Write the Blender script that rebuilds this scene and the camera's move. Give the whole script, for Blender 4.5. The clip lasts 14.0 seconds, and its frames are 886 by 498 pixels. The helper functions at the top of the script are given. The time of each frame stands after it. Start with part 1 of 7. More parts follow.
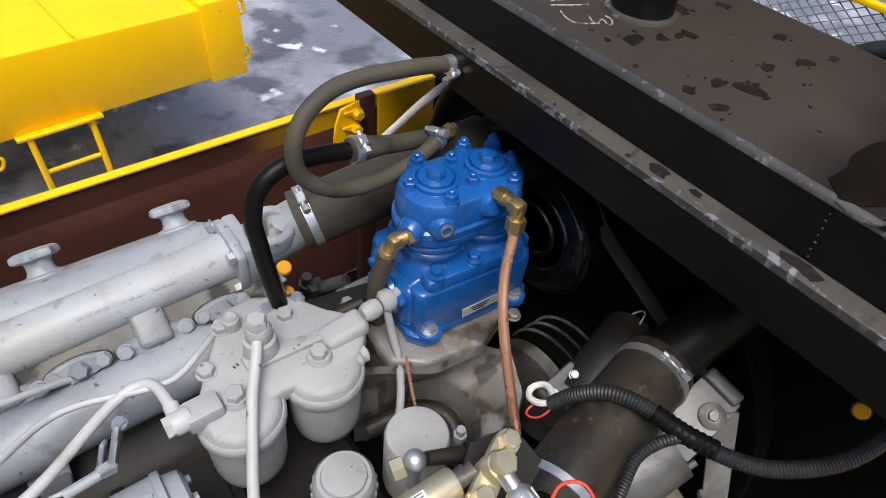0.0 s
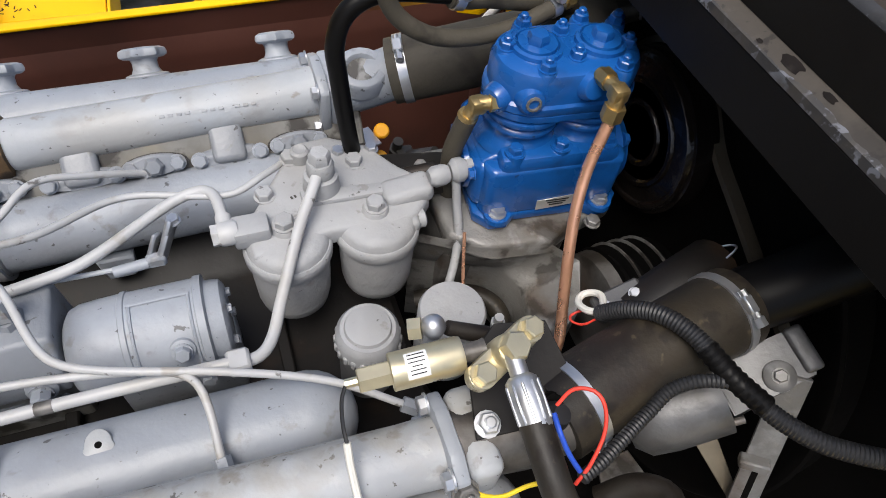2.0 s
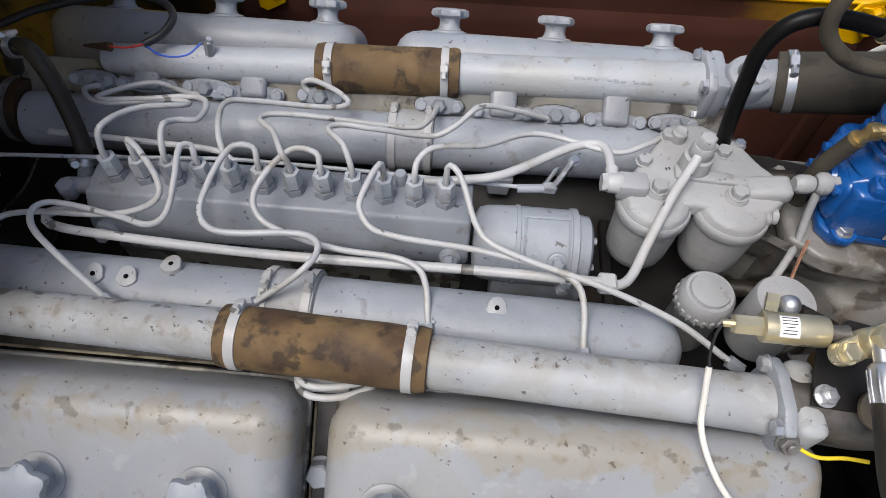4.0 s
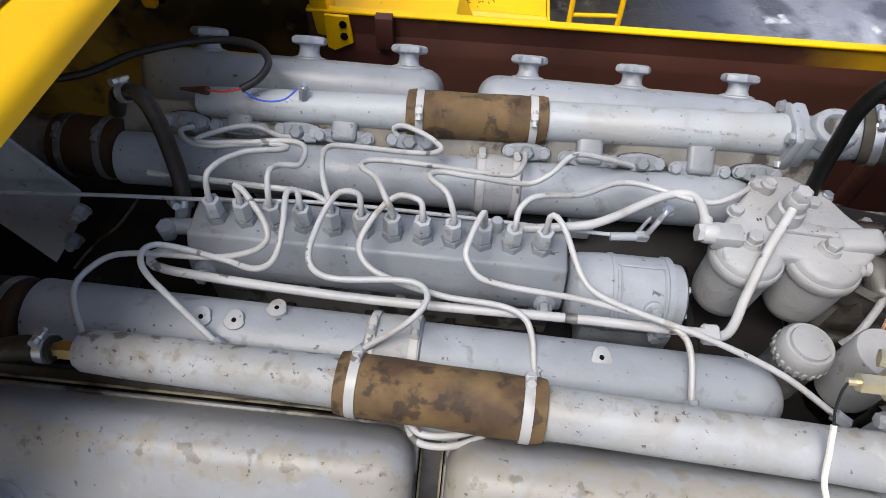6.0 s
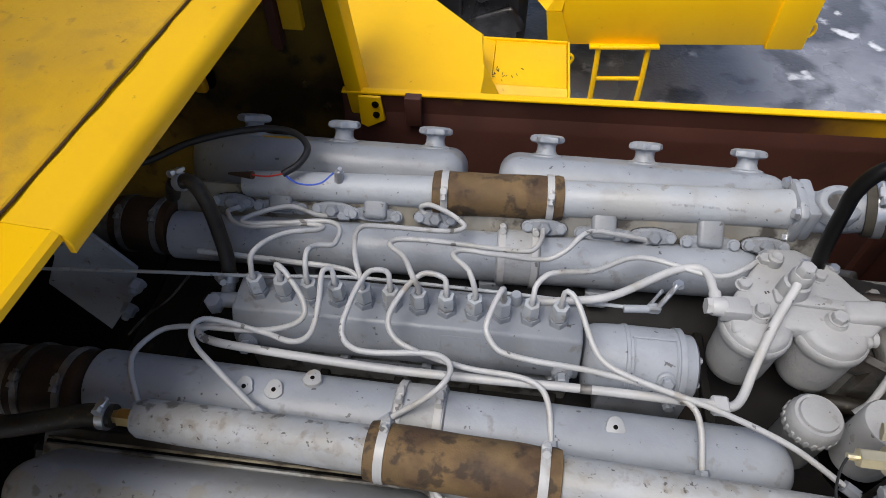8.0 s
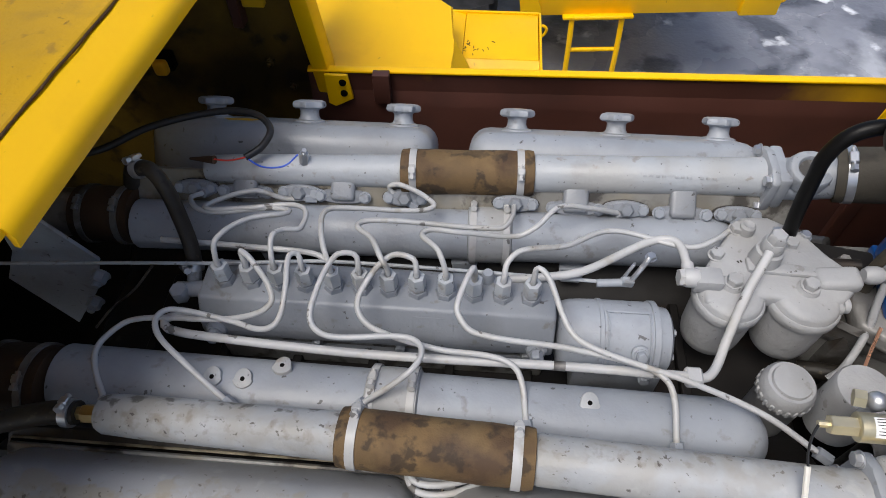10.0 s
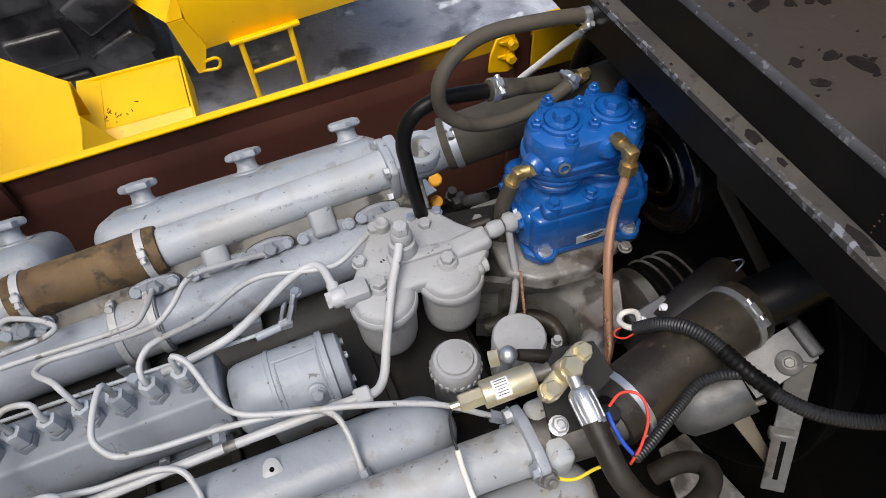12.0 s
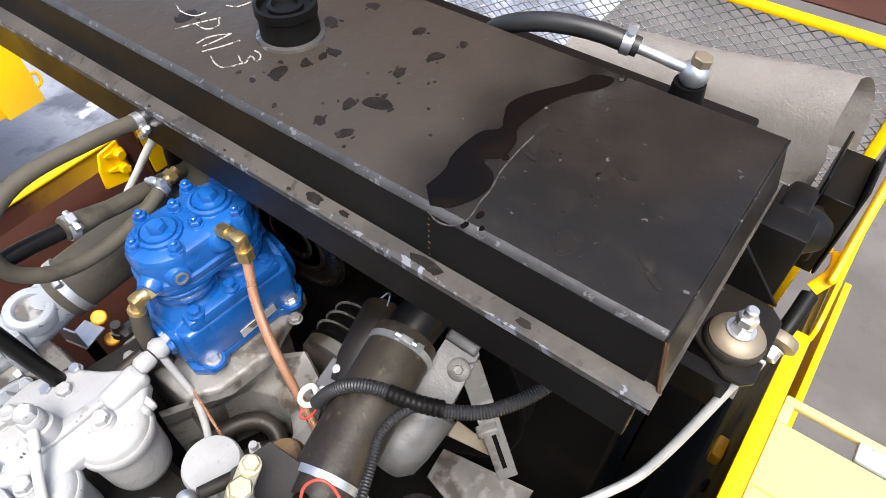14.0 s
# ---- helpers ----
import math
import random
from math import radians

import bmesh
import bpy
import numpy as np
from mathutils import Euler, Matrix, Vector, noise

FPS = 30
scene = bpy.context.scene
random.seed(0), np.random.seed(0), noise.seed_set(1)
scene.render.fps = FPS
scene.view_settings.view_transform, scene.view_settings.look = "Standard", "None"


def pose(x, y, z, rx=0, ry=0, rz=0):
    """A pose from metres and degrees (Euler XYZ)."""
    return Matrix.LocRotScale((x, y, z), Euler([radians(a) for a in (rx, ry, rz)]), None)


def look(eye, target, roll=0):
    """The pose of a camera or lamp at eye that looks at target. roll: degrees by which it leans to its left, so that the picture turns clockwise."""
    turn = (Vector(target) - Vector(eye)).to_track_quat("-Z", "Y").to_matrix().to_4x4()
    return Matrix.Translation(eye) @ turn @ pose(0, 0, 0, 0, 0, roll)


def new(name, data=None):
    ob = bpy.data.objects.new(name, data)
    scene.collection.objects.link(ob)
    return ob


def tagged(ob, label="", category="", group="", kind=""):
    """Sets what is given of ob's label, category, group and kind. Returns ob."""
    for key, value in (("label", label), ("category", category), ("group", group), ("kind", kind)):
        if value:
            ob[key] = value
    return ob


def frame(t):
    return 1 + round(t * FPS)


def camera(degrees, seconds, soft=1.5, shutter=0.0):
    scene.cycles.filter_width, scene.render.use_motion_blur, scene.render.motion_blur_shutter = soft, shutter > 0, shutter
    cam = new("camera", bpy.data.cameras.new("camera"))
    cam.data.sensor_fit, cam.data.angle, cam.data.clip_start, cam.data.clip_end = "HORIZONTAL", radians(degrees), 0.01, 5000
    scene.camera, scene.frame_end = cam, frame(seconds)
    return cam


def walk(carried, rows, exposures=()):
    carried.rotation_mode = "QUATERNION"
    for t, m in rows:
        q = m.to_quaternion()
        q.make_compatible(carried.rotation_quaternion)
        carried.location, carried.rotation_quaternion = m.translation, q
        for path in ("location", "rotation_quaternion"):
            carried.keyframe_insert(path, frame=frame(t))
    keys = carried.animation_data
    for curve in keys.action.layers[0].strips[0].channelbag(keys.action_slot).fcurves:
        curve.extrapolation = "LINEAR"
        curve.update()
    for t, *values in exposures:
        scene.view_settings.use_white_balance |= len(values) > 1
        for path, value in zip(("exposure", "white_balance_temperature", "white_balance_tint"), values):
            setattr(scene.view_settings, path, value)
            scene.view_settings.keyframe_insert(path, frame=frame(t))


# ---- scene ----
cam = camera(70.0, 14.0, soft=0.9)
PATH = [
    (0, (0.188, -0.38, 2.596), (1.138, 0.695, 1.202), 6.8),
    (0.5, (0.22, -0.402, 2.595), (1.048, 0.634, 1.098), 5.0),
    (1, (0.262, -0.406, 2.558), (1.01, 0.605, 1.003), 7.2),
    (1.5, (0.256, -0.408, 2.543), (0.878, 0.632, 0.951), 8.4),
    (2, (0.245, -0.416, 2.532), (0.787, 0.655, 0.933), 9.3),
    (2.5, (0.208, -0.435, 2.527), (0.726, 0.681, 0.95), 12.7),
    (3, (0.144, -0.457, 2.548), (0.506, 0.728, 0.978), 11.6),
    (3.5, (0.075, -0.484, 2.591), (0.176, 0.693, 0.977), 5.8),
    (4, (0.023, -0.513, 2.617), (-0.027, 0.591, 0.95), 2.6),
    (6.5, (-0.113, -0.504, 2.657), (-0.172, 0.682, 1.048), 3.3),
    (7, (-0.105, -0.504, 2.686), (-0.191, 0.71, 1.099), 2.1),
    (7.5, (-0.098, -0.506, 2.706), (-0.236, 0.747, 1.153), 0.4),
    (8, (-0.093, -0.513, 2.718), (-0.268, 0.753, 1.179), -1.0),
    (10.5, (-0.055, -0.484, 2.704), (-0.129, 0.729, 1.116), -1.4),
    (11, (0.017, -0.468, 2.713), (0.075, 0.757, 1.132), -3.1),
    (11.5, (0.103, -0.462, 2.715), (0.332, 0.742, 1.135), -4.6),
    (12, (0.197, -0.464, 2.708), (0.598, 0.669, 1.109), -3.6),
    (12.5, (0.273, -0.481, 2.712), (0.869, 0.589, 1.131), -3.2),
    (13, (0.32, -0.503, 2.7), (1.105, 0.413, 1.105), -2.3),
    (13.5, (0.365, -0.524, 2.71), (1.339, 0.254, 1.147), -1.6),
    (14, (0.362, -0.521, 2.715), (1.381, 0.266, 1.184), -0.9),
]
walk(cam, [(t, look(eye, target, roll)) for t, eye, target, roll in PATH], [(0, 0.5), (2.5, 0.4), (3.5, 0.22), (4.2, 0.42), (6.5, 0.58), (7.0, 0.6), (7.8, 0.28), (8.2, 0.25), (10.5, 0.25), (11.2, 0.3), (12.0, 0.38), (12.5, 0.48), (13.0, 0.75), (13.5, 1.35), (14, 1.42)])


# ---- world, sun and exposure ----
world = bpy.data.worlds.new("overcast_sky")
scene.world = world
world.use_nodes = True
wn, wl = world.node_tree.nodes, world.node_tree.links
sky = wn.new("ShaderNodeTexSky")
sky.sky_type = "NISHITA"
sky.sun_disc = False
sky.sun_elevation, sky.sun_rotation = radians(65), radians(221)
sky.air_density, sky.dust_density = 1.0, 4.0
wn["Background"].inputs["Strength"].default_value = 0.125
wl.new(sky.outputs["Color"], wn["Background"].inputs["Color"])
sun = new("sun", bpy.data.lights.new("sun", "SUN"))
sun.data.energy, sun.data.angle, sun.data.color = 2.1, radians(34), (1.0, 0.975, 0.94)
sun.matrix_world = look((-1.25, -1.45, 6.0), (0.0, 0.0, 1.9))


# ---- materials ----
def surface(name, colour, rough=0.5, metal=0.0, vary=0.18, scale=9.0, fine=180.0, bump=0.12, stains=(), coat=0.0, per_piece=0.0, gloss=0.5, bands=(), overspray=None):
    """A worn surface: broad and fine variation, relief, stains, each (colour, scale, from, to, amount), and
    bands, stains gathered along a line y = at with half width wide: (colour, at, wide, scale, from, to, amount); overspray is a
    second coat that fades in along an axis: (colour, axis, from, to, amount)."""
    m = bpy.data.materials.new(name)
    m.use_nodes = True
    n, l = m.node_tree.nodes, m.node_tree.links
    b = n["Principled BSDF"]
    b.inputs["Metallic"].default_value = metal
    b.inputs["Coat Weight"].default_value = coat
    b.inputs["Specular IOR Level"].default_value = gloss
    b.inputs["Coat Roughness"].default_value = 0.12
    geo = n.new("ShaderNodeNewGeometry")

    def noisy(sc, detail, distort=0.0):
        t = n.new("ShaderNodeTexNoise")
        t.inputs["Scale"].default_value, t.inputs["Detail"].default_value, t.inputs["Distortion"].default_value = sc, detail, distort
        l.new(geo.outputs["Position"], t.inputs["Vector"])
        return t.outputs["Fac"]

    def mixed(fac, a, c, kind="MIX"):
        x = n.new("ShaderNodeMix")
        x.data_type, x.blend_type = "RGBA", kind
        for src, sock in ((fac, x.inputs[0]), (a, x.inputs[6]), (c, x.inputs[7])):
            if isinstance(src, (float, int)):
                sock.default_value = src
            elif isinstance(src, tuple):
                sock.default_value = (*src[:3], 1)
            else:
                l.new(src, sock)
        return x.outputs[2]

    def ranged(src, lo, hi, a, c):
        r = n.new("ShaderNodeMapRange")
        for k, v in enumerate((lo, hi, a, c)):
            r.inputs[k + 1].default_value = v
        l.new(src, r.inputs[0])
        return r.outputs[0]

    broad, grain = noisy(scale, 6.0, 0.4), noisy(fine, 4.0)
    dark = tuple(c * (1 - vary) for c in colour)
    lite = tuple(min(1.0, c * (1 + vary)) for c in colour)
    col = mixed(ranged(broad, 0.3, 0.7, 0, 1), dark, lite)
    col = mixed(ranged(grain, 0.35, 0.65, 0, 0.5 * vary + 0.04), col, dark)
    if per_piece:
        info = n.new("ShaderNodeObjectInfo")
        col = mixed(ranged(info.outputs["Random"], 0, 1, 0, per_piece), col, dark)
    for k, (sc, ssc, lo, hi, amount) in enumerate(stains):
        col = mixed(ranged(noisy(ssc, 7.0, 0.15), lo, hi, 0, amount), col, sc)
    if bands or overspray:
        xyz = n.new("ShaderNodeSeparateXYZ")
        l.new(geo.outputs["Position"], xyz.inputs[0])

        def sums(kind, a, c):
            k = n.new("ShaderNodeMath")
            k.operation = kind
            for src, sock in ((a, k.inputs[0]), (c, k.inputs[1])):
                if isinstance(src, (float, int)):
                    sock.default_value = src
                else:
                    l.new(src, sock)
            return k.outputs[0]

    for sc, at, wide, ssc, lo, hi, amount in bands:
        off = sums("DIVIDE", sums("ABSOLUTE", sums("SUBTRACT", xyz.outputs[1], at), 0.0), wide)
        off = sums("MULTIPLY", sums("MAXIMUM", sums("SUBTRACT", off, 0.5), 0.0), 0.16)
        col = mixed(ranged(sums("SUBTRACT", noisy(ssc, 8.0, 0.2), off), lo, hi, 0, amount), col, sc)
    if overspray:
        mist = sums("ADD", ranged(xyz.outputs[overspray[1]], overspray[2], overspray[3], 0, 1), ranged(noisy(9.0, 6.0), 0.3, 0.7, -0.22, 0.22))
        col = mixed(ranged(mist, 0.15, 0.9, 0, overspray[4]), col, overspray[0])
    l.new(col, b.inputs["Base Color"])
    l.new(ranged(broad, 0.2, 0.8, max(0.03, rough - 0.1), min(1.0, rough + 0.12)), b.inputs["Roughness"])
    if bump:
        bp = n.new("ShaderNodeBump")
        bp.inputs["Strength"].default_value, bp.inputs["Distance"].default_value = min(1.0, 1.6 * bump), 0.0009
        lump = n.new("ShaderNodeMath")
        lump.operation, lump.inputs[1].default_value = "MULTIPLY_ADD", 3.0
        l.new(noisy(42.0, 3.0), lump.inputs[0])
        l.new(grain, lump.inputs[2])
        l.new(lump.outputs[0], bp.inputs["Height"])
        l.new(bp.outputs["Normal"], b.inputs["Normal"])
    return m


RUSTY, OILY, DUST = (0.10, 0.055, 0.025), (0.025, 0.02, 0.015), (0.34, 0.31, 0.25)
GREY = surface("grey_engine_paint", (0.296, 0.320, 0.356), 0.42, vary=0.14, bump=0.3, stains=((DUST, 5, 0.55, 0.8, 0.22), ((0.205, 0.21, 0.22), 13, 0.50, 0.72, 0.45), ((0.15, 0.14, 0.12), 46, 0.61, 0.70, 0.5), (OILY, 90, 0.67, 0.71, 0.75)))
GREY_DIRTY = surface("stained_grey_paint", (0.345, 0.360, 0.378), 0.5, vary=0.14, bump=0.35, stains=(((0.315, 0.305, 0.28), 12, 0.50, 0.58, 0.5), ((0.19, 0.17, 0.14), 55, 0.63, 0.70, 0.4), ((0.06, 0.05, 0.04), 120, 0.67, 0.71, 0.8), ((0.42, 0.425, 0.43), 34, 0.62, 0.67, 0.5)),
                     bands=(((0.285, 0.268, 0.228), -0.232, 0.022, 22, 0.38, 0.60, 0.6), ((0.17, 0.145, 0.105), -0.232, 0.015, 60, 0.52, 0.66, 0.55), ((0.05, 0.04, 0.03), -0.232, 0.017, 130, 0.63, 0.68, 0.8), ((0.045, 0.04, 0.032), -0.205, 0.010, 38, 0.52, 0.58, 0.75)))
COVER = surface("grimy_grey_cover_paint", (0.292, 0.302, 0.316), 0.38, vary=0.12, stains=(((0.265, 0.258, 0.235), 9, 0.53, 0.60, 0.45), ((0.21, 0.18, 0.135), 45, 0.64, 0.71, 0.45), ((0.08, 0.06, 0.045), 90, 0.67, 0.71, 0.7), ((0.36, 0.365, 0.37), 30, 0.62, 0.67, 0.5), ((0.12, 0.12, 0.125), 4, 0.60, 0.78, 0.35)),
                bands=(((0.285, 0.262, 0.212), -0.320, 0.022, 16, 0.42, 0.47, 0.7), ((0.23, 0.19, 0.13), -0.319, 0.016, 60, 0.50, 0.64, 0.5), ((0.10, 0.088, 0.068), -0.318, 0.012, 40, 0.57, 0.63, 0.6), ((0.06, 0.045, 0.03), -0.320, 0.020, 120, 0.64, 0.69, 0.75)))
SMEARED = surface("grey_paint_with_yellow_smear", (0.270, 0.290, 0.318), 0.42, vary=0.14, bump=0.3, stains=(((0.205, 0.21, 0.22), 13, 0.50, 0.72, 0.45), ((0.15, 0.14, 0.12), 46, 0.61, 0.70, 0.5), (OILY, 90, 0.67, 0.71, 0.75)), overspray=((0.42, 0.31, 0.05), 0, -0.52, -0.66, 0.35))
FLANGE = surface("oil_stained_flange_paint", (0.240, 0.240, 0.232), 0.45, stains=(((0.20, 0.165, 0.11), 14, 0.48, 0.62, 0.7), (OILY, 26, 0.50, 0.58, 0.85)))
HEAD_DARK = surface("dark_stained_head", (0.05, 0.046, 0.041), 0.4, stains=(((0.16, 0.15, 0.135), 20, 0.58, 0.70, 0.6), (OILY, 24, 0.5, 0.6, 0.85)))
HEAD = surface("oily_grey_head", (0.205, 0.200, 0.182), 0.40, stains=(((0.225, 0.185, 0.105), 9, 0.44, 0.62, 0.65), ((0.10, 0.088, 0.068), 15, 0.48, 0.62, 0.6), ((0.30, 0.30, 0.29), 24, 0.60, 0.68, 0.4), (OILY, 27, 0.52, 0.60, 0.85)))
PUMP = surface("dull_grey_pump_paint", (0.222, 0.240, 0.268), 0.42, vary=0.14, bump=0.3, stains=(((0.30, 0.31, 0.32), 7, 0.52, 0.72, 0.4), ((0.15, 0.152, 0.155), 14, 0.50, 0.70, 0.45), ((0.13, 0.11, 0.08), 40, 0.62, 0.70, 0.5), (OILY, 95, 0.67, 0.71, 0.75)))
# Oily casting with the valley's shade put into its near-black colour.
VALLEY = surface("shaded_oily_casting", (0.012, 0.0105, 0.0095), 0.5, stains=(((0.05, 0.028, 0.014), 13, 0.56, 0.72, 0.45), ((0.12, 0.115, 0.11), 20, 0.66, 0.75, 0.5)), gloss=0.3)
PIPE = surface("off_white_pipe_paint", (0.448, 0.452, 0.456), 0.38, vary=0.12, stains=((DUST, 16, 0.5, 0.7, 0.4), ((0.24, 0.195, 0.13), 22, 0.60, 0.68, 0.5), ((0.04, 0.03, 0.02), 40, 0.645, 0.675, 0.75)))
PALE = surface("pale_grey_pipe_paint", (0.376, 0.400, 0.428), 0.45, vary=0.12, bump=0.3, stains=(((0.34, 0.325, 0.295), 6, 0.50, 0.66, 0.5), ((0.24, 0.228, 0.21), 20, 0.56, 0.70, 0.45), ((0.20, 0.165, 0.12), 46, 0.63, 0.70, 0.55), ((0.05, 0.045, 0.04), 120, 0.67, 0.71, 0.75)))
WARM = surface("warm_grey_filter_paint", (0.338, 0.344, 0.352), 0.55, vary=0.13, bump=0.4, stains=((DUST, 8, 0.5, 0.7, 0.22), ((0.27, 0.27, 0.262), 15, 0.52, 0.68, 0.45), ((0.16, 0.145, 0.12), 50, 0.64, 0.70, 0.45), (OILY, 90, 0.68, 0.72, 0.7)))
CAST = surface("bare_cast_metal", (0.165, 0.16, 0.152), 0.42, 0.2, 0.25, 14, 240, 0.16, stains=(((0.32, 0.32, 0.315), 21, 0.54, 0.60, 0.5), (RUSTY, 11, 0.56, 0.7, 0.5), (OILY, 14, 0.52, 0.60, 0.8)))
CASE = surface("oil_darkened_casting", (0.105, 0.10, 0.094), 0.45, 0.15, 0.25, 14, 220, 0.18, stains=(((0.21, 0.205, 0.20), 18, 0.56, 0.66, 0.5), (RUSTY, 10, 0.52, 0.68, 0.5), (OILY, 16, 0.48, 0.60, 0.85)))
ALU = surface("aluminium_housing", (0.125, 0.125, 0.126), 0.42, 0.45, 0.2, 16, 260, 0.2, stains=((OILY, 14, 0.56, 0.70, 0.55), ((0.07, 0.068, 0.065), 30, 0.54, 0.66, 0.5)))
CASTING = surface("stained_grey_casting", (0.205, 0.20, 0.19), 0.42, 0.1, 0.2, 12, 220, 0.5, stains=(((0.13, 0.12, 0.105), 9, 0.48, 0.64, 0.6), (RUSTY, 13, 0.58, 0.70, 0.6), ((0.36, 0.36, 0.355), 22, 0.58, 0.66, 0.5), (OILY, 26, 0.56, 0.64, 0.7)))
DRIED = surface("dried_water_mark", (0.0105, 0.0088, 0.0074), 0.5, 0, 0.3, 30, 200, 0.1, stains=(((0.03, 0.026, 0.022), 60, 0.58, 0.66, 0.5),), gloss=0.23)
BLUE = surface("glossy_blue_paint", (0.007, 0.088, 0.33), 0.28, 0, 0.18, 11, 90, 0.3, coat=0.5, stains=(((0.008, 0.03, 0.11), 18, 0.56, 0.72, 0.55), ((0.012, 0.014, 0.02), 70, 0.68, 0.72, 0.6)))
BRASS = surface("brass", (0.52, 0.38, 0.17), 0.36, 0.9, 0.18, 30, 300, 0.1)
CUP = surface("dull_plated_washer", (0.24, 0.20, 0.14), 0.5, 0.5, 0.15, 30, 300, 0.1)
WHITE = surface("white_rod_paint", (0.72, 0.71, 0.69), 0.45, 0, 0.08, 20, 200, 0.05, stains=(((0.35, 0.32, 0.27), 50, 0.64, 0.72, 0.5),))
GOLD = surface("yellow_passivated_steel", (0.640, 0.568, 0.384), 0.34, 0.8, 0.12, 30, 300, 0.08)
COPPER = surface("copper", (0.95, 0.50, 0.32), 0.28, 0.75, 0.12, 25, 200, 0.0, stains=(((0.45, 0.19, 0.11), 14, 0.60, 0.78, 0.25),))
ZINC = surface("zinc_plated_steel", (0.56, 0.57, 0.59), 0.36, 0.85, 0.12, 30, 300, 0.05)
RUBBER = surface("dusty_black_rubber", (0.022, 0.019, 0.015), 0.5, 0, 0.3, 12, 260, 0.2, stains=(((0.062, 0.047, 0.028), 8, 0.48, 0.66, 0.5), ((0.016, 0.011, 0.008), 13, 0.50, 0.60, 0.8), ((0.012, 0.009, 0.007), 38, 0.56, 0.62, 0.75), ((0.13, 0.10, 0.06), 60, 0.64, 0.70, 0.4)), gloss=0.35)
HOSE = surface("dusty_olive_rubber", (0.060, 0.053, 0.040), 0.62, 0, 0.25, 9, 240, 0.3, stains=(((0.105, 0.090, 0.066), 6, 0.48, 0.68, 0.5), ((0.022, 0.019, 0.015), 18, 0.55, 0.65, 0.7)), gloss=0.3)
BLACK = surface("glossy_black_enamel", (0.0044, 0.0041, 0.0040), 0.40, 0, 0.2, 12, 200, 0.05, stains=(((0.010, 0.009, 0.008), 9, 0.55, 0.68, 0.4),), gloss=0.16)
PLASTIC = surface("black_plastic", (0.016, 0.016, 0.017), 0.45, 0, 0.15, 20, 300, 0.05, stains=((DUST, 30, 0.64, 0.8, 0.08),))
TANK = surface("scuffed_black_tank_paint", (0.0065, 0.0055, 0.0046), 0.36, 0, 0.25, 5, 150, 0.2, stains=(((0.0120, 0.0098, 0.0080), 3.5, 0.42, 0.62, 0.65), ((0.021, 0.0172, 0.0138), 9, 0.54, 0.66, 0.45), ((0.0155, 0.013, 0.0105), 30, 0.52, 0.62, 0.5), ((0.13, 0.125, 0.12), 95, 0.69, 0.73, 0.6), ((0.004, 0.0036, 0.003), 14, 0.62, 0.68, 0.7)), gloss=0.23, overspray=((0.056, 0.046, 0.037), 1, -0.31, -0.19, 0.65))
LIP = surface("dusty_tank_flange_paint", (0.054, 0.046, 0.037), 0.6, 0, 0.25, 9, 150, 0.25, stains=(((0.024, 0.021, 0.018), 14, 0.50, 0.60, 0.8), ((0.09, 0.082, 0.07), 40, 0.6, 0.7, 0.5), ((0.016, 0.014, 0.012), 70, 0.62, 0.67, 0.8)))
CHIPPED = surface("chipped_grey_primer", (0.15, 0.158, 0.18), 0.6, 0, 0.2, 30, 200, 0.3, stains=(((0.03, 0.028, 0.027), 75, 0.44, 0.48, 0.95), ((0.05, 0.045, 0.04), 18, 0.5, 0.55, 0.9)))
TYRE = surface("wet_dirty_tyre", (0.022, 0.020, 0.020), 0.30, 0, 0.3, 9, 120, 0.3, stains=(((0.07, 0.07, 0.075), 6, 0.50, 0.58, 0.7), ((0.012, 0.012, 0.012), 14, 0.52, 0.6, 0.7)))
BROWN_WET = surface("wet_black_iron", (0.010, 0.008, 0.007), 0.2, 0.1, 0.3, 14, 90, 0.6, stains=(((0.03, 0.018, 0.010), 22, 0.58, 0.7, 0.5),))
BROWN = surface("brown_oxide_primer", (0.080, 0.029, 0.020), 0.5, 0, 0.2, 4, 120, 0.1, stains=(((0.035, 0.016, 0.012), 6, 0.5, 0.75, 0.6),))
OVERSPRAYED = surface("brown_primer_with_yellow_overspray", (0.080, 0.029, 0.020), 0.5, 0, 0.2, 4, 120, 0.1, stains=(((0.035, 0.016, 0.012), 6, 0.5, 0.75, 0.6),), overspray=((0.72, 0.40, 0.004), 0, 0.50, 0.74, 0.9))
YELLOW = surface("glossy_yellow_paint", (0.97, 0.55, 0.0), 0.4, 0, 0.05, 4, 60, 0.05, coat=0.03, stains=(((0.62, 0.31, 0.004), 7, 0.60, 0.8, 0.35), ((0.35, 0.17, 0.01), 60, 0.70, 0.74, 0.4)), gloss=0.35)
# Yellow made pale so that the step's glare is in the colour.
GLARE_YELLOW = surface("glare_pale_yellow_paint", (0.736, 0.576, 0.208), 0.5, 0, 0.05, 6, 90, 0.05)
DIM_YELLOW = surface("dim_stained_yellow", (0.185, 0.112, 0.013), 0.6, 0, 0.3, 5, 120, 0.2, stains=(((0.022, 0.013, 0.007), 4, 0.38, 0.58, 0.85), ((0.02, 0.013, 0.008), 16, 0.56, 0.66, 0.8)), gloss=0.3)
YELLOW_DUSTY = surface("dusty_yellow_deck", (0.74, 0.42, 0.008), 0.7, 0, 0.16, 5, 160, 0.5, stains=(((0.50, 0.30, 0.04), 3, 0.45, 0.7, 0.6), ((0.40, 0.25, 0.05), 14, 0.52, 0.68, 0.5), ((0.30, 0.18, 0.05), 42, 0.62, 0.72, 0.5), ((0.16, 0.09, 0.03), 110, 0.68, 0.74, 0.6)), gloss=0.25)
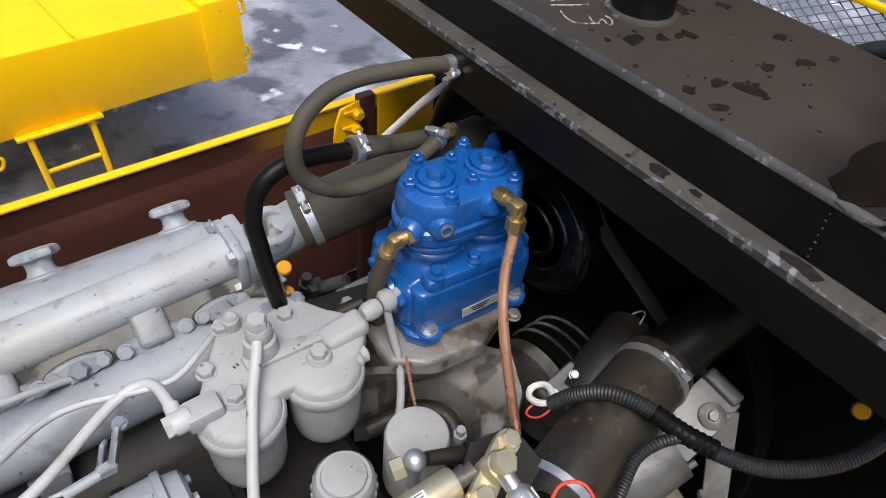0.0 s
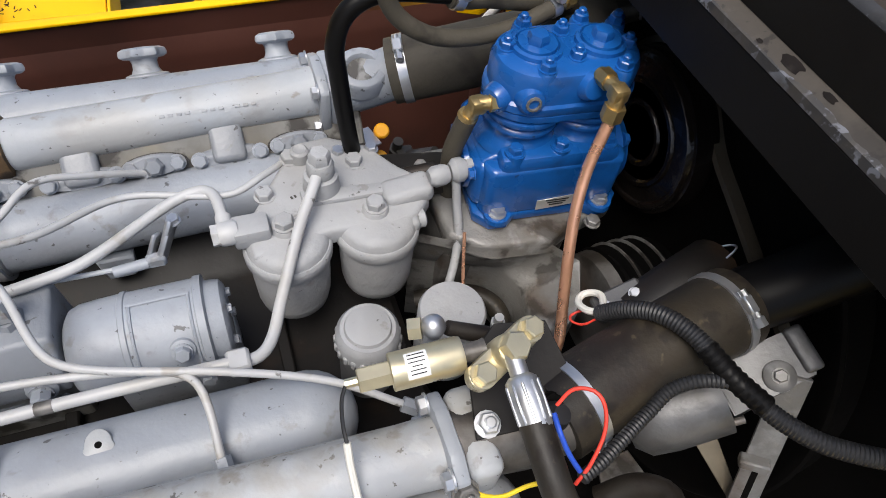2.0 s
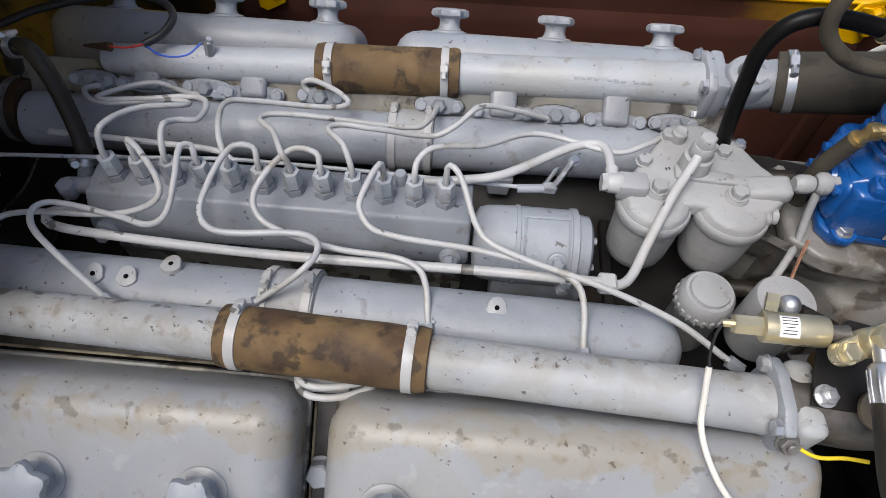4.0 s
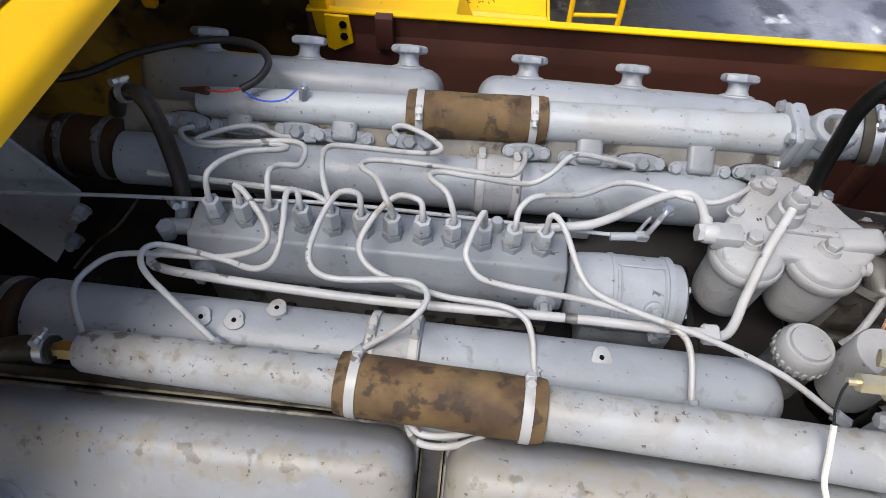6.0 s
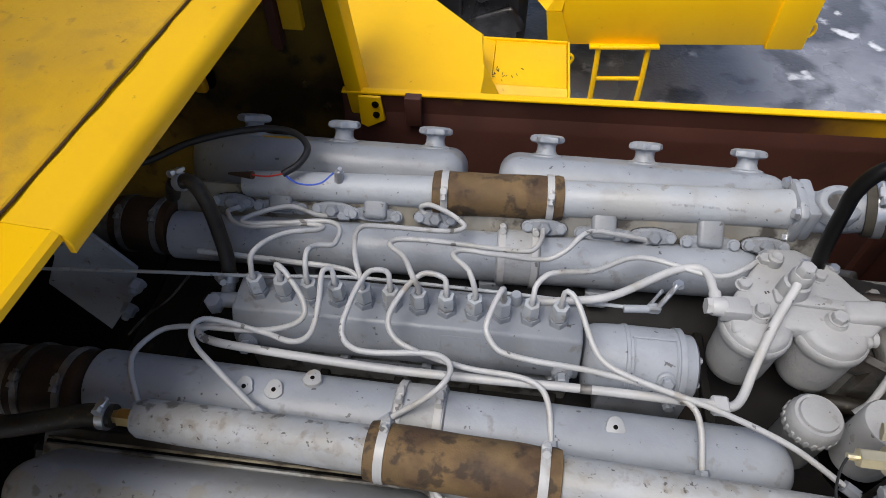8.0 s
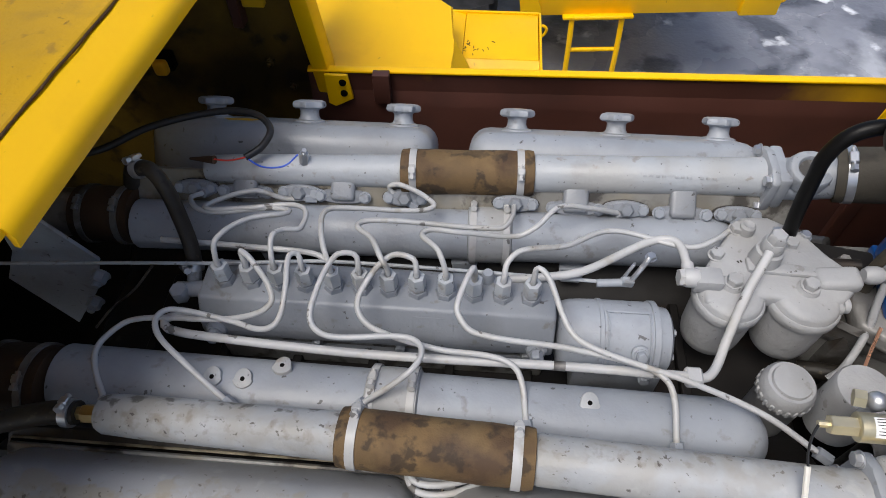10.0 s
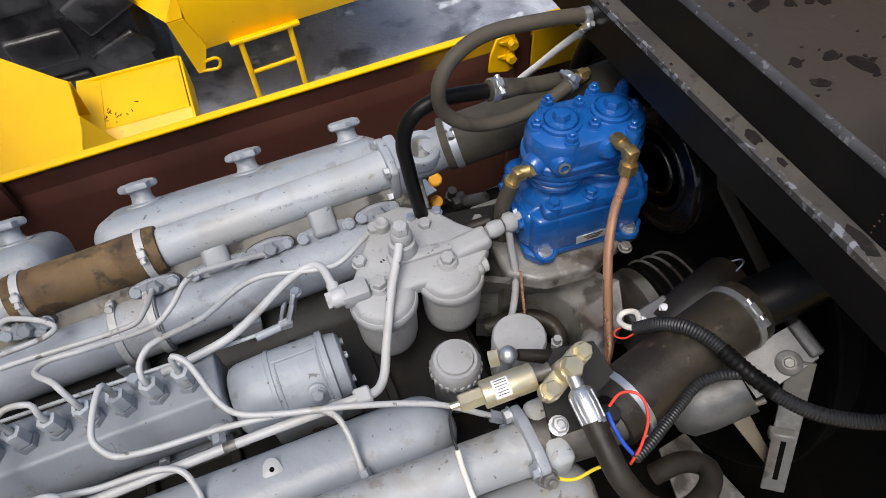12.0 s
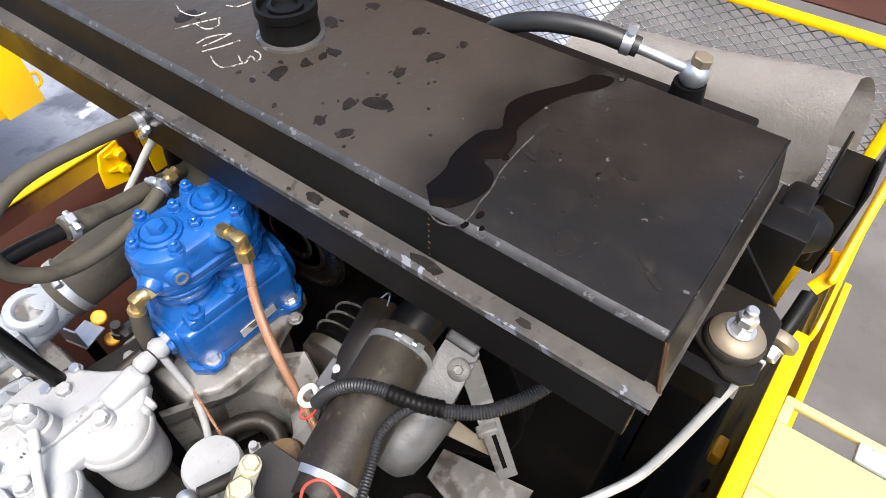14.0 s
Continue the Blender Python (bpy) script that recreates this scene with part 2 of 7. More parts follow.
CANVAS = surface("brown_fabric_hose", (0.148, 0.092, 0.038), 0.75, 0, 0.22, 14, 420, 0.45, stains=(((0.06, 0.032, 0.016), 13, 0.47, 0.60, 0.85), ((0.025, 0.016, 0.010), 42, 0.54, 0.62, 0.75), ((0.28, 0.19, 0.09), 20, 0.58, 0.75, 0.35)))
# Near black: the bay's deep shade is put into this colour.
DARK = surface("shade_black_metal", (0.0034, 0.003, 0.0027), 0.8, 0.0, 0.3, 8, 120, 0.2, stains=(((0.015, 0.009, 0.005), 7, 0.56, 0.75, 0.4),), gloss=0.08)
SLEEVE = surface("dark_brown_rubber", (0.050, 0.027, 0.014), 0.6, 0, 0.25, 12, 300, 0.3, stains=(((0.02, 0.012, 0.008), 10, 0.46, 0.60, 0.85), ((0.09, 0.05, 0.02), 30, 0.58, 0.68, 0.5)), gloss=0.3)
RED = surface("red_insulation", (0.65, 0.05, 0.03), 0.4)
BLUEWIRE = surface("blue_insulation", (0.02, 0.08, 0.5), 0.4)
YELWIRE = surface("yellow_insulation", (0.75, 0.55, 0.02), 0.4)
WHITEWIRE = surface("white_insulation", (0.72, 0.70, 0.64), 0.45)
STICKER = surface("white_paper_label", (0.75, 0.75, 0.73), 0.5, vary=0.05)
INK = surface("black_print", (0.02, 0.02, 0.02), 0.5)
PLATE = surface("silver_name_plate", (0.62, 0.62, 0.6), 0.3, 0.6)
CHALK = surface("white_chalk_marks", (0.36, 0.345, 0.32), 0.8, stains=(((0.03, 0.027, 0.023), 170, 0.53, 0.57, 0.85),))
TIDE = surface("dried_tide_line", (0.060, 0.053, 0.045), 0.8, stains=(((0.02, 0.017, 0.014), 120, 0.48, 0.54, 0.9),))
SPOT = surface("drip_mark", (0.0115, 0.009, 0.0075), 0.45, 0, 0.3, 40, 200, 0.0, stains=(((0.03, 0.026, 0.022), 90, 0.56, 0.66, 0.6),), gloss=0.15)
# Grey that paints the highlight and dust on the tank's upper bend.
BEND_HIGHLIGHT = surface("highlight_and_dust_grey", (0.038, 0.038, 0.040), 0.5, 0, 0.3, 20, 200, 0.2, stains=(((0.02, 0.019, 0.018), 60, 0.50, 0.60, 0.8), ((0.16, 0.165, 0.18), 120, 0.6, 0.66, 0.6)))
OIL = surface("spilled_oil_film", (0.0028, 0.0021, 0.0017), 0.2, 0, 0.2, 6, 20, 0.0, stains=(((0.012, 0.0068, 0.0035), 18, 0.54, 0.66, 0.4),), gloss=0.1)
STEEL = surface("satin_steel_tube", (0.368, 0.368, 0.364), 0.5, 0.4, 0.12, 20, 240, 0.08)
PAPER = surface("beige_packing_foam", (0.336, 0.308, 0.284), 0.8, 0, 0.07, 25, 300, 0.5)
ORANGE = surface("orange_plastic_cap", (0.95, 0.42, 0.01), 0.4)
GASKET = surface("oily_gasket", (0.33, 0.29, 0.20), 0.5, 0, 0.3, 30, 200, 0.3, stains=(((0.07, 0.05, 0.03), 22, 0.47, 0.6, 0.85),))
RUST_EDGE = surface("rusty_weld", (0.070, 0.034, 0.014), 0.7, 0.2, 0.3, 30, 200, 0.5)


def ground_material():
    m = surface("wet_asphalt_with_ice", (0.15, 0.158, 0.19), 0.28, 0, 0.3, 1.2, 60, 0.7,
                stains=(((0.36, 0.375, 0.43), 0.8, 0.45, 0.58, 0.8), ((0.06, 0.064, 0.079), 2.6, 0.51, 0.58, 0.8), ((0.50, 0.52, 0.57), 1.9, 0.55, 0.66, 0.75), ((0.035, 0.036, 0.044), 7, 0.56, 0.68, 0.45), ((0.80, 0.82, 0.86), 5.5, 0.63, 0.69, 0.8)))
    return m


GROUND = ground_material()
ASPHALT = surface("dry_brown_asphalt", (0.092, 0.082, 0.075), 0.8, 0, 0.2, 2.2, 90, 0.4, stains=(((0.16, 0.145, 0.135), 3, 0.5, 0.65, 0.5), ((0.06, 0.055, 0.05), 12, 0.6, 0.7, 0.5)))


# ---- building helpers ----
ORIGIN = {}


def finish(name, bm, material, angle=38):
    me = bpy.data.meshes.new(name)
    bmesh.ops.recalc_face_normals(bm, faces=bm.faces)
    bm.to_mesh(me)
    bm.free()
    me.materials.append(material)
    me.polygons.foreach_set("use_smooth", [True] * len(me.polygons))
    me.set_sharp_from_angle(angle=radians(angle))
    return me


def thing(name, at, label, category, group="", kind=""):
    ob = new(name)
    ob.empty_display_size = 0.02
    ob.location = at
    ORIGIN[ob] = Vector(at)
    return tagged(ob, label, category, group, kind)


def part(name, bm, material, parent, label="", angle=38):
    o = ORIGIN[parent]
    bmesh.ops.translate(bm, vec=-o, verts=bm.verts)
    ob = new(name, finish(name, bm, material, angle))
    ob.parent = parent
    ORIGIN[ob] = o
    return tagged(ob, label) if label else ob


def solo(name, bm, material, at, label, category, group="", kind="", angle=38):
    bmesh.ops.translate(bm, vec=-Vector(at), verts=bm.verts)
    ob = new(name, finish(name, bm, material, angle))
    ob.location = at
    ORIGIN[ob] = Vector(at)
    return tagged(ob, label, category, group, kind)


def join(*bms):
    out = bmesh.new()
    for b in bms:
        me = bpy.data.meshes.new("tmp")
        b.to_mesh(me)
        b.free()
        out.from_mesh(me)
        bpy.data.meshes.remove(me)
    return out


def aim(p, axis, turn=0.0):
    """A matrix at p whose z runs along axis."""
    q = Vector(axis).normalized().to_track_quat("Z", "Y")
    return Matrix.Translation(p) @ q.to_matrix().to_4x4() @ Matrix.Rotation(radians(turn), 4, "Z")


def rbox(size, r=0.0, seg=2, m=None):
    bm = bmesh.new()
    bmesh.ops.create_cube(bm, size=1.0)
    bmesh.ops.scale(bm, vec=size, verts=bm.verts)
    if r:
        bmesh.ops.bevel(bm, geom=bm.edges[:], offset=r, segments=seg, profile=0.5, affect="EDGES")
    if m is not None:
        bmesh.ops.transform(bm, matrix=m, verts=bm.verts)
    return bm


def block(lo, hi, r=0.0, seg=2):
    lo, hi = Vector(lo), Vector(hi)
    return rbox(hi - lo, r, seg, Matrix.Translation((lo + hi) / 2))


def lathe(profile, m, n=24):
    """A turned body from rows of (radius, height), about the z of m."""
    bm = bmesh.new()
    rings = []
    for r, h in profile:
        if r < 1e-5:
            rings.append([bm.verts.new((0, 0, h))])
        else:
            rings.append([bm.verts.new((r * math.cos(2 * math.pi * k / n), r * math.sin(2 * math.pi * k / n), h)) for k in range(n)])
    for a, b in zip(rings, rings[1:]):
        for k in range(n):
            q = [a[k % len(a)], a[(k + 1) % len(a)], b[(k + 1) % len(b)], b[k % len(b)]]
            q = list(dict.fromkeys(q))
            if len(q) > 2:
                bm.faces.new(q)
    for ring in (rings[0], rings[-1]):
        if len(ring) > 2:
            bm.faces.new(ring)
    bmesh.ops.transform(bm, matrix=m, verts=bm.verts)
    return bm


def rod(a, b, r, n=16, r2=None):
    a, b = Vector(a), Vector(b)
    return lathe([(r, 0), (r if r2 is None else r2, (b - a).length)], aim(a, b - a), n)


def curve_points(path, step=0.006, close=False):
    p = [Vector(v) for v in path]
    out = []
    for i in range(len(p) - 1):
        p0 = p[i - 1] if i else p[0] * 2 - p[1]
        p1, p2 = p[i], p[i + 1]
        p3 = p[i + 2] if i + 2 < len(p) else p[-1] * 2 - p[-2]
        k = max(2, int((p2 - p1).length / step))
        t1, t2 = (p2 - p0), (p3 - p1)
        d = (p2 - p1).length
        t1, t2 = t1.normalized() * d, t2.normalized() * d
        for j in range(k):
            s = j / k
            out.append((2 * s**3 - 3 * s**2 + 1) * p1 + (s**3 - 2 * s**2 + s) * t1 + (3 * s**2 - 2 * s**3) * p2 + (s**3 - s**2) * t2)
    return out + [p[-1]]


def tube(path, r, n=12, step=0.006, ribs=0.0, rib_len=0.004):
    """A round tube along a smooth curve; ribs makes it corrugated."""
    if ribs:
        step = rib_len / 2
    pts = curve_points(path, step)
    bm = bmesh.new()
    prev = None
    rings = []
    up = None
    for i, c in enumerate(pts):
        d = (pts[min(i + 1, len(pts) - 1)] - pts[max(i - 1, 0)]).normalized()
        if up is None:
            up = d.orthogonal().normalized()
        else:
            up = (up - d * up.dot(d)).normalized()
        side = d.cross(up)
        rr = r + (ribs if ribs and i % 2 else 0.0)
        rings.append([bm.verts.new(c + rr * (math.cos(2 * math.pi * k / n) * up + math.sin(2 * math.pi * k / n) * side)) for k in range(n)])
    for a, b in zip(rings, rings[1:]):
        for k in range(n):
            bm.faces.new((a[k], a[(k + 1) % n], b[(k + 1) % n], b[k]))
    bm.faces.new(rings[0][::-1])
    bm.faces.new(rings[-1])
    return bm


def prism(outline, axis, lo, hi, r=0.0, seg=2):
    """Extrudes an outline of (a, b) along an axis: x gives (y, z), y gives (x, z), z gives (x, y)."""
    bm = bmesh.new()
    put = {"x": lambda a, b, c: (c, a, b), "y": lambda a, b, c: (a, c, b), "z": lambda a, b, c: (a, b, c)}[axis]
    low = [bm.verts.new(put(a, b, lo)) for a, b in outline]
    top = [bm.verts.new(put(a, b, hi)) for a, b in outline]
    bm.faces.new(low)
    bm.faces.new(top)
    for k in range(len(low)):
        j = (k + 1) % len(low)
        bm.faces.new((low[k], low[j], top[j], top[k]))
    bmesh.ops.recalc_face_normals(bm, faces=bm.faces)
    if r:
        bmesh.ops.bevel(bm, geom=bm.edges[:], offset=r, segments=seg, profile=0.5, affect="EDGES", clamp_overlap=True)
    return bm


def moved(bm, m):
    bmesh.ops.transform(bm, matrix=m, verts=bm.verts)
    return bm


BOLTS = {}


def bolt(parent, p, axis, r=0.008, h=0.007, material=None, washer=True, name="bolt", stud=0.0):
    """A hexagon head on a washer; r is half its width."""
    material = material or GREY
    key = (r, h, material.name, washer, stud)
    if key not in BOLTS:
        rows = [(r * 1.35, 0), (r * 1.35, 0.0018)] if washer else [(r * 1.0, 0)]
        w = lathe(rows + [(r * 0.9, rows[-1][1])], Matrix.Identity(4), 14)
        z0 = rows[-1][1]
        hx = lathe([(r * 1.12, z0), (r * 1.12, z0 + h * 0.85), (r * 0.95, z0 + h)], Matrix.Identity(4), 6)
        bits = [w, hx]
        if stud:
            bits.append(lathe([(r * 0.6, z0), (r * 0.6, z0 + h + stud * 0.8), (r * 0.45, z0 + h + stud)], Matrix.Identity(4), 10))
        BOLTS[key] = finish("bolt", join(*bits), material, 30)
    ob = new(name, BOLTS[key])
    ob.parent = parent
    ob.matrix_local = Matrix.Translation(-ORIGIN[parent]) @ aim(p, axis, random.uniform(0, 60))
    ORIGIN[ob] = ORIGIN[parent]
    return ob


def clamp(parent, p, axis, r, width=0.012, material=None, screw=(0, 0, 1), screw_len=0.022):
    """A band round a hose, with its screw housing on the side that screw points to."""
    material = material or ZINC
    a = Vector(axis).normalized()
    s = Vector(screw)
    s = (s - a * s.dot(a)).normalized()
    side = a.cross(s)
    m = aim(Vector(p), a)
    band = lathe([(r, -width / 2), (r + 0.0016, -width / 2), (r + 0.0016, width / 2), (r, width / 2)], m, 28)
    c = part("hose_clamp", band, material, parent)
    base = Vector(p) + s * (r + 0.005)
    hm = Matrix.Translation(base) @ Matrix((side, a, s)).transposed().to_4x4()
    housing = join(rbox((screw_len * 0.6, width * 1.05, 0.008), 0.0015, 1, hm), rod(base - side * screw_len * 0.5, base + side * screw_len * 0.6, 0.0036, 8), rod(base + side * screw_len * 0.45, base + side * screw_len * 0.75, 0.0055, 6))
    part("clamp_screw", housing, material, c)
    return c


# ---- engine frame of reference: x along the crankshaft, y across, nozzle tops at z = 2 ----
GZ = 0.88

# ---- setting: ground and the truck's frame ----
gbm = bmesh.new()
bmesh.ops.create_grid(gbm, x_segments=4, y_segments=4, size=400.0)
solo("ground", moved(gbm, Matrix.Translation((0, 0, GZ))), GROUND, (0, 0, GZ), "dark wet asphalt yard with bluish ice patches", "ground", kind="structure")

solo("pavement", prism([(-8, -14), (12, -14), (12, 0.7), (1.25, 0.7), (1.25, -0.3), (-8, -0.3)], "z", GZ + 0.002, GZ + 0.012), ASPHALT, (0, -5, GZ), "dry brownish grey asphalt beside the vehicle", "pavement", kind="structure")


def frame_rail(x0, x1, label):
    """Side member of the frame: a web with a stepped lower plate and a thin painted rim on top."""
    r = thing("frame_rail", (0.0, 0.633, 1.4), label, "frame rail")
    swing = Matrix.Translation((0, 0.633, 0)) @ Matrix.Rotation(radians(1.5), 4, "Z")
    part("web", moved(block((x0, -0.006, 1.36), (x1, 0.006, 1.861)), swing), OVERSPRAYED, r, "brown primed steel web with yellow overspray")
    part("lower_plate", moved(prism([(-0.0065, 1.815), (-0.0145, 1.786), (-0.016, 1.774), (-0.016, 1.36), (-0.0065, 1.36)], "x", x0, x1), swing), BROWN, r, "stepped brown lower plate")
    part("rim", moved(block((x0, -0.011, 1.862), (x1, 0.009, 1.868), 0.002), swing), YELLOW, r, "glossy yellow rim")
    part("tab", moved(block((-0.326, -0.034, 1.80), (-0.290, -0.012, 1.874), 0.002), swing), BROWN, r, "short brown upright tab")
    return r


rail = frame_rail(-0.47, 1.28, "brown steel frame rail with a yellow rim")

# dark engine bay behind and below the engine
solo("bay_floor", block((-1.3, -0.66, 1.30), (1.32, 0.66, 1.33)), DARK, (0, 0, 1.3), "plate under the engine, near black for the bay's shade", "floor plate", kind="structure")
solo("bulkhead", block((-1.33, -0.66, 1.30), (-1.30, 0.66, 2.24)), DARK, (-1.3, 0, 1.3), "steel bulkhead behind the engine, near black for the bay's shade", "bulkhead", kind="structure")

# ---- yellow cross beam with the dusty deck over the engine's rear ----
hood = thing("cross_beam", (-0.52, 0.0, 2.2), "yellow steel cross beam over the engine's rear", "beam")
hy0, hy1 = -1.0, 0.62
TURN = Matrix.Translation((-0.51, -0.19, 0)) @ Matrix.Rotation(radians(-4.2), 4, "Z") @ Matrix.Translation((0.51, 0.19, 0))
FOLD = [(-0.509, 2.238), (-0.506, 2.252), (-0.510, 2.264), (-0.520, 2.271), (-0.66, 2.271), (-0.66, 2.264), (-0.524, 2.264), (-0.514, 2.254), (-0.515, 2.238)]
part("beam_sheet", moved(prism(FOLD, "y", -0.165, hy1), TURN), YELLOW, hood, "folded glossy yellow sheet")
part("set_back_sheet", moved(prism([(-0.512, 2.258), (-0.5125, 2.266), (-0.518, 2.271), (-0.66, 2.271), (-0.66, 2.264), (-0.520, 2.264), (-0.5165, 2.258)], "y", hy0, -0.1655), TURN), YELLOW, hood, "flat glossy yellow sheet")

deck = prism([(-0.577, 2.2725), (-0.577, 2.2775), (-1.30, 2.2855), (-1.30, 2.2725)], "y", hy0, hy1, 0.002, 1)
moved(deck, Matrix.Translation((-0.577, -0.19, 0)) @ Matrix.Rotation(radians(-4.2), 4, "Z") @ Matrix.Translation((0.577, 0.19, 0)))
solo("deck_plate", deck, YELLOW_DUSTY, (-0.9, 0, 2.272), "matte dusty yellow deck plate on the beam", "deck plate")
seam = tube([(-0.576 + 0.0734 * (0.19 + y) + 0.0012 * math.sin(19 * y) + 0.0009 * math.sin(83 * y), y, 2.274 + 0.001 * math.sin(23 * y)) for y in np.linspace(-0.95, 0.6, 60)], 0.0019, 6, 0.012)
solo("weld_seam", seam, RUST_EDGE, (-0.57, 0, 2.274), "dark rusty seam along the deck's edge", "seam")
spring = []
for k in range(60):
    a = k * 0.6
    spring.append((-0.61 + 0.0013 * k, -0.187 + 0.006 * math.cos(a), 2.246 + 0.006 * math.sin(a)))
solo("coil_spring", tube(spring, 0.0013, 6, 0.004), DARK, (-0.57, -0.187, 2.246), "small dark coil spring under the beam", "spring")

# yellow corner post, gusset and inner wall at the rear of the far rail
post = thing("corner_post", (-0.46, 0.62, 1.85), "yellow steel corner post beside the frame rail", "post")
part("post_sheet", moved(block((-0.018, -0.012, 0.0), (0.018, 0.045, 0.80), 0.004), Matrix.Translation((-0.435, 0.625, 1.80)) @ Matrix.Rotation(radians(-6), 4, "Y")), YELLOW, post)
gus = prism([(-0.430, 1.866), (-0.380, 1.866), (-0.373, 1.805), (-0.415, 1.782), (-0.430, 1.79)], "y", 0.598, 0.606, 0.001, 1)
part("gusset", gus, YELLOW, post, "yellow gusset plate with bolt holes")
for gx, gz in ((-0.392, 1.848), (-0.392, 1.820)):
    bolt(post, (gx, 0.598, gz), (0, -1, 0), 0.006, 0.004, DARK)
solo("inner_wall", moved(block((-1.33, 0.0, 1.36), (-0.452, 0.012, 2.27), 0.002, 1), Matrix.Translation((0, 0.648, 0))), DIM_YELLOW, (-0.9, 0.65, 1.4), "stained dark yellow side wall beside the engine", "wall panel", kind="structure")
# Added out of view to block sky light from the engine's left end.
solo("cab_wall", block((-1.26, -1.5, 2.295), (-1.20, 0.60, 4.0)), DARK, (-1.2, 0.0, 2.295), "unseen dark wall added behind the deck to block sky light", "wall", kind="structure")
rib = solo("wall_rib", block((-0.605, 0.615, 1.96), (-0.583, 0.646, 2.26), 0.002, 1), BROWN, (-0.62, 0.62, 1.95), "dark upright stiffener on the side wall", "stiffener")
solo("wall_flange", block((-0.580, 0.628, 2.00), (-0.535, 0.646, 2.26), 0.002, 1), YELLOW_DUSTY, (-0.56, 0.63, 2.0), "grimy yellow flange beside the stiffener", "stiffener")
ol = thing("orange_lamp", (-0.793, 0.602, 1.862), "small orange lens on the dark side wall", "marker lamp")
part("lens", rbox((0.030, 0.024, 0.034), 0.008, 3, Matrix.Translation((-0.793, 0.606, 1.862))), ORANGE, ol)
part("base", block((-0.812, 0.619, 1.842), (-0.774, 0.646, 1.882), 0.003), DARK, ol)
for wx, wz in ((-0.56, 1.86), (-0.52, 1.80)):
    wb = thing("wall_bolt", (wx, 0.646, wz), "stained dark yellow bolt through the side wall", "bolt", "bolts in the side wall")
    bolt(wb, (wx, 0.646, wz), (0, -1, 0), 0.0085, 0.008, DIM_YELLOW, stud=0.008)

# ---- yellow mudguard and step tray outside the far rail ----
mud = thing("mudguard", (-0.4, 0.9, 1.79), "glossy yellow mudguard sheet outside the rail", "mudguard")
part("sheet", prism([(-0.95, 0.66), (-0.17, 0.66), (-0.165, 0.80), (-0.185, 0.985), (-0.21, 1.01), (-0.41, 1.235), (-0.95, 1.31)], "z", 1.792, 1.800, 0.002, 1), YELLOW, mud)
part("upright_sheet", prism([(0.665, 1.801), (0.80, 1.803), (0.86, 1.87), (0.93, 2.16), (0.665, 2.16)], "x", -0.512, -0.506), YELLOW, mud)
part("sloped_sheet", prism([(-0.180, 1.7995), (-0.168, 1.7995), (-0.120, 1.700), (-0.145, 1.700)], "y", 0.662, 0.845), YELLOW, mud)
part("skirt", prism([(0.985, 1.62), (0.985, 1.797), (0.980, 1.797), (0.980, 1.62)], "x", -0.6, -0.182), YELLOW, mud)
tray = thing("step_tray", (-0.05, 0.95, 1.70), "yellow step tray with chipped paint", "step")
part("tread", block((-0.152, 0.910, 1.690), (0.048, 1.118, 1.700), 0.003), YELLOW, tray, "bright yellow tread")
part("front_lip", prism([(0.861, 1.662), (0.907, 1.699), (0.9095, 1.699), (0.9095, 1.690), (0.865, 1.655)], "x", -0.186, 0.050), YELLOW, tray)
part("side_slope", prism([(-0.207, 1.707), (-0.1535, 1.695), (-0.1535, 1.686), (-0.207, 1.699)], "y", 0.865, 1.125), YELLOW, tray)
part("rear_lip", block((-0.207, 1.1195, 1.60), (0.050, 1.128, 1.704), 0.002), YELLOW, tray)
part("side_lip", block((0.0505, 0.863, 1.60), (0.057, 1.128, 1.701), 0.002), YELLOW, tray)
for k in range(16):
    cx, cy = -0.148 + 0.09 * random.random() ** 1.8, random.uniform(0.918, 0.985)
    part("paint_chip", rbox((random.uniform(0.004, 0.012), 0.0022, 0.0006), 0, 1, Matrix.Translation((cx, cy, 1.7004)) @ Matrix.Rotation(random.uniform(0, 3), 4, "Z")), RUST_EDGE, tray)

# ---- the large wheel behind the mudguard ----
wheel = thing("truck_wheel", (-0.42, 2.40, GZ), "large black wet tyre with heavy tread blocks", "wheel")
WC = Vector((-0.42, 2.40, GZ + 0.655))
part("tyre", lathe([(0.30, -0.33), (0.44, -0.36), (0.56, -0.355), (0.605, -0.32), (0.612, -0.15), (0.615, 0.0), (0.612, 0.15), (0.605, 0.32), (0.56, 0.355), (0.44, 0.36), (0.30, 0.33)], aim(WC, (1, 0, 0)), 64), TYRE, wheel)
part("rim", lathe([(0.0, -0.22), (0.27, -0.24), (0.305, -0.325), (0.305, 0.325), (0.27, 0.24), (0.0, 0.22)], aim(WC, (1, 0, 0)), 40), YELLOW, wheel)
for k in range(18):
    for c in (-1, 0, 1):
        a = 2 * math.pi * (k + 0.5 * (c % 2)) / 18
        lug = rbox((0.205, 0.135, 0.045), 0.016, 3, Matrix.Translation(WC) @ Matrix.Rotation(a, 4, "X") @ Matrix.Translation((0.232 * c, 0, 0.610 - 0.012 * abs(c))) @ Matrix.Rotation(radians(24 * c + random.uniform(-3, 3)), 4, "Z"))
        part("tread_lug", lug, TYRE, wheel)

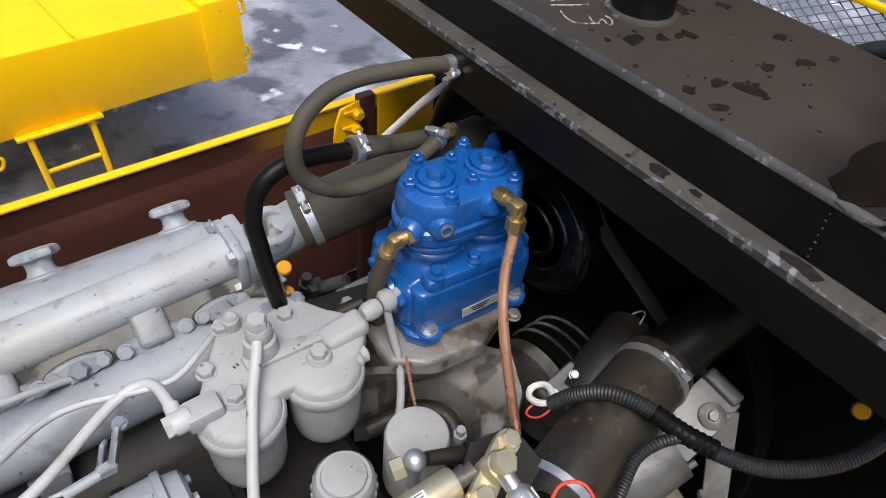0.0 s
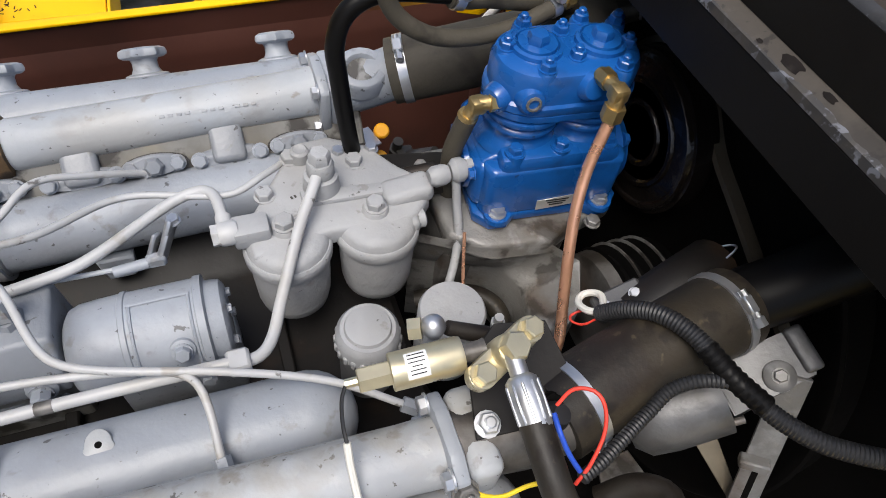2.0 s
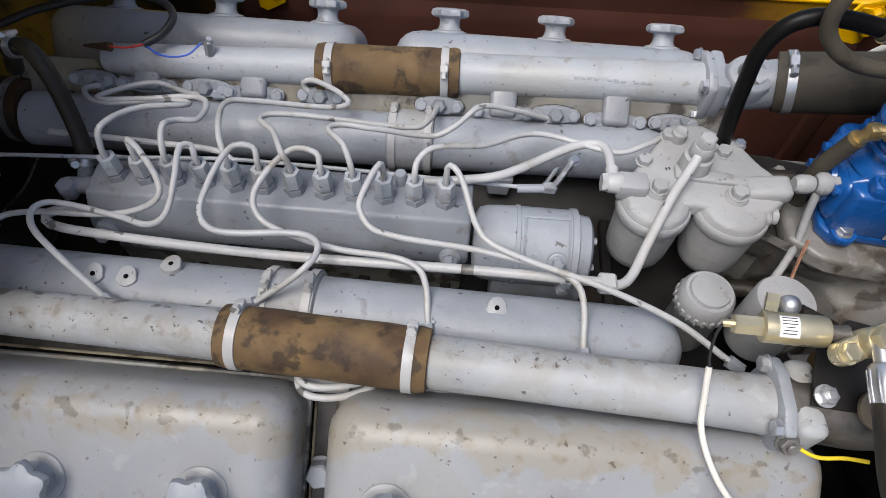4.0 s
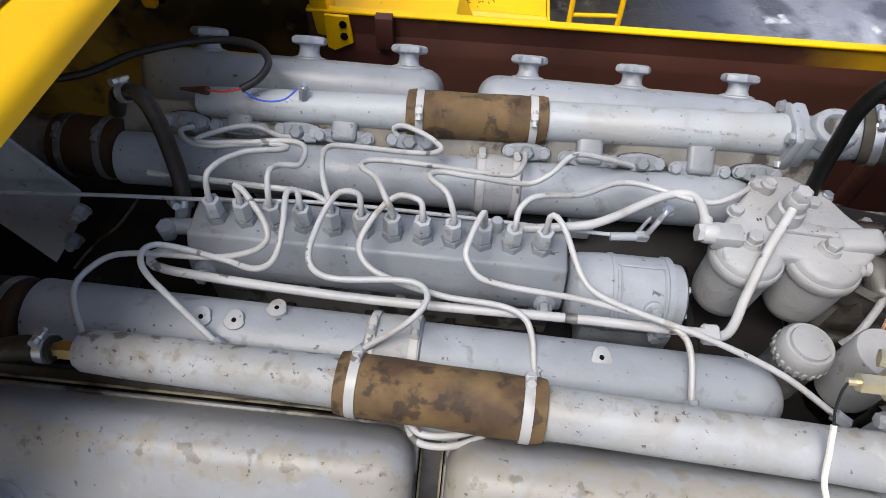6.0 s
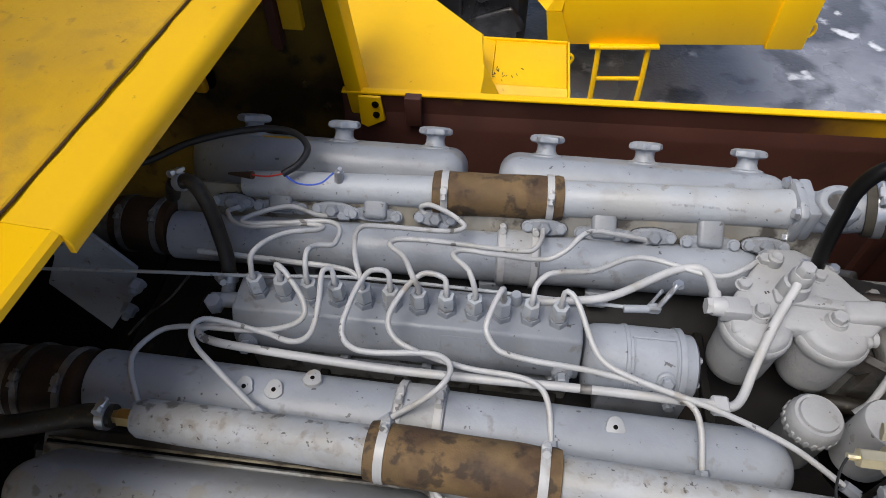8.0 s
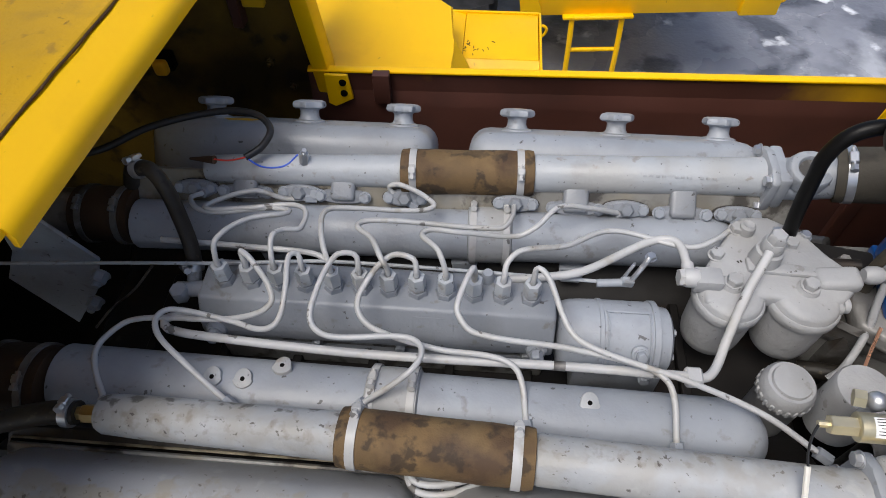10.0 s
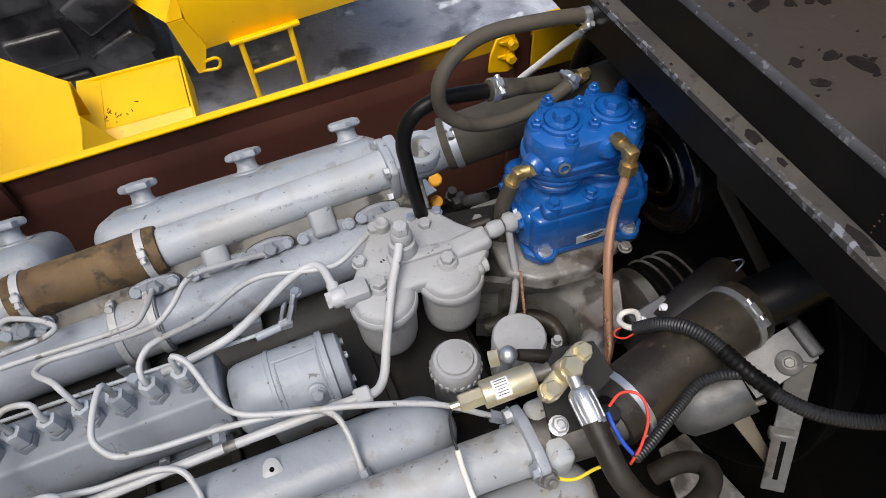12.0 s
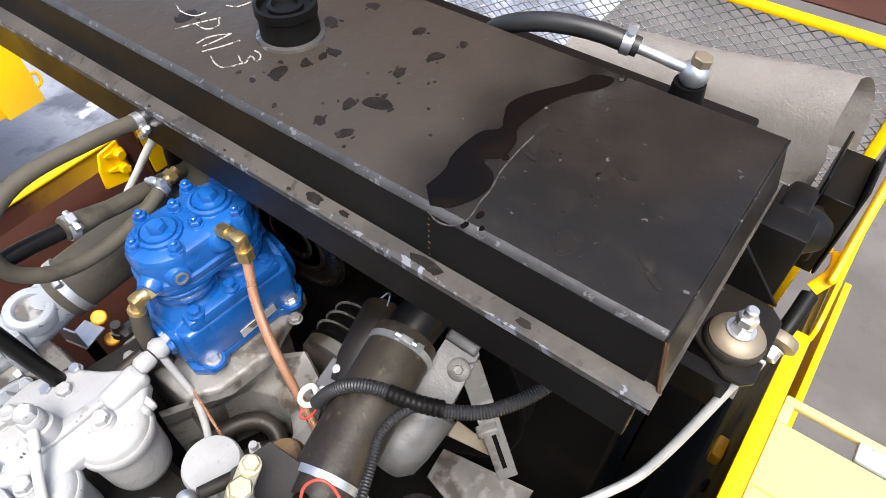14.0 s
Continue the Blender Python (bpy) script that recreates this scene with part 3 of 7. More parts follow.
# ---- parked vehicle's platform with its ladder ----
YAWED = Matrix.Translation((1.0, 1.80, 0)) @ Matrix.Rotation(radians(5.5), 4, "Z") @ Matrix.Translation((-1.0, -1.80, 0))
plat = thing("vehicle_platform", (1.0, 1.80, 1.32), "yellow boxed platform of the vehicle parked alongside", "vehicle platform")
part("box_body", block((0.062, 1.80, 1.325), (0.985, 3.4, 1.59), 0.008), YELLOW, plat)
part("corner_cap", block((0.855, 1.788, 1.315), (1.00, 3.0, 1.612), 0.006), YELLOW, plat)
part("top_seam", block((0.44, 1.80, 1.6005), (0.447, 3.4, 1.604)), YELLOW, plat)
def sheet(points, thick):
    """A folded sheet through a few corners, fanned from the first and given a thickness."""
    bm = bmesh.new()
    v = [bm.verts.new(p) for p in points]
    for k in range(1, len(v) - 1):
        bm.faces.new((v[0], v[k], v[k + 1]))
    bmesh.ops.recalc_face_normals(bm, faces=bm.faces)
    bmesh.ops.solidify(bm, geom=bm.faces[:], thickness=thick)
    return moved(bm, YAWED.inverted())


part("shoulder", sheet([(0.080, 1.735, 1.585), (0.062, 1.705, 1.470), (0.004, 1.705, 1.468), (-0.080, 1.82, 1.500), (-0.60, 2.35, 1.62), (0.02, 2.35, 1.64)], 0.006), YELLOW, plat, "sloping yellow end sheet")
part("corner_leg", sheet([(0.064, 1.712, 1.466), (0.104, 1.716, 1.345), (0.068, 1.720, 1.240), (0.042, 1.726, 1.236), (0.006, 1.716, 1.464)], 0.010), YELLOW, plat, "pointed yellow corner leg")
part("tie_loop", moved(tube([(0.062, 1.715, 1.275), (0.115, 1.705, 1.290), (0.130, 1.703, 1.278), (0.122, 1.705, 1.250), (0.110, 1.707, 1.243), (0.058, 1.715, 1.243)], 0.006, 8), YAWED.inverted()), YELLOW, plat)
for z in (1.37, 1.55):
    part("grab_loop", tube([(0.995, 1.84, z + 0.025), (1.03, 1.84, z + 0.025), (1.04, 1.84, z + 0.012), (1.04, 1.84, z - 0.012), (1.03, 1.84, z - 0.025), (0.995, 1.84, z - 0.025)], 0.007, 8), YELLOW, plat)
for k in range(7):
    bolt(plat, (0.052 - 0.004 * k, 1.86 + 0.05 * k, 1.560 + 0.010 * k), (0, -0.5, 0.86), 0.008, 0.006, ZINC if k % 4 == 0 else YELLOW)
lad = thing("ladder", (0.33, 1.80, 1.0), "short yellow tubular ladder under the platform", "ladder")
for x in (0.218, 0.410):
    part("stile", tube([(x, 1.79, 1.325), (x, 1.77, 1.20), (x, 1.76, GZ + 0.0)], 0.011, 10, 0.05), YELLOW, lad)
for z in (1.33, 1.19, 1.03):
    part("rung", rod((0.218, 1.775, z), (0.410, 1.775, z), 0.009, 10), YELLOW, lad)
part("hanger", block((0.180, 1.772, 1.322), (0.450, 1.80, 1.334), 0.003), YELLOW, lad)
for o in (plat, lad):
    o.matrix_basis = YAWED @ Matrix.Translation(o.location)

# ---- engine block and heads ----
eng = thing("engine_block", (0.0, 0.0, 1.40), "grey painted engine block with a deep valley", "engine block")
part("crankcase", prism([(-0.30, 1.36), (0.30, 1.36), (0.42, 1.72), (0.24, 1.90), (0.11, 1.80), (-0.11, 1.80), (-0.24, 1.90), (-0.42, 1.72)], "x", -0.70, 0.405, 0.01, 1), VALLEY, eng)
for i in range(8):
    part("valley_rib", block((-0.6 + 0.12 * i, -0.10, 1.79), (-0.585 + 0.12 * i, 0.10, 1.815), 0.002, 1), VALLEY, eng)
X3 = Vector((1, 0, 0))


def bank(s):
    """Matrix of one bank: local y runs down and outwards, z out of the cover, origin at the cover's top."""
    n, v = Vector((0, 0.6 * s, 0.8)), Vector((0, 0.8 * s, -0.6))
    m = Matrix((X3, v, n)).transposed().to_4x4()
    m.translation = (0, 0.366 * s, 1.940)
    return m


def cylinder_head(s):
    m = bank(s)
    h = thing("cylinder_head", tuple(m @ Vector((-0.13, 0, -0.17))), "oily grey cast cylinder head", "cylinder head", "cylinder heads")
    ledge = [(-0.104, -0.106), (-0.104, -0.120)]
    # The near head takes a much darker colour than the far one.
    part("casting", moved(prism(ledge + [ (-0.085, -0.205), (0.095, -0.205), (0.095, -0.106)], "x", -0.68, 0.41, 0.003, 1), m), HEAD if s > 0 else HEAD_DARK, h)
    part("skirt", rbox((1.07, 0.17, 0.09), 0.004, 1, m @ Matrix.Translation((-0.135, 0.005, -0.25))), HEAD, h)
    if s < 0:
        return h
    # inner side of the far head, on which the injectors sit
    part("inner_face", prism([(0.202, 1.974), (0.166, 1.928), (0.20, 1.89), (0.245, 1.93)], "x", -0.66, 0.405, 0.003, 1), HEAD, h)
    n = Vector((0, -0.79, 0.61)).normalized()
    for i in range(6):
        x = (0.315 - 0.1665 * i - (0.004 if i > 2 else 0)) * 1.03 - 0.005
        c = Vector((x, 0.182, 1.9515))
        fl = lathe([(0.0138, -0.004), (0.0138, 0.005), (0.0125, 0.007), (0.0105, 0.008), (0.011, 0.012)], aim(c, n), 20)
        bmesh.ops.scale(fl, vec=(2.6, 1, 1), space=Matrix.Translation(-c), verts=fl.verts)
        part("injector_flange", fl, PUMP, h)
        gk = lathe([(0.0149, -0.004), (0.0149, 0.0012), (0.012, 0.0015)], aim(c, n), 20)
        bmesh.ops.scale(gk, vec=(2.6, 1, 1), space=Matrix.Translation(-c), verts=gk.verts)
        part("oily_gasket", gk, HEAD_DARK, h)
        part("injector_nut", lathe([(0.0115, 0.006), (0.0115, 0.018), (0.008, 0.022)], aim(c, n), 6), PUMP, h)
        for dx in (-0.026, 0.026):
            bolt(h, c + Vector((dx, 0, 0)) + n * 0.006, n, 0.0075, 0.007, GREY)
    return h


for s in (1, -1):
    cylinder_head(s)


def star_knob(parent, p, n):
    m = aim(p, n, random.uniform(0, 90))
    stem = lathe([(0.022, -0.002), (0.020, 0.003), (0.0168, 0.009), (0.0165, 0.018), (0.019, 0.023), (0.014, 0.026)], m, 18)
    k = part("star_knob", stem, GREY, parent)
    bm = bmesh.new()
    rows = []
    N = 30
    for rr, h in ((0.012, 0.021), (0.023, 0.0225), (0.0268, 0.025), (0.0278, 0.029), (0.0262, 0.034), (0.021, 0.0365), (0.008, 0.0372)):
        rows.append([bm.verts.new((q * math.cos(2 * math.pi * j / N), q * math.sin(2 * math.pi * j / N), h)) for j in range(N) for q in [rr * (1 + (0.13 if rr > 0.02 else 0.04) * math.cos(6 * 2 * math.pi * j / N))]])
    for a, b in zip(rows, rows[1:]):
        for j in range(N):
            bm.faces.new((a[j], a[(j + 1) % N], b[(j + 1) % N], b[j]))
    bm.faces.new(rows[0])
    bm.faces.new(rows[-1])
    part("knob_grip", moved(bm, m), GREY, k)


def valve_cover(s, x0, x1, knobs, label, material):
    m = bank(s)
    c = thing("valve_cover", tuple(m @ Vector(((x0 + x1) / 2, 0, -0.075))), label, "valve cover", "valve covers")
    L, xm = x1 - x0, (x0 + x1) / 2
    wide, vc = (0.165, 0.0) if s > 0 else (0.205, 0.020)
    shell = rbox((L, wide, 0.115), 0.036, 5, m @ Matrix.Translation((xm, vc, -0.0575)))
    part("shell", shell, material, c)
    part("flange", rbox((L + 0.005, wide + 0.005, 0.009), 0.0035, 2, m @ Matrix.Translation((xm, vc, -0.094))), material if s > 0 else FLANGE, c)
    part("groove", rbox((L + 0.008, wide + 0.009, 0.003), 0.001, 1, m @ Matrix.Translation((xm, vc, -0.0995))), DARK, c, "oily black joint")
    part("gasket", rbox((L + 0.013, wide + 0.014, 0.004), 0.0015, 1, m @ Matrix.Translation((xm, vc, -0.104))), GASKET, c, "ochre oily gasket edge")
    n = m.to_3x3() @ Vector((0, 0, 1))
    for kx in knobs:
        part("boss", lathe([(0.030, -0.004), (0.028, 0.002), (0.022, 0.004)], aim(m @ Vector((kx, vc, 0)), n), 20), material, c)
        star_knob(c, m @ Vector((kx, vc, 0.001)), n)
    return c


valve_cover(1, -0.105, 0.385, (-0.023, 0.151, 0.328), "light grey ribless valve cover with three star knobs", GREY)
valve_cover(1, -0.665, -0.165, (-0.570, -0.397, -0.226), "grey valve cover with three star knobs and a yellow smear", SMEARED)
valve_cover(-1, -0.100, 0.420, (-0.030, 0.141, 0.315), "grimy grey valve cover with rusty stains", COVER)
valve_cover(-1, -0.665, -0.135, (-0.560, -0.391, -0.221), "grimy grey valve cover with oil streaks and star knobs", COVER)


def coolant_pipe(s, label):
    y, z, r = (0.222, 1.979, 0.0305) if s > 0 else (-0.232, 1.980, 0.0296)
    along = Vector((1, 0.028 * s, 0.018)).normalized()

    def at(x, dy=0.0, dz=0.0):
        sag = 0.025 * max(0.0, x + 0.20) if s < 0 else 0.0
        return Vector((x, y + 0.028 * s * x - sag + dy, z + 0.018 * x + dz))

    ahead = (at(0.36) - at(0.0)).normalized()

    paint = PALE if s > 0 else GREY_DIRTY
    p = thing("coolant_pipe", (0.0, y, 1.95), label, "coolant pipe", "coolant pipes")
    q = 0.0305 if s > 0 else 0.0325
    a = part("right_section", lathe([(0.0, 0), (r - 0.003, 0), (r, 0.006), (r, 0.30), (r + 0.002, 0.365), (0, 0.365)], aim(at(0.0), ahead), 28), paint, p)
    part("left_section", lathe([(0.0, 0), (q - 0.012, 0), (q - 0.008, 0.008), (q - 0.006, 0.06), (q - 0.005, 0.20), (q - 0.003, 0.32), (0, 0.32)], aim(at(-0.528), along), 28), paint, p)
    ridge = part("seam_ridge", rbox((0.33, 0.010, 0.003), 0.001, 1, aim(at(0.19), ahead) @ Matrix.Rotation(radians(90), 4, "Y") @ Matrix.Translation((0, 0, r - 0.0005))), paint, a)
    k, x0 = (0.915, -0.2075) if s > 0 else (1.0, -0.228)
    prof = [(0, 0), (0.005, 0.001), (0.0068, 0.012), (0.0055, 0.03), (0.006, 0.06), (0.005, 0.11), (0.006, 0.18), (0.005, 0.205), (0.0068, 0.22), (0.005, 0.229), (0, 0.23)]
    sl = part("fabric_sleeve", lathe([(r + wide, h * k) for wide, h in prof], aim(at(x0), at(0.002) - at(x0)), 30), CANVAS, p, "oil-stained brown fabric hose sleeve")
    for x in (x0 + 0.020, -0.019):
        clamp(sl, at(x), at(0.002) - at(x0), r + 0.0062, 0.011, PIPE, (0, -0.66, 0.75) if s > 0 else (0, 0.55, 0.85), 0.018)
    c = at(0.352)
    fl = prism([(c.y - 0.043, c.z - 0.036), (c.y + 0.043, c.z - 0.036), (c.y + 0.043, c.z + 0.028), (c.y + 0.02, c.z + 0.040), (c.y - 0.02, c.z + 0.040), (c.y - 0.043, c.z + 0.028)], "x", 0.352, 0.366, 0.004)
    part("end_flange", fl, GREY, p)
    for dy, dz in ((-0.034, 0.026), (0.034, 0.026), (-0.036, -0.026), (0.036, -0.026)):
        bolt(p, (0.352, c.y + dy, c.z + dz), (-1, 0, 0), 0.0075, 0.007, ZINC)
    for x in (0.235, 0.070, -0.300, -0.460):
        q = at(x)
        if s < 0:
            part("leg", moved(rbox((0.052, 0.036, 0.06), 0.008, 2), Matrix.Translation(q + Vector((0, 0.024, -0.044))) @ Matrix.Rotation(radians(25), 4, "X")), GREY, p)
            continue
        lm_ = Matrix.Translation((x, 0.1835, 1.9535)) @ Matrix.Rotation(radians(52), 4, "X")
        a_, b_ = Vector((x, 0.1835, 1.9525)), at(x)
        up = (b_ - a_).normalized()
        # Darker pump paint puts the pipe's shadow into the leg's colour.
        part("leg", rbox((0.040, 0.020, 0.060), 0.007, 3, Matrix.Translation(a_ + up * 0.018 + Vector((0, -0.79, 0.61)) * 0.005) @ Matrix.Rotation(math.atan2(-up.y, up.z), 4, "X")), PUMP, p)
        fo = lathe([(0, -0.003), (0.0135, -0.003), (0.0135, 0.005), (0.012, 0.007), (0, 0.007)], Matrix.Identity(4), 28)
        bmesh.ops.scale(fo, vec=(3.3, 0.9, 1), verts=fo.verts)
        part("foot", moved(fo, lm_ @ Matrix.Translation((0, -0.005, 0.0))), PUMP, p)
        fg = lathe([(0, -0.0045), (0.0146, -0.0045), (0.0146, -0.002), (0, -0.002)], Matrix.Identity(4), 28)
        bmesh.ops.scale(fg, vec=(3.35, 1, 1), verts=fg.verts)
        part("foot_gasket", moved(fg, lm_ @ Matrix.Translation((0, -0.005, 0.0))), HEAD_DARK, p)
        for dx in (-0.036, 0.036):
            bolt(p, lm_ @ Vector((dx, -0.005, 0.007)), (0, -0.79, 0.61), 0.0075, 0.007, GREY)
    return p


far_cool = coolant_pipe(1, "light grey coolant pipe with a brown fabric sleeve")
coolant_pipe(-1, "dirty light grey coolant pipe with a brown fabric sleeve")
link = thing("link_pipe", (-0.105, -0.265, 1.93), "off-white bent pipe under the near coolant sleeve", "fuel line")
part("pipe", tube([(-0.148, -0.230, 1.937), (-0.146, -0.250, 1.946), (-0.138, -0.262, 1.948), (-0.120, -0.266, 1.948), (-0.095, -0.262, 1.947), (-0.070, -0.254, 1.946), (-0.050, -0.244, 1.940), (-0.040, -0.229, 1.932)], 0.0042, 10, 0.004), PIPE, link)
part("lower_pipe", tube([(-0.150, -0.234, 1.927), (-0.146, -0.256, 1.935), (-0.136, -0.270, 1.938), (-0.115, -0.274, 1.938), (-0.088, -0.269, 1.937), (-0.064, -0.256, 1.934), (-0.050, -0.240, 1.927)], 0.0042, 10, 0.004), PIPE, link)
# embossed casting marks that cannot be read
for i in range(12):
    if i not in (4, 8):
        part("cast_mark", rbox((0.006, 0.0035, 0.0016), 0.0004, 1, Matrix.Translation((0.17 + 0.0095 * i, 0.2275 - 0.0305 * 0.74, 1.983 + 0.0305 * 0.67)) @ Matrix.Rotation(radians(48), 4, "X")), GREY_DIRTY, far_cool)


def intake_pipe(s, x1, label, coupling):
    y, z, r = (0.150, 1.908, 0.041) if s > 0 else (-0.157, 1.902, 0.050)
    along = Vector((1, 0.02 * s, 0.006)).normalized()
    p = thing("intake_manifold", (-0.2, y, 1.87), label, "intake manifold", "intake manifolds")
    L = x1 + 0.64
    prof = [(0, 0), (r, 0), (r, L - 0.05)] + [(r * math.cos(a), L - 0.05 + 0.05 * math.sin(a)) for a in np.linspace(0.15, math.pi / 2 - 0.05, 7)] + [(0, L)]
    part("pipe", lathe(prof, aim((-0.64, y - 0.0128 * s, z - 0.004), along), 32), GREY, p)
    part("joint", lathe([(r, 0), (r + 0.004, 0.002), (r + 0.005, 0.035), (r + 0.004, 0.068), (r, 0.07)], aim((coupling - 0.035, y + 0.02 * s * coupling, z), along), 32), GREY_DIRTY, p)
    for dx in (-0.026, 0.026):
        clamp(p, (coupling + dx, y + 0.02 * s * coupling, z), along, r + 0.0055, 0.010, PIPE, (0, 0.45, 0.9) if s > 0 else (0, 0.25, 0.97), 0.022)
    for x in (-0.42, -0.10, 0.076):
        if s > 0:
            part("support", prism([(x - 0.022, z - 0.036), (x + 0.022, z - 0.036), (x + 0.017, z - 0.075), (x - 0.017, z - 0.075)], "y", y - 0.034, y - 0.012, 0.003, 1), GREY, p)
    for x in (-0.50, -0.33, 0.10, 0.24):
        part("port", moved(rbox((0.055, 0.055, 0.05), 0.012, 2), Matrix.Translation((x, y + 0.035 * s, z - 0.035))), GREY, p)
    rs = part("rubber_sleeve", lathe([(r, 0), (r + 0.006, 0.001), (r + 0.007, 0.05), (r + 0.006, 0.099), (r, 0.10)], aim((-0.745, y, z), (1, 0, 0)), 28), SLEEVE, p, "dark brown rubber sleeve")
    for x in (-0.725, -0.665):
        clamp(rs, (x, y, z), (1, 0, 0), r + 0.0075, 0.010, CAST, (0, -0.3, 0.9), 0.02)
    part("rear_elbow", tube([(-0.73, y, z), (-0.80, y, z), (-0.86, y + 0.02 * s, z - 0.03), (-0.90, y + 0.03 * s, z - 0.12)], r, 20, 0.01), CAST, p)
    return p


intake_pipe(1, 0.33, "grey cylindrical intake manifold in the valley", -0.062)
near_int = intake_pipe(-1, 0.305, "grey cylindrical intake manifold with rounded end", -0.178)


def lug(parent, x, y, z, tilt=-28):
    m = Matrix.Translation((x, y, z)) @ Matrix.Rotation(radians(tilt * -1), 4, "X")
    out = [(0.0125 * math.cos(a) * (1.12 if math.sin(a) < 0 else 0.92), 0.001 + 0.0135 * math.sin(a)) for a in np.linspace(0, 2 * math.pi, 24, endpoint=False)]
    bm = prism(out, "z", -0.014, 0.004, 0.0022, 2)
    t = part("lifting_lug", moved(bm, m), PALE, parent)
    part("lug_hole", moved(lathe([(0.0031, 0.0), (0.0031, 0.0044), (0.0, 0.0044)], Matrix.Identity(4), 14), m), DARK, t)


for x in (-0.415, -0.374, 0.074):
    lug(near_int, x, -0.150, 1.950, -14)
lug(near_int, -0.327, -0.128, 1.949, 8)


# ---- injection pump ----
pump = thing("injection_pump", (-0.22, 0.0, 1.80), "grey twelve-outlet in-line fuel injection pump", "injection pump")
body = prism([(-0.040, 1.885), (-0.0545, 1.890), (-0.0545, 1.908), (-0.052, 1.918), (-0.030, 1.955), (0.030, 1.957), (0.045, 1.945), (0.050, 1.885)], "x", -0.475, 0.036, 0.008, 4)
part("pump_body", body, PUMP, pump)
part("side_rail", block((-0.46, -0.049, 1.852), (0.02, -0.036, 1.860), 0.002, 1), PUMP, pump)
part("name_plate", moved(rbox((0.058, 0.001, 0.021), 0.0003, 1), Matrix.Translation((-0.135, -0.0414, 1.9366)) @ Matrix.Rotation(radians(-30.7), 4, "X")), PUMP, pump, "painted-over riveted name plate")
part("lower_body", block((-0.468, -0.040, 1.76), (0.030, 0.045, 1.890), 0.006), FLANGE, pump, "oil-stained lower casting")
for x in (-0.43, -0.31, -0.185, -0.07, 0.0):
    bolt(pump, (x, -0.040, 1.874), (0, -1, 0.1), 0.007, 0.012, GREY)
for x, z in ((0.012, 1.905), (-0.452, 1.905)):
    part("boss", lathe([(0.016, 0), (0.015, 0.012), (0.010, 0.016)], aim((x, -0.046, z), (0, -1, 0.25)), 16), GREY, pump)
    bolt(pump, (x, -0.061, z + 0.004), (0, -1, 0.25), 0.0085, 0.014, GREY)
for i in range(12):
    x = -0.44 + 0.04 * i
    b = lathe([(0.0152, 1.948), (0.0152, 1.959), (0.0135, 1.964), (0.008, 1.9645)], Matrix.Translation((x, 0, 0)) @ Matrix.Rotation(random.uniform(0, 1), 4, "Z"), 6)
    base = part("outlet_base", b, PUMP, pump)
    part("outlet_holder", lathe([(0.0085, 1.958), (0.0085, 1.972)], Matrix.Translation((x, 0, 0)), 16), GREY, base)
    part("union_nut", lathe([(0.0114, 1.966), (0.0124, 1.967), (0.0126, 1.990), (0.0114, 1.9935), (0.0062, 1.9938), (0.0055, 1.991)], Matrix.Translation((x, 0, 0)) @ Matrix.Rotation(random.uniform(0, 1), 4, "Z"), 6), PALE, base)
part("bleed_plug", lathe([(0.009, 1.953), (0.009, 1.972), (0.007, 1.976), (0, 1.977)], Matrix.Translation((-0.062, 0.026, 0)), 12), GREY, pump)

fit_l = thing("feed_fitting", (-0.505, 0.0, 1.95), "grey banjo fitting with a zinc clamp at the pump's end", "pipe fitting")
part("banjo_body", join(lathe([(0.0125, 0), (0.0135, 0.004), (0.0135, 0.020), (0.012, 0.023), (0, 0.0235)], aim((-0.512, -0.012, 1.922), (0, -0.1, 1), 15), 6), rod((-0.475, 0, 1.93), (-0.52, -0.005, 1.93), 0.012, 12)), GREY, fit_l)
part("hose_stub", rod((-0.504, 0.006, 1.915), (-0.500, 0.030, 1.944), 0.0105, 14), GREY, fit_l)
clamp(fit_l, (-0.500, 0.030, 1.944), (0.1, 0.6, 0.8), 0.0122, 0.010, ZINC, (-0.6, -0.3, 0.5), 0.03)

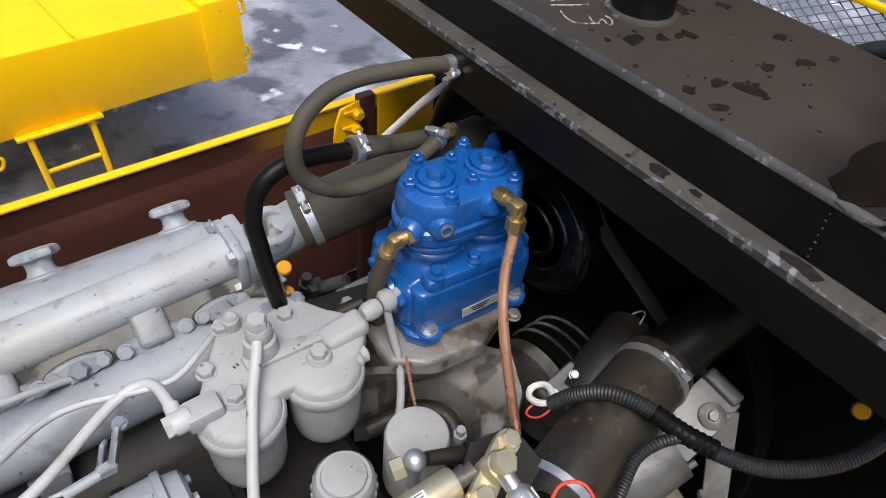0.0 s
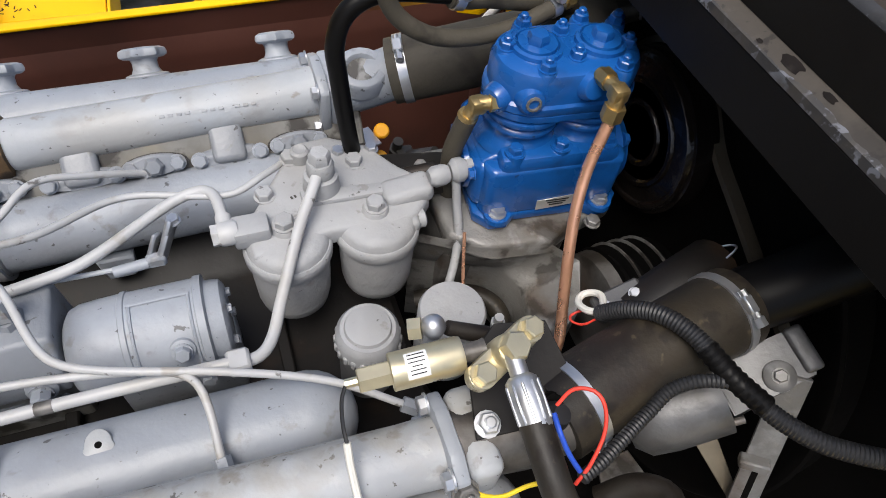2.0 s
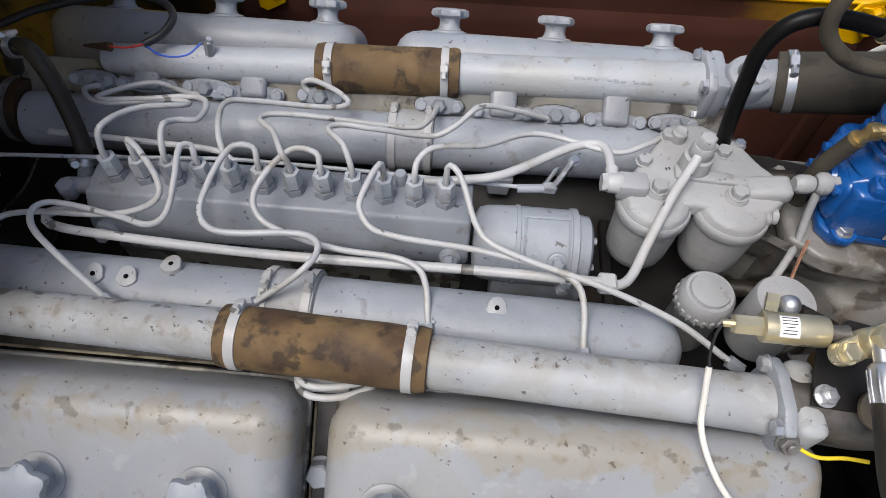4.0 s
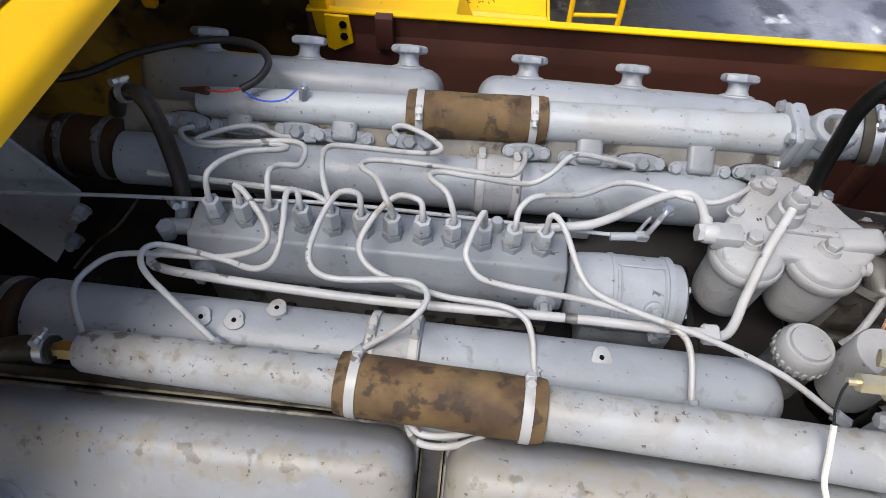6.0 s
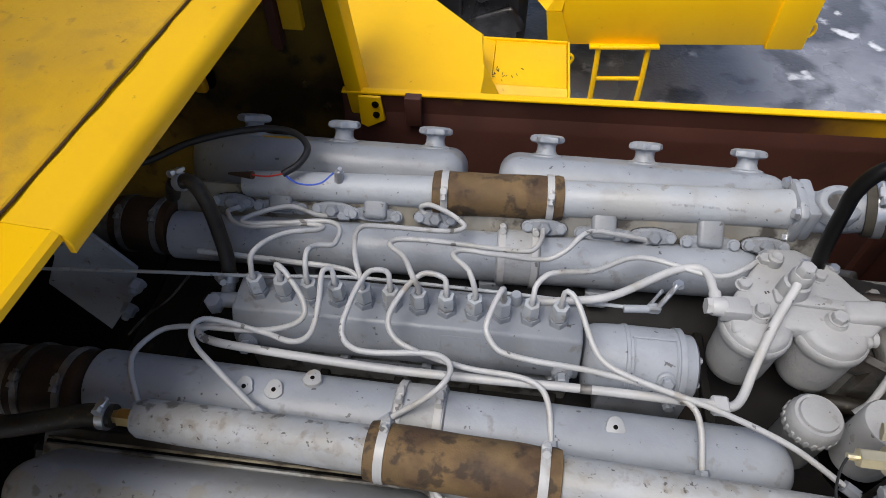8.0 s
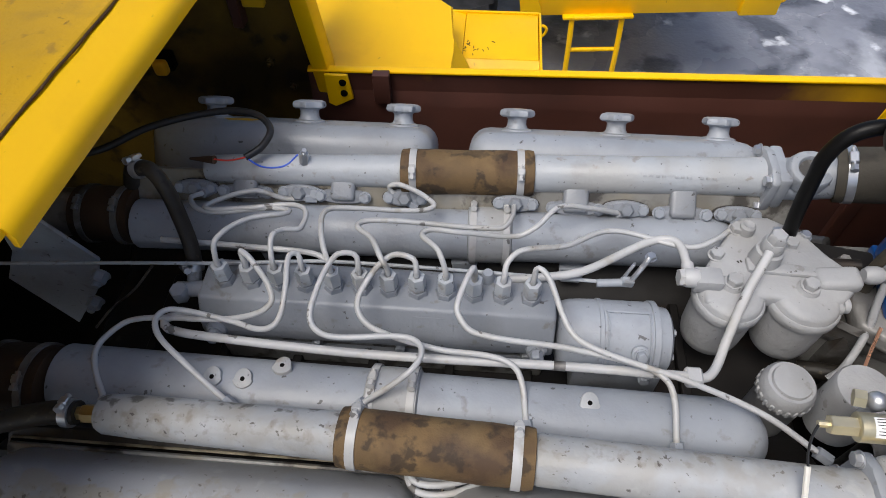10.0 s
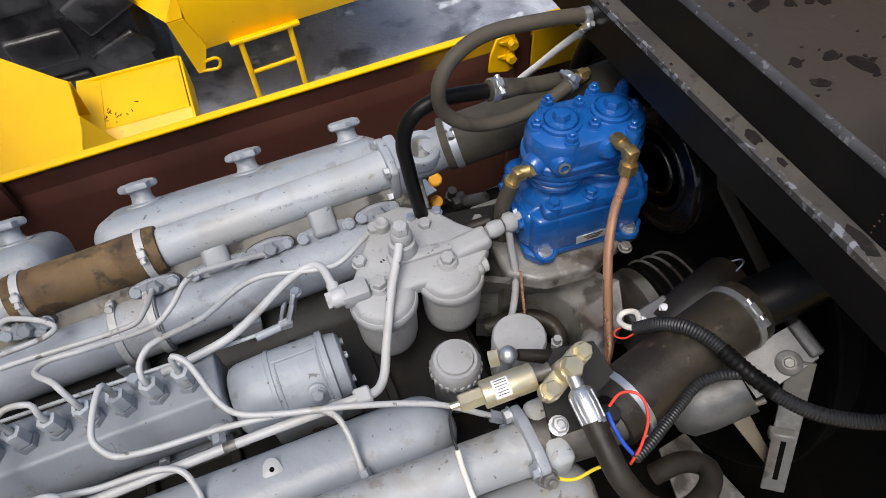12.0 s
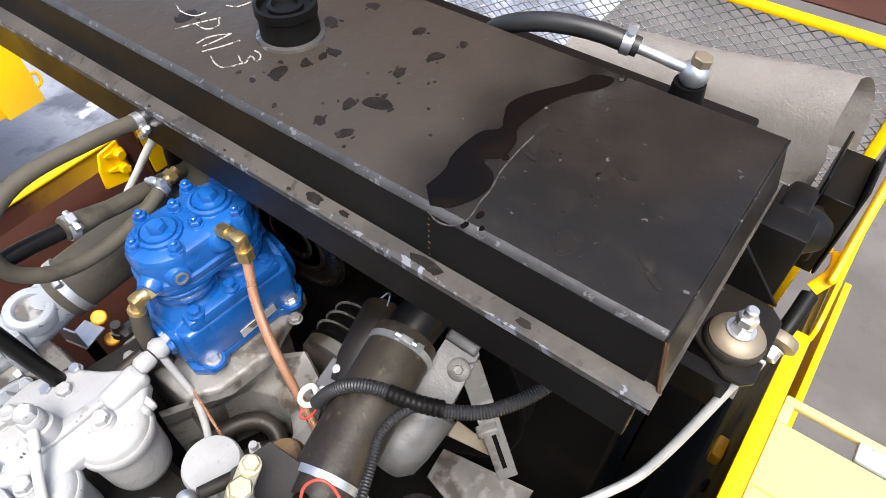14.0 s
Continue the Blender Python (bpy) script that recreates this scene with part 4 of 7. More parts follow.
# ---- twelve high-pressure fuel pipes ----
FUEL = {
    1: [(-0.438, 0.017, 2.030), (-0.410, 0.063, 2.020), (-0.363, 0.102, 1.995), (-0.394, 0.112, 1.990), (-0.491, 0.102, 1.985), (-0.535, 0.140, 1.97), (-0.525, 0.168, 1.955)],
    2: [(-0.401, 0.004, 2.023), (-0.380, -0.012, 2.020), (-0.347, -0.055, 2.005), (-0.362, -0.070, 1.990), (-0.424, -0.071, 1.965), (-0.55, -0.075, 1.955), (-0.584, -0.108, 1.95), (-0.581, -0.139, 1.95), (-0.550, -0.190, 1.94)],
    3: [(-0.362, 0.025, 2.030), (-0.355, 0.047, 2.020), (-0.333, 0.061, 2.010), (-0.348, 0.114, 1.995), (-0.430, 0.108, 1.992), (-0.494, 0.106, 1.988), (-0.485, 0.131, 1.980), (-0.434, 0.159, 1.975), (-0.391, 0.163, 1.955), (-0.355, 0.171, 1.95)],
    4: [(-0.324, 0.008, 2.019), (-0.333, 0.000, 2.024), (-0.329, -0.045, 2.015), (-0.334, -0.084, 1.995), (-0.358, -0.091, 1.980), (-0.405, -0.076, 1.970), (-0.489, -0.066, 1.975), (-0.501, -0.083, 1.985), (-0.489, -0.112, 1.990), (-0.444, -0.148, 1.990), (-0.384, -0.185, 1.955)],
    5: [(-0.290, 0.020, 2.022), (-0.301, 0.059, 2.022), (-0.302, 0.086, 2.018), (-0.290, 0.100, 2.012), (-0.167, 0.127, 1.985), (-0.149, 0.141, 1.985), (-0.205, 0.178, 1.985), (-0.224, 0.182, 1.970), (-0.190, 0.172, 1.95)],
    6: [(-0.245, 0.010, 2.022), (-0.270, 0.002, 2.026), (-0.290, -0.061, 2.010), (-0.287, -0.090, 2.000), (-0.259, -0.106, 2.000), (-0.163, -0.100, 2.000), (-0.141, -0.116, 2.000), (-0.154, -0.146, 1.995), (-0.214, -0.175, 1.955)],
    7: [(-0.205, 0.000, 2.024), (-0.225, 0.037, 2.024), (-0.250, 0.069, 2.015), (-0.212, 0.083, 2.010), (-0.049, 0.096, 1.990), (-0.032, 0.119, 1.985), (-0.025, 0.172, 1.960)],
    8: [(-0.165, 0.010, 2.020), (-0.197, 0.010, 2.022), (-0.229, -0.040, 2.010), (-0.231, -0.063, 1.995), (-0.208, -0.082, 1.985), (-0.126, -0.100, 1.975), (-0.044, -0.108, 1.975), (-0.017, -0.125, 1.970), (-0.005, -0.182, 1.945)],
    9: [(-0.131, 0.019, 2.028), (-0.155, 0.057, 2.020), (-0.103, 0.064, 2.015), (-0.024, 0.083, 1.990), (0.004, 0.094, 2.000), (0.037, 0.130, 2.005), (0.083, 0.149, 1.985), (0.141, 0.173, 1.950)],
    10: [(-0.083, -0.003, 2.024), (-0.098, -0.046, 2.018), (-0.099, -0.066, 2.010), (-0.076, -0.087, 2.000), (0.048, -0.096, 1.990), (0.143, -0.114, 1.985), (0.168, -0.138, 1.985), (0.174, -0.201, 1.955)],
    11: [(-0.037, 0.014, 2.018), (-0.019, 0.030, 2.025), (0.042, 0.054, 2.010), (0.118, 0.107, 1.985), (0.224, 0.084, 1.985), (0.267, 0.104, 1.985), (0.312, 0.155, 1.960)],
    12: [(0.004, 0.002, 2.026), (0.018, -0.010, 2.020), (0.047, -0.077, 2.000), (0.083, -0.099, 1.995), (0.190, -0.128, 1.985), (0.282, -0.156, 1.965), (0.348, -0.193, 1.945)],
}
for i, path in FUEL.items():
    x = -0.44 + 0.04 * (i - 1)
    fp = thing("fuel_pipe", (x, 0, 1.99), "thin off-white bent steel fuel pipe from the pump", "fuel pipe", "fuel pipes on the pump")
    part("pipe", tube([(x, 0, 1.985), (x, 0, 2.008)] + path, 0.0040, 10, 0.005), PIPE, fp)
    a, b = Vector(path[-2]), Vector(path[-1])
    part("end_nut", rod(b - (b - a).normalized() * 0.006, b + (b - a).normalized() * 0.012, 0.0085, 6), GREY, fp)

ret = thing("return_line", (-0.2, -0.1, 1.95), "grey-white return pipe beside the pump", "fuel line")
part("pipe", tube([(0.197, -0.113, 1.970), (0.042, -0.108, 1.965), (-0.218, -0.104, 1.955), (-0.438, -0.091, 1.950), (-0.498, -0.083, 1.950), (-0.507, -0.072, 1.953), (-0.485, -0.062, 1.955), (-0.46, -0.058, 1.95)], 0.0062, 12), PIPE, ret)
part("bare_band", rod((0.028, -0.1078, 1.9647), (0.043, -0.1082, 1.9652), 0.0064, 12), CAST, ret, "bare brown worn band")
feed = thing("supply_line", (0.1, 0.06, 1.97), "off-white bent fuel supply pipe to the filter", "fuel line")
part("pipe", tube([(-0.03, 0.030, 1.957), (0.017, 0.031, 1.965), (0.073, 0.042, 1.970), (0.163, 0.091, 1.980), (0.195, 0.097, 1.985), (0.209, 0.085, 1.988), (0.214, 0.052, 1.988)], 0.0062, 12), PIPE, feed)
part("banjo", join(lathe([(0.012, -0.008), (0.0135, -0.004), (0.0135, 0.008), (0.012, 0.012)], aim((0.215, 0.030, 1.985), (1, 0, 0)), 18), rod((0.200, 0.030, 1.985), (0.2085, 0.030, 1.985), 0.0125, 6), rod((0.2145, 0.052, 1.988), (0.2145, 0.034, 1.986), 0.0085, 12)), PIPE, feed)
rodline = thing("control_rod", (-0.2, 0.05, 1.95), "thin grey throttle rod behind the pump", "control rod")
part("rod", tube([(-0.95, 0.020, 1.920), (-0.822, 0.020, 1.932), (-0.59, 0.020, 1.956), (-0.462, 0.022, 1.964), (-0.40, 0.032, 1.959), (-0.29, 0.048, 1.950), (0.10, 0.040, 1.950)], 0.0028, 8, 0.03), PALE, rodline)
part("bent_rod", tube([(-0.56, 0.065, 1.958), (-0.40, 0.062, 1.955), (-0.322, 0.058, 1.953), (-0.295, 0.045, 1.948)], 0.0045, 8), PIPE, rodline)
part("fork", join(rod((0.095, 0.036, 1.951), (0.130, 0.038, 1.953), 0.006, 10), rbox((0.02, 0.012, 0.016), 0.003, 1, Matrix.Translation((0.138, 0.040, 1.953)))), GREY, rodline)
lv = Vector((0.022, 0.017, 0.040)).normalized()
lm = aim(Vector((0.1525, 0.049, 1.968)), lv, 20)
lever = part("lever", join(rbox((0.008, 0.017, 0.046), 0.003, 2, lm), rbox((0.008, 0.022, 0.020), 0.004, 2, lm @ Matrix.Translation((0, 0, 0.020))), rbox((0.005, 0.014, 0.034), 0.002, 1, lm @ Matrix.Translation((0.011, 0.003, -0.010)))), ZINC, rodline, "worn bare metal lever")
bolt(rodline, (0.165, 0.058, 1.988), (0, 0, 1), 0.006, 0.006, ZINC)

# ---- timing coupling between pump and filter ----
cpl = thing("timing_coupling", (0.12, -0.02, 1.84), "grey cast drum-shaped coupling housing behind the pump", "coupling housing")
ca = aim((0.040, -0.022, 1.902), (1, 0, 0))
part("drum", lathe([(0.02, 0.0), (0.040, 0.002), (0.0475, 0.007), (0.0508, 0.016), (0.0522, 0.034), (0.053, 0.055), (0.0545, 0.056), (0.0545, 0.061), (0.053, 0.062), (0.053, 0.128), (0.0552, 0.129), (0.0552, 0.137), (0.048, 0.139), (0, 0.139)], ca, 36), GREY, cpl)
part("end_cover", lathe([(0.048, 0.139), (0.046, 0.154), (0.040, 0.158), (0, 0.158)], ca, 30), GREY, cpl)
axis_ = Vector((0, -0.022, 1.902))
part("panel_rib", rbox((0.062, 0.004, 0.0035), 0.0012, 2, Matrix.Translation(axis_ + Vector((0.135, 0.0090, 0.0530)))), GREY, cpl)
for x in (0.107, 0.164):
    part("panel_edge", tube([axis_ + Vector((x, -0.0533 * math.cos(radians(a)), 0.0533 * math.sin(radians(a)))) for a in range(100, -11, -10)], 0.0019, 6, 0.008), GREY, cpl)
part("drain_boss", lathe([(0.013, -0.006), (0.0125, 0.002), (0.009, 0.004)], aim((0.150, -0.066, 1.934), (0, -0.82, 0.57)), 18), GREY, cpl)
bolt(cpl, (0.150, -0.0693, 1.9363), (0, -0.82, 0.57), 0.0072, 0.009, GREY)
for dz, dy in ((-0.02, -0.051), (0.004, -0.054)):
    bolt(cpl, (0.165, -0.022 + dy, 1.902 + dz), (0, -1, 0.1), 0.007, 0.008, GREY)
for a in range(5):
    u = Vector((0, math.cos(a * 1.256 + 0.5), math.sin(a * 1.256 + 0.5)))
    bolt(cpl, Vector((0.1975, -0.022, 1.902)) + u * 0.03, (1, 0, 0), 0.0045, 0.004, GREY)
part("foot", block((0.07, -0.06, 1.80), (0.20, 0.02, 1.86), 0.006), GREY, cpl)

# ---- twin fuel filter ----
flt = thing("fuel_filter", (0.325, 0.05, 1.86), "warm grey twin-bowl fuel filter with a cast head", "fuel filter")
head = join(
    prism([(0.232, 0.040), (0.236, -0.004), (0.26, 0.0), (0.325, 0.012), (0.39, 0.0), (0.422, 0.010), (0.446, 0.034), (0.446, 0.064), (0.420, 0.092), (0.396, 0.132), (0.352, 0.158), (0.312, 0.156), (0.286, 0.12)], "z", 1.950, 1.978, 0.007, 3),
    lathe([(0.0455, 1.9465), (0.0478, 1.947), (0.0488, 1.949), (0.0490, 1.958), (0.0480, 1.9622), (0.0462, 1.9640), (0.0452, 1.9640), (0.0446, 1.9655), (0.0432, 1.9702), (0.0400, 1.9742), (0.032, 1.9772), (0, 1.9785)], Matrix.Translation((0.275, 0.020, 0)), 36),
    lathe([(0.0455, 1.9465), (0.0478, 1.947), (0.0488, 1.949), (0.0490, 1.958), (0.0480, 1.9622), (0.0462, 1.9640), (0.0452, 1.9640), (0.0446, 1.9655), (0.0432, 1.9702), (0.0400, 1.9742), (0.032, 1.9772), (0, 1.9785)], Matrix.Translation((0.377, 0.020, 0)), 36),
    rbox((0.04, 0.030, 0.026), 0.005, 2, Matrix.Translation((0.240, 0.031, 1.981))),
    rbox((0.060, 0.036, 0.026), 0.010, 4, Matrix.Translation((0.420, 0.046, 1.978)) @ Matrix.Rotation(radians(-8), 4, "Y")),
    rbox((0.040, 0.036, 0.020), 0.007, 3, Matrix.Translation((0.404, 0.016, 1.964))),
    lathe([(0.011, 0), (0.011, 0.008), (0.008, 0.010), (0, 0.010)], aim((0.423, 0.014, 1.963), (1, 0, 0)), 16),
    prism([(0.30, 0.05), (0.30, 0.075), (0.40, 0.062), (0.41, 0.045)], "z", 1.975, 1.984, 0.004, 2),
    lathe([(0.022, 1.975), (0.019, 2.004), (0.015, 2.006)], Matrix.Translation((0.326, 0.072, 0)), 20),
)
part("filter_head", head, WARM, flt)
for x in (0.275, 0.377):
    part("bowl", lathe([(0.0, 1.850), (0.022, 1.851), (0.034, 1.855), (0.0405, 1.864), (0.0430, 1.878), (0.0442, 1.91), (0.0450, 1.947)], Matrix.Translation((x, 0.020, 0)), 36), WARM, flt)
    part("bolt_boss", lathe([(0.0165, 1.976), (0.0145, 1.981), (0.0135, 1.983), (0, 1.983)], Matrix.Translation((x, 0.028, 0)), 20), WARM, flt)
    bolt(flt, (x, 0.028, 1.983), (0, 0, 1), 0.0096, 0.010, WARM)
for x, y in ((0.262, 0.078), (0.372, 0.105), (0.300, 0.128)):
    bolt(flt, (x, y, 1.977), (0, 0, 1), 0.009, 0.009, WARM)
part("vent_plug", lathe([(0.012, 1.97), (0.011, 1.992), (0.008, 1.995), (0.005, 1.993), (0, 1.993)], Matrix.Translation((0.312, 0.125, 0)), 16), WARM, flt)
part("outlet_banjo", join(lathe([(0.009, -0.008), (0.0125, -0.002), (0.0125, 0.010), (0.010, 0.016)], aim((0.452, 0.042, 1.998), (1, 0.03, 0.05)), 20), lathe([(0.010, 0.0), (0.015, 0.006), (0.015, 0.014), (0.010, 0.021)], aim((0.470, 0.043, 2.0), (1, 0.03, 0.05)), 20), rod((0.490, 0.043, 2.002), (0.502, 0.043, 2.003), 0.010, 6)), WARM, flt)
for k in range(9):
    if k != 2:
        part("cast_mark", rbox((0.0024, 0.0042, 0.0010), 0.0003, 1, Matrix.Translation((0.2905 + 0.0046 * k * 0.93, 0.068 + 0.0046 * k * 0.30, 1.9783)) @ Matrix.Rotation(radians(18), 4, "Z")), FLANGE, flt)
drain = thing("drain_pipe", (0.47, 0.03, 1.9), "thin grey drain pipe under the filter outlet", "fuel line")
part("pipe", tube([(0.477, 0.042, 1.998), (0.477, 0.034, 1.980), (0.477, 0.026, 1.96), (0.474, 0.0, 1.92), (0.452, -0.035, 1.876), (0.435, -0.045, 1.86)], 0.0055, 10), WARM, drain)
hotpipe = thing("filter_pipe", (0.3, 0.0, 1.95), "thick off-white pipe from the filter's banjo", "fuel line")
part("pipe", tube([(0.322, 0.066, 2.014), (0.313, 0.050, 2.009), (0.289, 0.012, 1.995), (0.254, -0.057, 1.970), (0.237, -0.093, 1.961), (0.222, -0.109, 1.962), (0.198, -0.113, 1.968)], 0.0062, 14), PIPE, hotpipe)
part("banjo", join(lathe([(0.013, 2.002), (0.0155, 2.008), (0.0155, 2.020), (0.013, 2.025)], Matrix.Translation((0.326, 0.072, 0)), 20), lathe([(0.0125, 2.025), (0.0125, 2.036), (0.010, 2.039)], Matrix.Translation((0.326, 0.072, 0)), 6)), WARM, hotpipe)
part("pipe_clip", moved(rbox((0.022, 0.024, 0.016), 0.003, 1), Matrix.Translation((0.203, -0.113, 1.968))), PIPE, hotpipe)

# ---- oil filler caps in front of the filter ----
cap1 = thing("filter_housing", (0.331, -0.10, 1.86), "warm grey canister with a serrated cap", "oil filter")
m = Matrix.Translation((0.332, -0.104, 0))
part("canister", lathe([(0.028, 1.84), (0.031, 1.85), (0.031, 1.925), (0.0325, 1.927)], m, 32), WARM, cap1)
part("cap", lathe([(0.034, 1.926), (0.0345, 1.936), (0.033, 1.949), (0.029, 1.955), (0.025, 1.955), (0.0235, 1.959), (0.010, 1.962), (0, 1.962)], m, 36), WARM, cap1)
for k in range(22):
    a = 2 * math.pi * k / 22
    part("serration", rbox((0.004, 0.006, 0.013), 0.0015, 1, m @ Matrix.Rotation(a, 4, "Z") @ Matrix.Translation((0.0342, 0, 1.931))), WARM, cap1)
cap2 = thing("breather_can", (0.425, -0.105, 1.86), "plain warm grey round can beside the canister", "breather")
m = Matrix.Translation((0.425, -0.106, 0))
part("can", lathe([(0.036, 1.85), (0.0375, 1.86), (0.0375, 1.948), (0.035, 1.953), (0.030, 1.9545), (0, 1.956)], m, 36), WARM, cap2)
for dx, dy in ((0.048, -0.02),):
    part("stud", join(rod((0.425 + dx, -0.106 + dy, 1.90), (0.425 + dx, -0.106 + dy, 1.945), 0.0055, 8), rod((0.425 + dx, -0.106 + dy, 1.925), (0.425 + dx, -0.106 + dy, 1.935), 0.0085, 6)), WARM, cap2)

# ---- thermostat elbow, hoses and pipes at the far front corner ----
elb = thing("water_elbow", (0.41, 0.225, 1.98), "light grey cast water elbow with an oval boss", "pipe elbow")
ebody = join(tube([(0.364, 0.232, 1.980), (0.395, 0.231, 1.984), (0.43, 0.226, 1.996), (0.468, 0.218, 2.013)], 0.034, 24, 0.008),
             rbox((0.02, 0.080, 0.066), 0.006, 2, Matrix.Translation((0.374, 0.232, 1.986))),
             lathe([(0.033, -0.016), (0.030, 0.002), (0.028, 0.006), (0.0265, 0.007), (0.0190, 0.0072), (0.0175, 0.0055), (0.0155, -0.0005), (0, -0.001)], aim((0.411, 0.2150, 2.0225), (-0.05, -0.35, 0.9)) @ Matrix.Scale(1.12, 4, (1, 0, 0)), 32))
part("elbow_body", ebody, GREY, elb)
# Darker disc puts the recess's shade into its colour.
part("recess", lathe([(0.0158, 0.0), (0.0158, 0.0012), (0, 0.0012)], aim((0.411, 0.2150, 2.0225), (-0.05, -0.35, 0.9)) @ Matrix.Scale(1.12, 4, (1, 0, 0)), 24), FLANGE, elb)
bigh = thing("radiator_hose", (0.55, 0.19, 2.0), "thick dusty black rubber hose on the elbow", "hose")
part("hose", tube([(0.452, 0.222, 2.008), (0.50, 0.21, 2.022), (0.56, 0.195, 2.040), (0.64, 0.175, 2.062), (0.72, 0.16, 2.08)], 0.042, 26, 0.01), HOSE, bigh)
clamp(bigh, (0.468, 0.218, 2.013), (0.93, -0.19, 0.25), 0.0425, 0.012, ZINC, (0, -0.25, 0.95), 0.03)
bpipe = thing("breather_pipe", (0.372, 0.13, 1.97), "bent glossy black steel pipe on a bolted flange", "pipe")
part("pipe", tube([(0.378, 0.126, 1.958), (0.370, 0.130, 2.02), (0.363, 0.131, 2.09), (0.361, 0.131, 2.125), (0.372, 0.132, 2.158), (0.396, 0.133, 2.175), (0.43, 0.134, 2.177), (0.49, 0.135, 2.166)], 0.0104, 18), BLACK, bpipe)
part("flange", rbox((0.054, 0.030, 0.009), 0.004, 2, Matrix.Translation((0.378, 0.126, 1.970)) @ Matrix.Rotation(radians(-4), 4, "Z")), CASE, bpipe)
for dx, dy in ((-0.020, 0.001), (0.020, -0.002)):
    bolt(bpipe, (0.378 + dx, 0.126 + dy, 1.9745), (0, 0, 1), 0.007, 0.007, ZINC)
bhose = thing("breather_hose", (0.52, 0.13, 2.15), "dusty rubber hose joining the black pipe", "hose")
part("hose", join(lathe([(0.0105, 0), (0.0142, 0.002), (0.0142, 0.026), (0.0125, 0.04), (0.0105, 0.06)], aim((0.483, 0.135, 2.1675), (0.97, 0.03, -0.2)), 22),
                  tube([(0.53, 0.1365, 2.157), (0.56, 0.138, 2.150), (0.60, 0.150, 2.135), (0.66, 0.17, 2.11)], 0.0112, 18)), HOSE, bhose)
clamp(bhose, (0.493, 0.1353, 2.1655), (0.97, 0.02, -0.2), 0.0145, 0.011, ZINC, (0.1, -0.5, 0.9), 0.022)
loop = thing("looped_hose", (0.5, 0.14, 2.11), "long dusty rubber hose in an open loop", "hose")
part("hose", tube([(0.655, 0.135, 2.230), (0.617, 0.140, 2.238), (0.556, 0.140, 2.247), (0.483, 0.140, 2.250), (0.436, 0.128, 2.240), (0.411, 0.118, 2.213), (0.415, 0.116, 2.172), (0.450, 0.112, 2.141), (0.503, 0.115, 2.126), (0.56, 0.121, 2.128), (0.600, 0.128, 2.138), (0.619, 0.133, 2.143)], 0.0095, 18), HOSE, loop)
part("brass_end", join(rod((0.617, 0.1325, 2.1425), (0.640, 0.137, 2.147), 0.0065, 14), rod((0.624, 0.134, 2.144), (0.633, 0.1355, 2.1455), 0.0105, 6)), BRASS, loop, "brass hose fitting")
clamp(loop, (0.622, 0.139, 2.2375), (0.98, 0, -0.1), 0.0093, 0.011, ZINC, (-0.1, -0.7, -0.6), 0.022)
clamp(loop, (0.609, 0.1305, 2.1403), (0.96, 0.22, 0.22), 0.0100, 0.010, ZINC, (-0.3, 0.2, 0.9), 0.028)
spare = thing("drain_hose", (0.70, 0.15, 2.08), "short thick dusty hose cut off under the tank", "hose")
part("hose", tube([(0.650, 0.185, 2.078), (0.700, 0.166, 2.096), (0.740, 0.151, 2.113)], 0.018, 18), RUBBER, spare)
# Zinc ring stands in for the glint on the hose's cut end.
part("worn_end", rod((0.7395, 0.1512, 2.1128), (0.743, 0.1498, 2.1143), 0.0178, 18), ZINC, spare, "bright ring put in for the hose end's glint")
stay = thing("stay_rod", (0.64, 0.25, 2.0), "thin white-painted stay rod", "rod")
part("rod", tube([(0.700, 0.185, 2.185), (0.666, 0.213, 2.150), (0.636, 0.270, 2.065), (0.618, 0.305, 2.01), (0.600, 0.33, 1.94)], 0.0058, 12), WHITE, stay)
tankp = thing("tank_outlet_pipe", (0.72, 0.15, 2.1), "short black pipe under the tank", "pipe")
part("pipe", tube([(0.655, 0.130, 2.245), (0.672, 0.165, 2.20), (0.680, 0.215, 2.10), (0.685, 0.235, 1.95)], 0.014, 14), BLACK, tankp)
part("branch", tube([(0.70, 0.165, 2.06), (0.74, 0.185, 2.065), (0.80, 0.215, 2.075)], 0.020, 16), BLACK, tankp)

# yellow end bracket on the far rail, with its bolts
endb = thing("end_bracket", (0.74, 0.47, 1.70), "yellow plates bolted to a brown post at the rail's end", "bracket")
part("plate", prism([(0.648, 1.905), (0.690, 1.895), (0.704, 1.90), (0.704, 1.985), (0.664, 1.978), (0.652, 1.945)], "y", 0.473, 0.479, 0.002, 1), YELLOW, endb)
part("post", block((0.708, 0.480, 1.40), (0.742, 0.500, 1.985), 0.003), BROWN, endb, "brown steel post")
part("cross_plate", block((0.745, 0.474, 1.875), (0.905, 0.482, 1.985), 0.002), YELLOW, endb, "flat yellow plate")
part("backing", block((0.745, 0.486, 1.40), (0.905, 0.496, 1.95), 0.002), BROWN, endb)
part("foot", block((0.60, 0.474, 1.335), (0.90, 0.50, 1.399), 0.003), BROWN, endb)
for x, z in ((0.695, 1.964), (0.692, 1.933)):
    part("web", prism([(x - 0.026, z + 0.008), (x - 0.026, z + 0.003), (x - 0.004, z - 0.007), (x - 0.002, z + 0.007)], "y", 0.468, 0.4725, 0.001, 1), YELLOW, endb)
    bolt(endb, (x, 0.472, z), (0, -1, 0), 0.0092, 0.014, YELLOW)

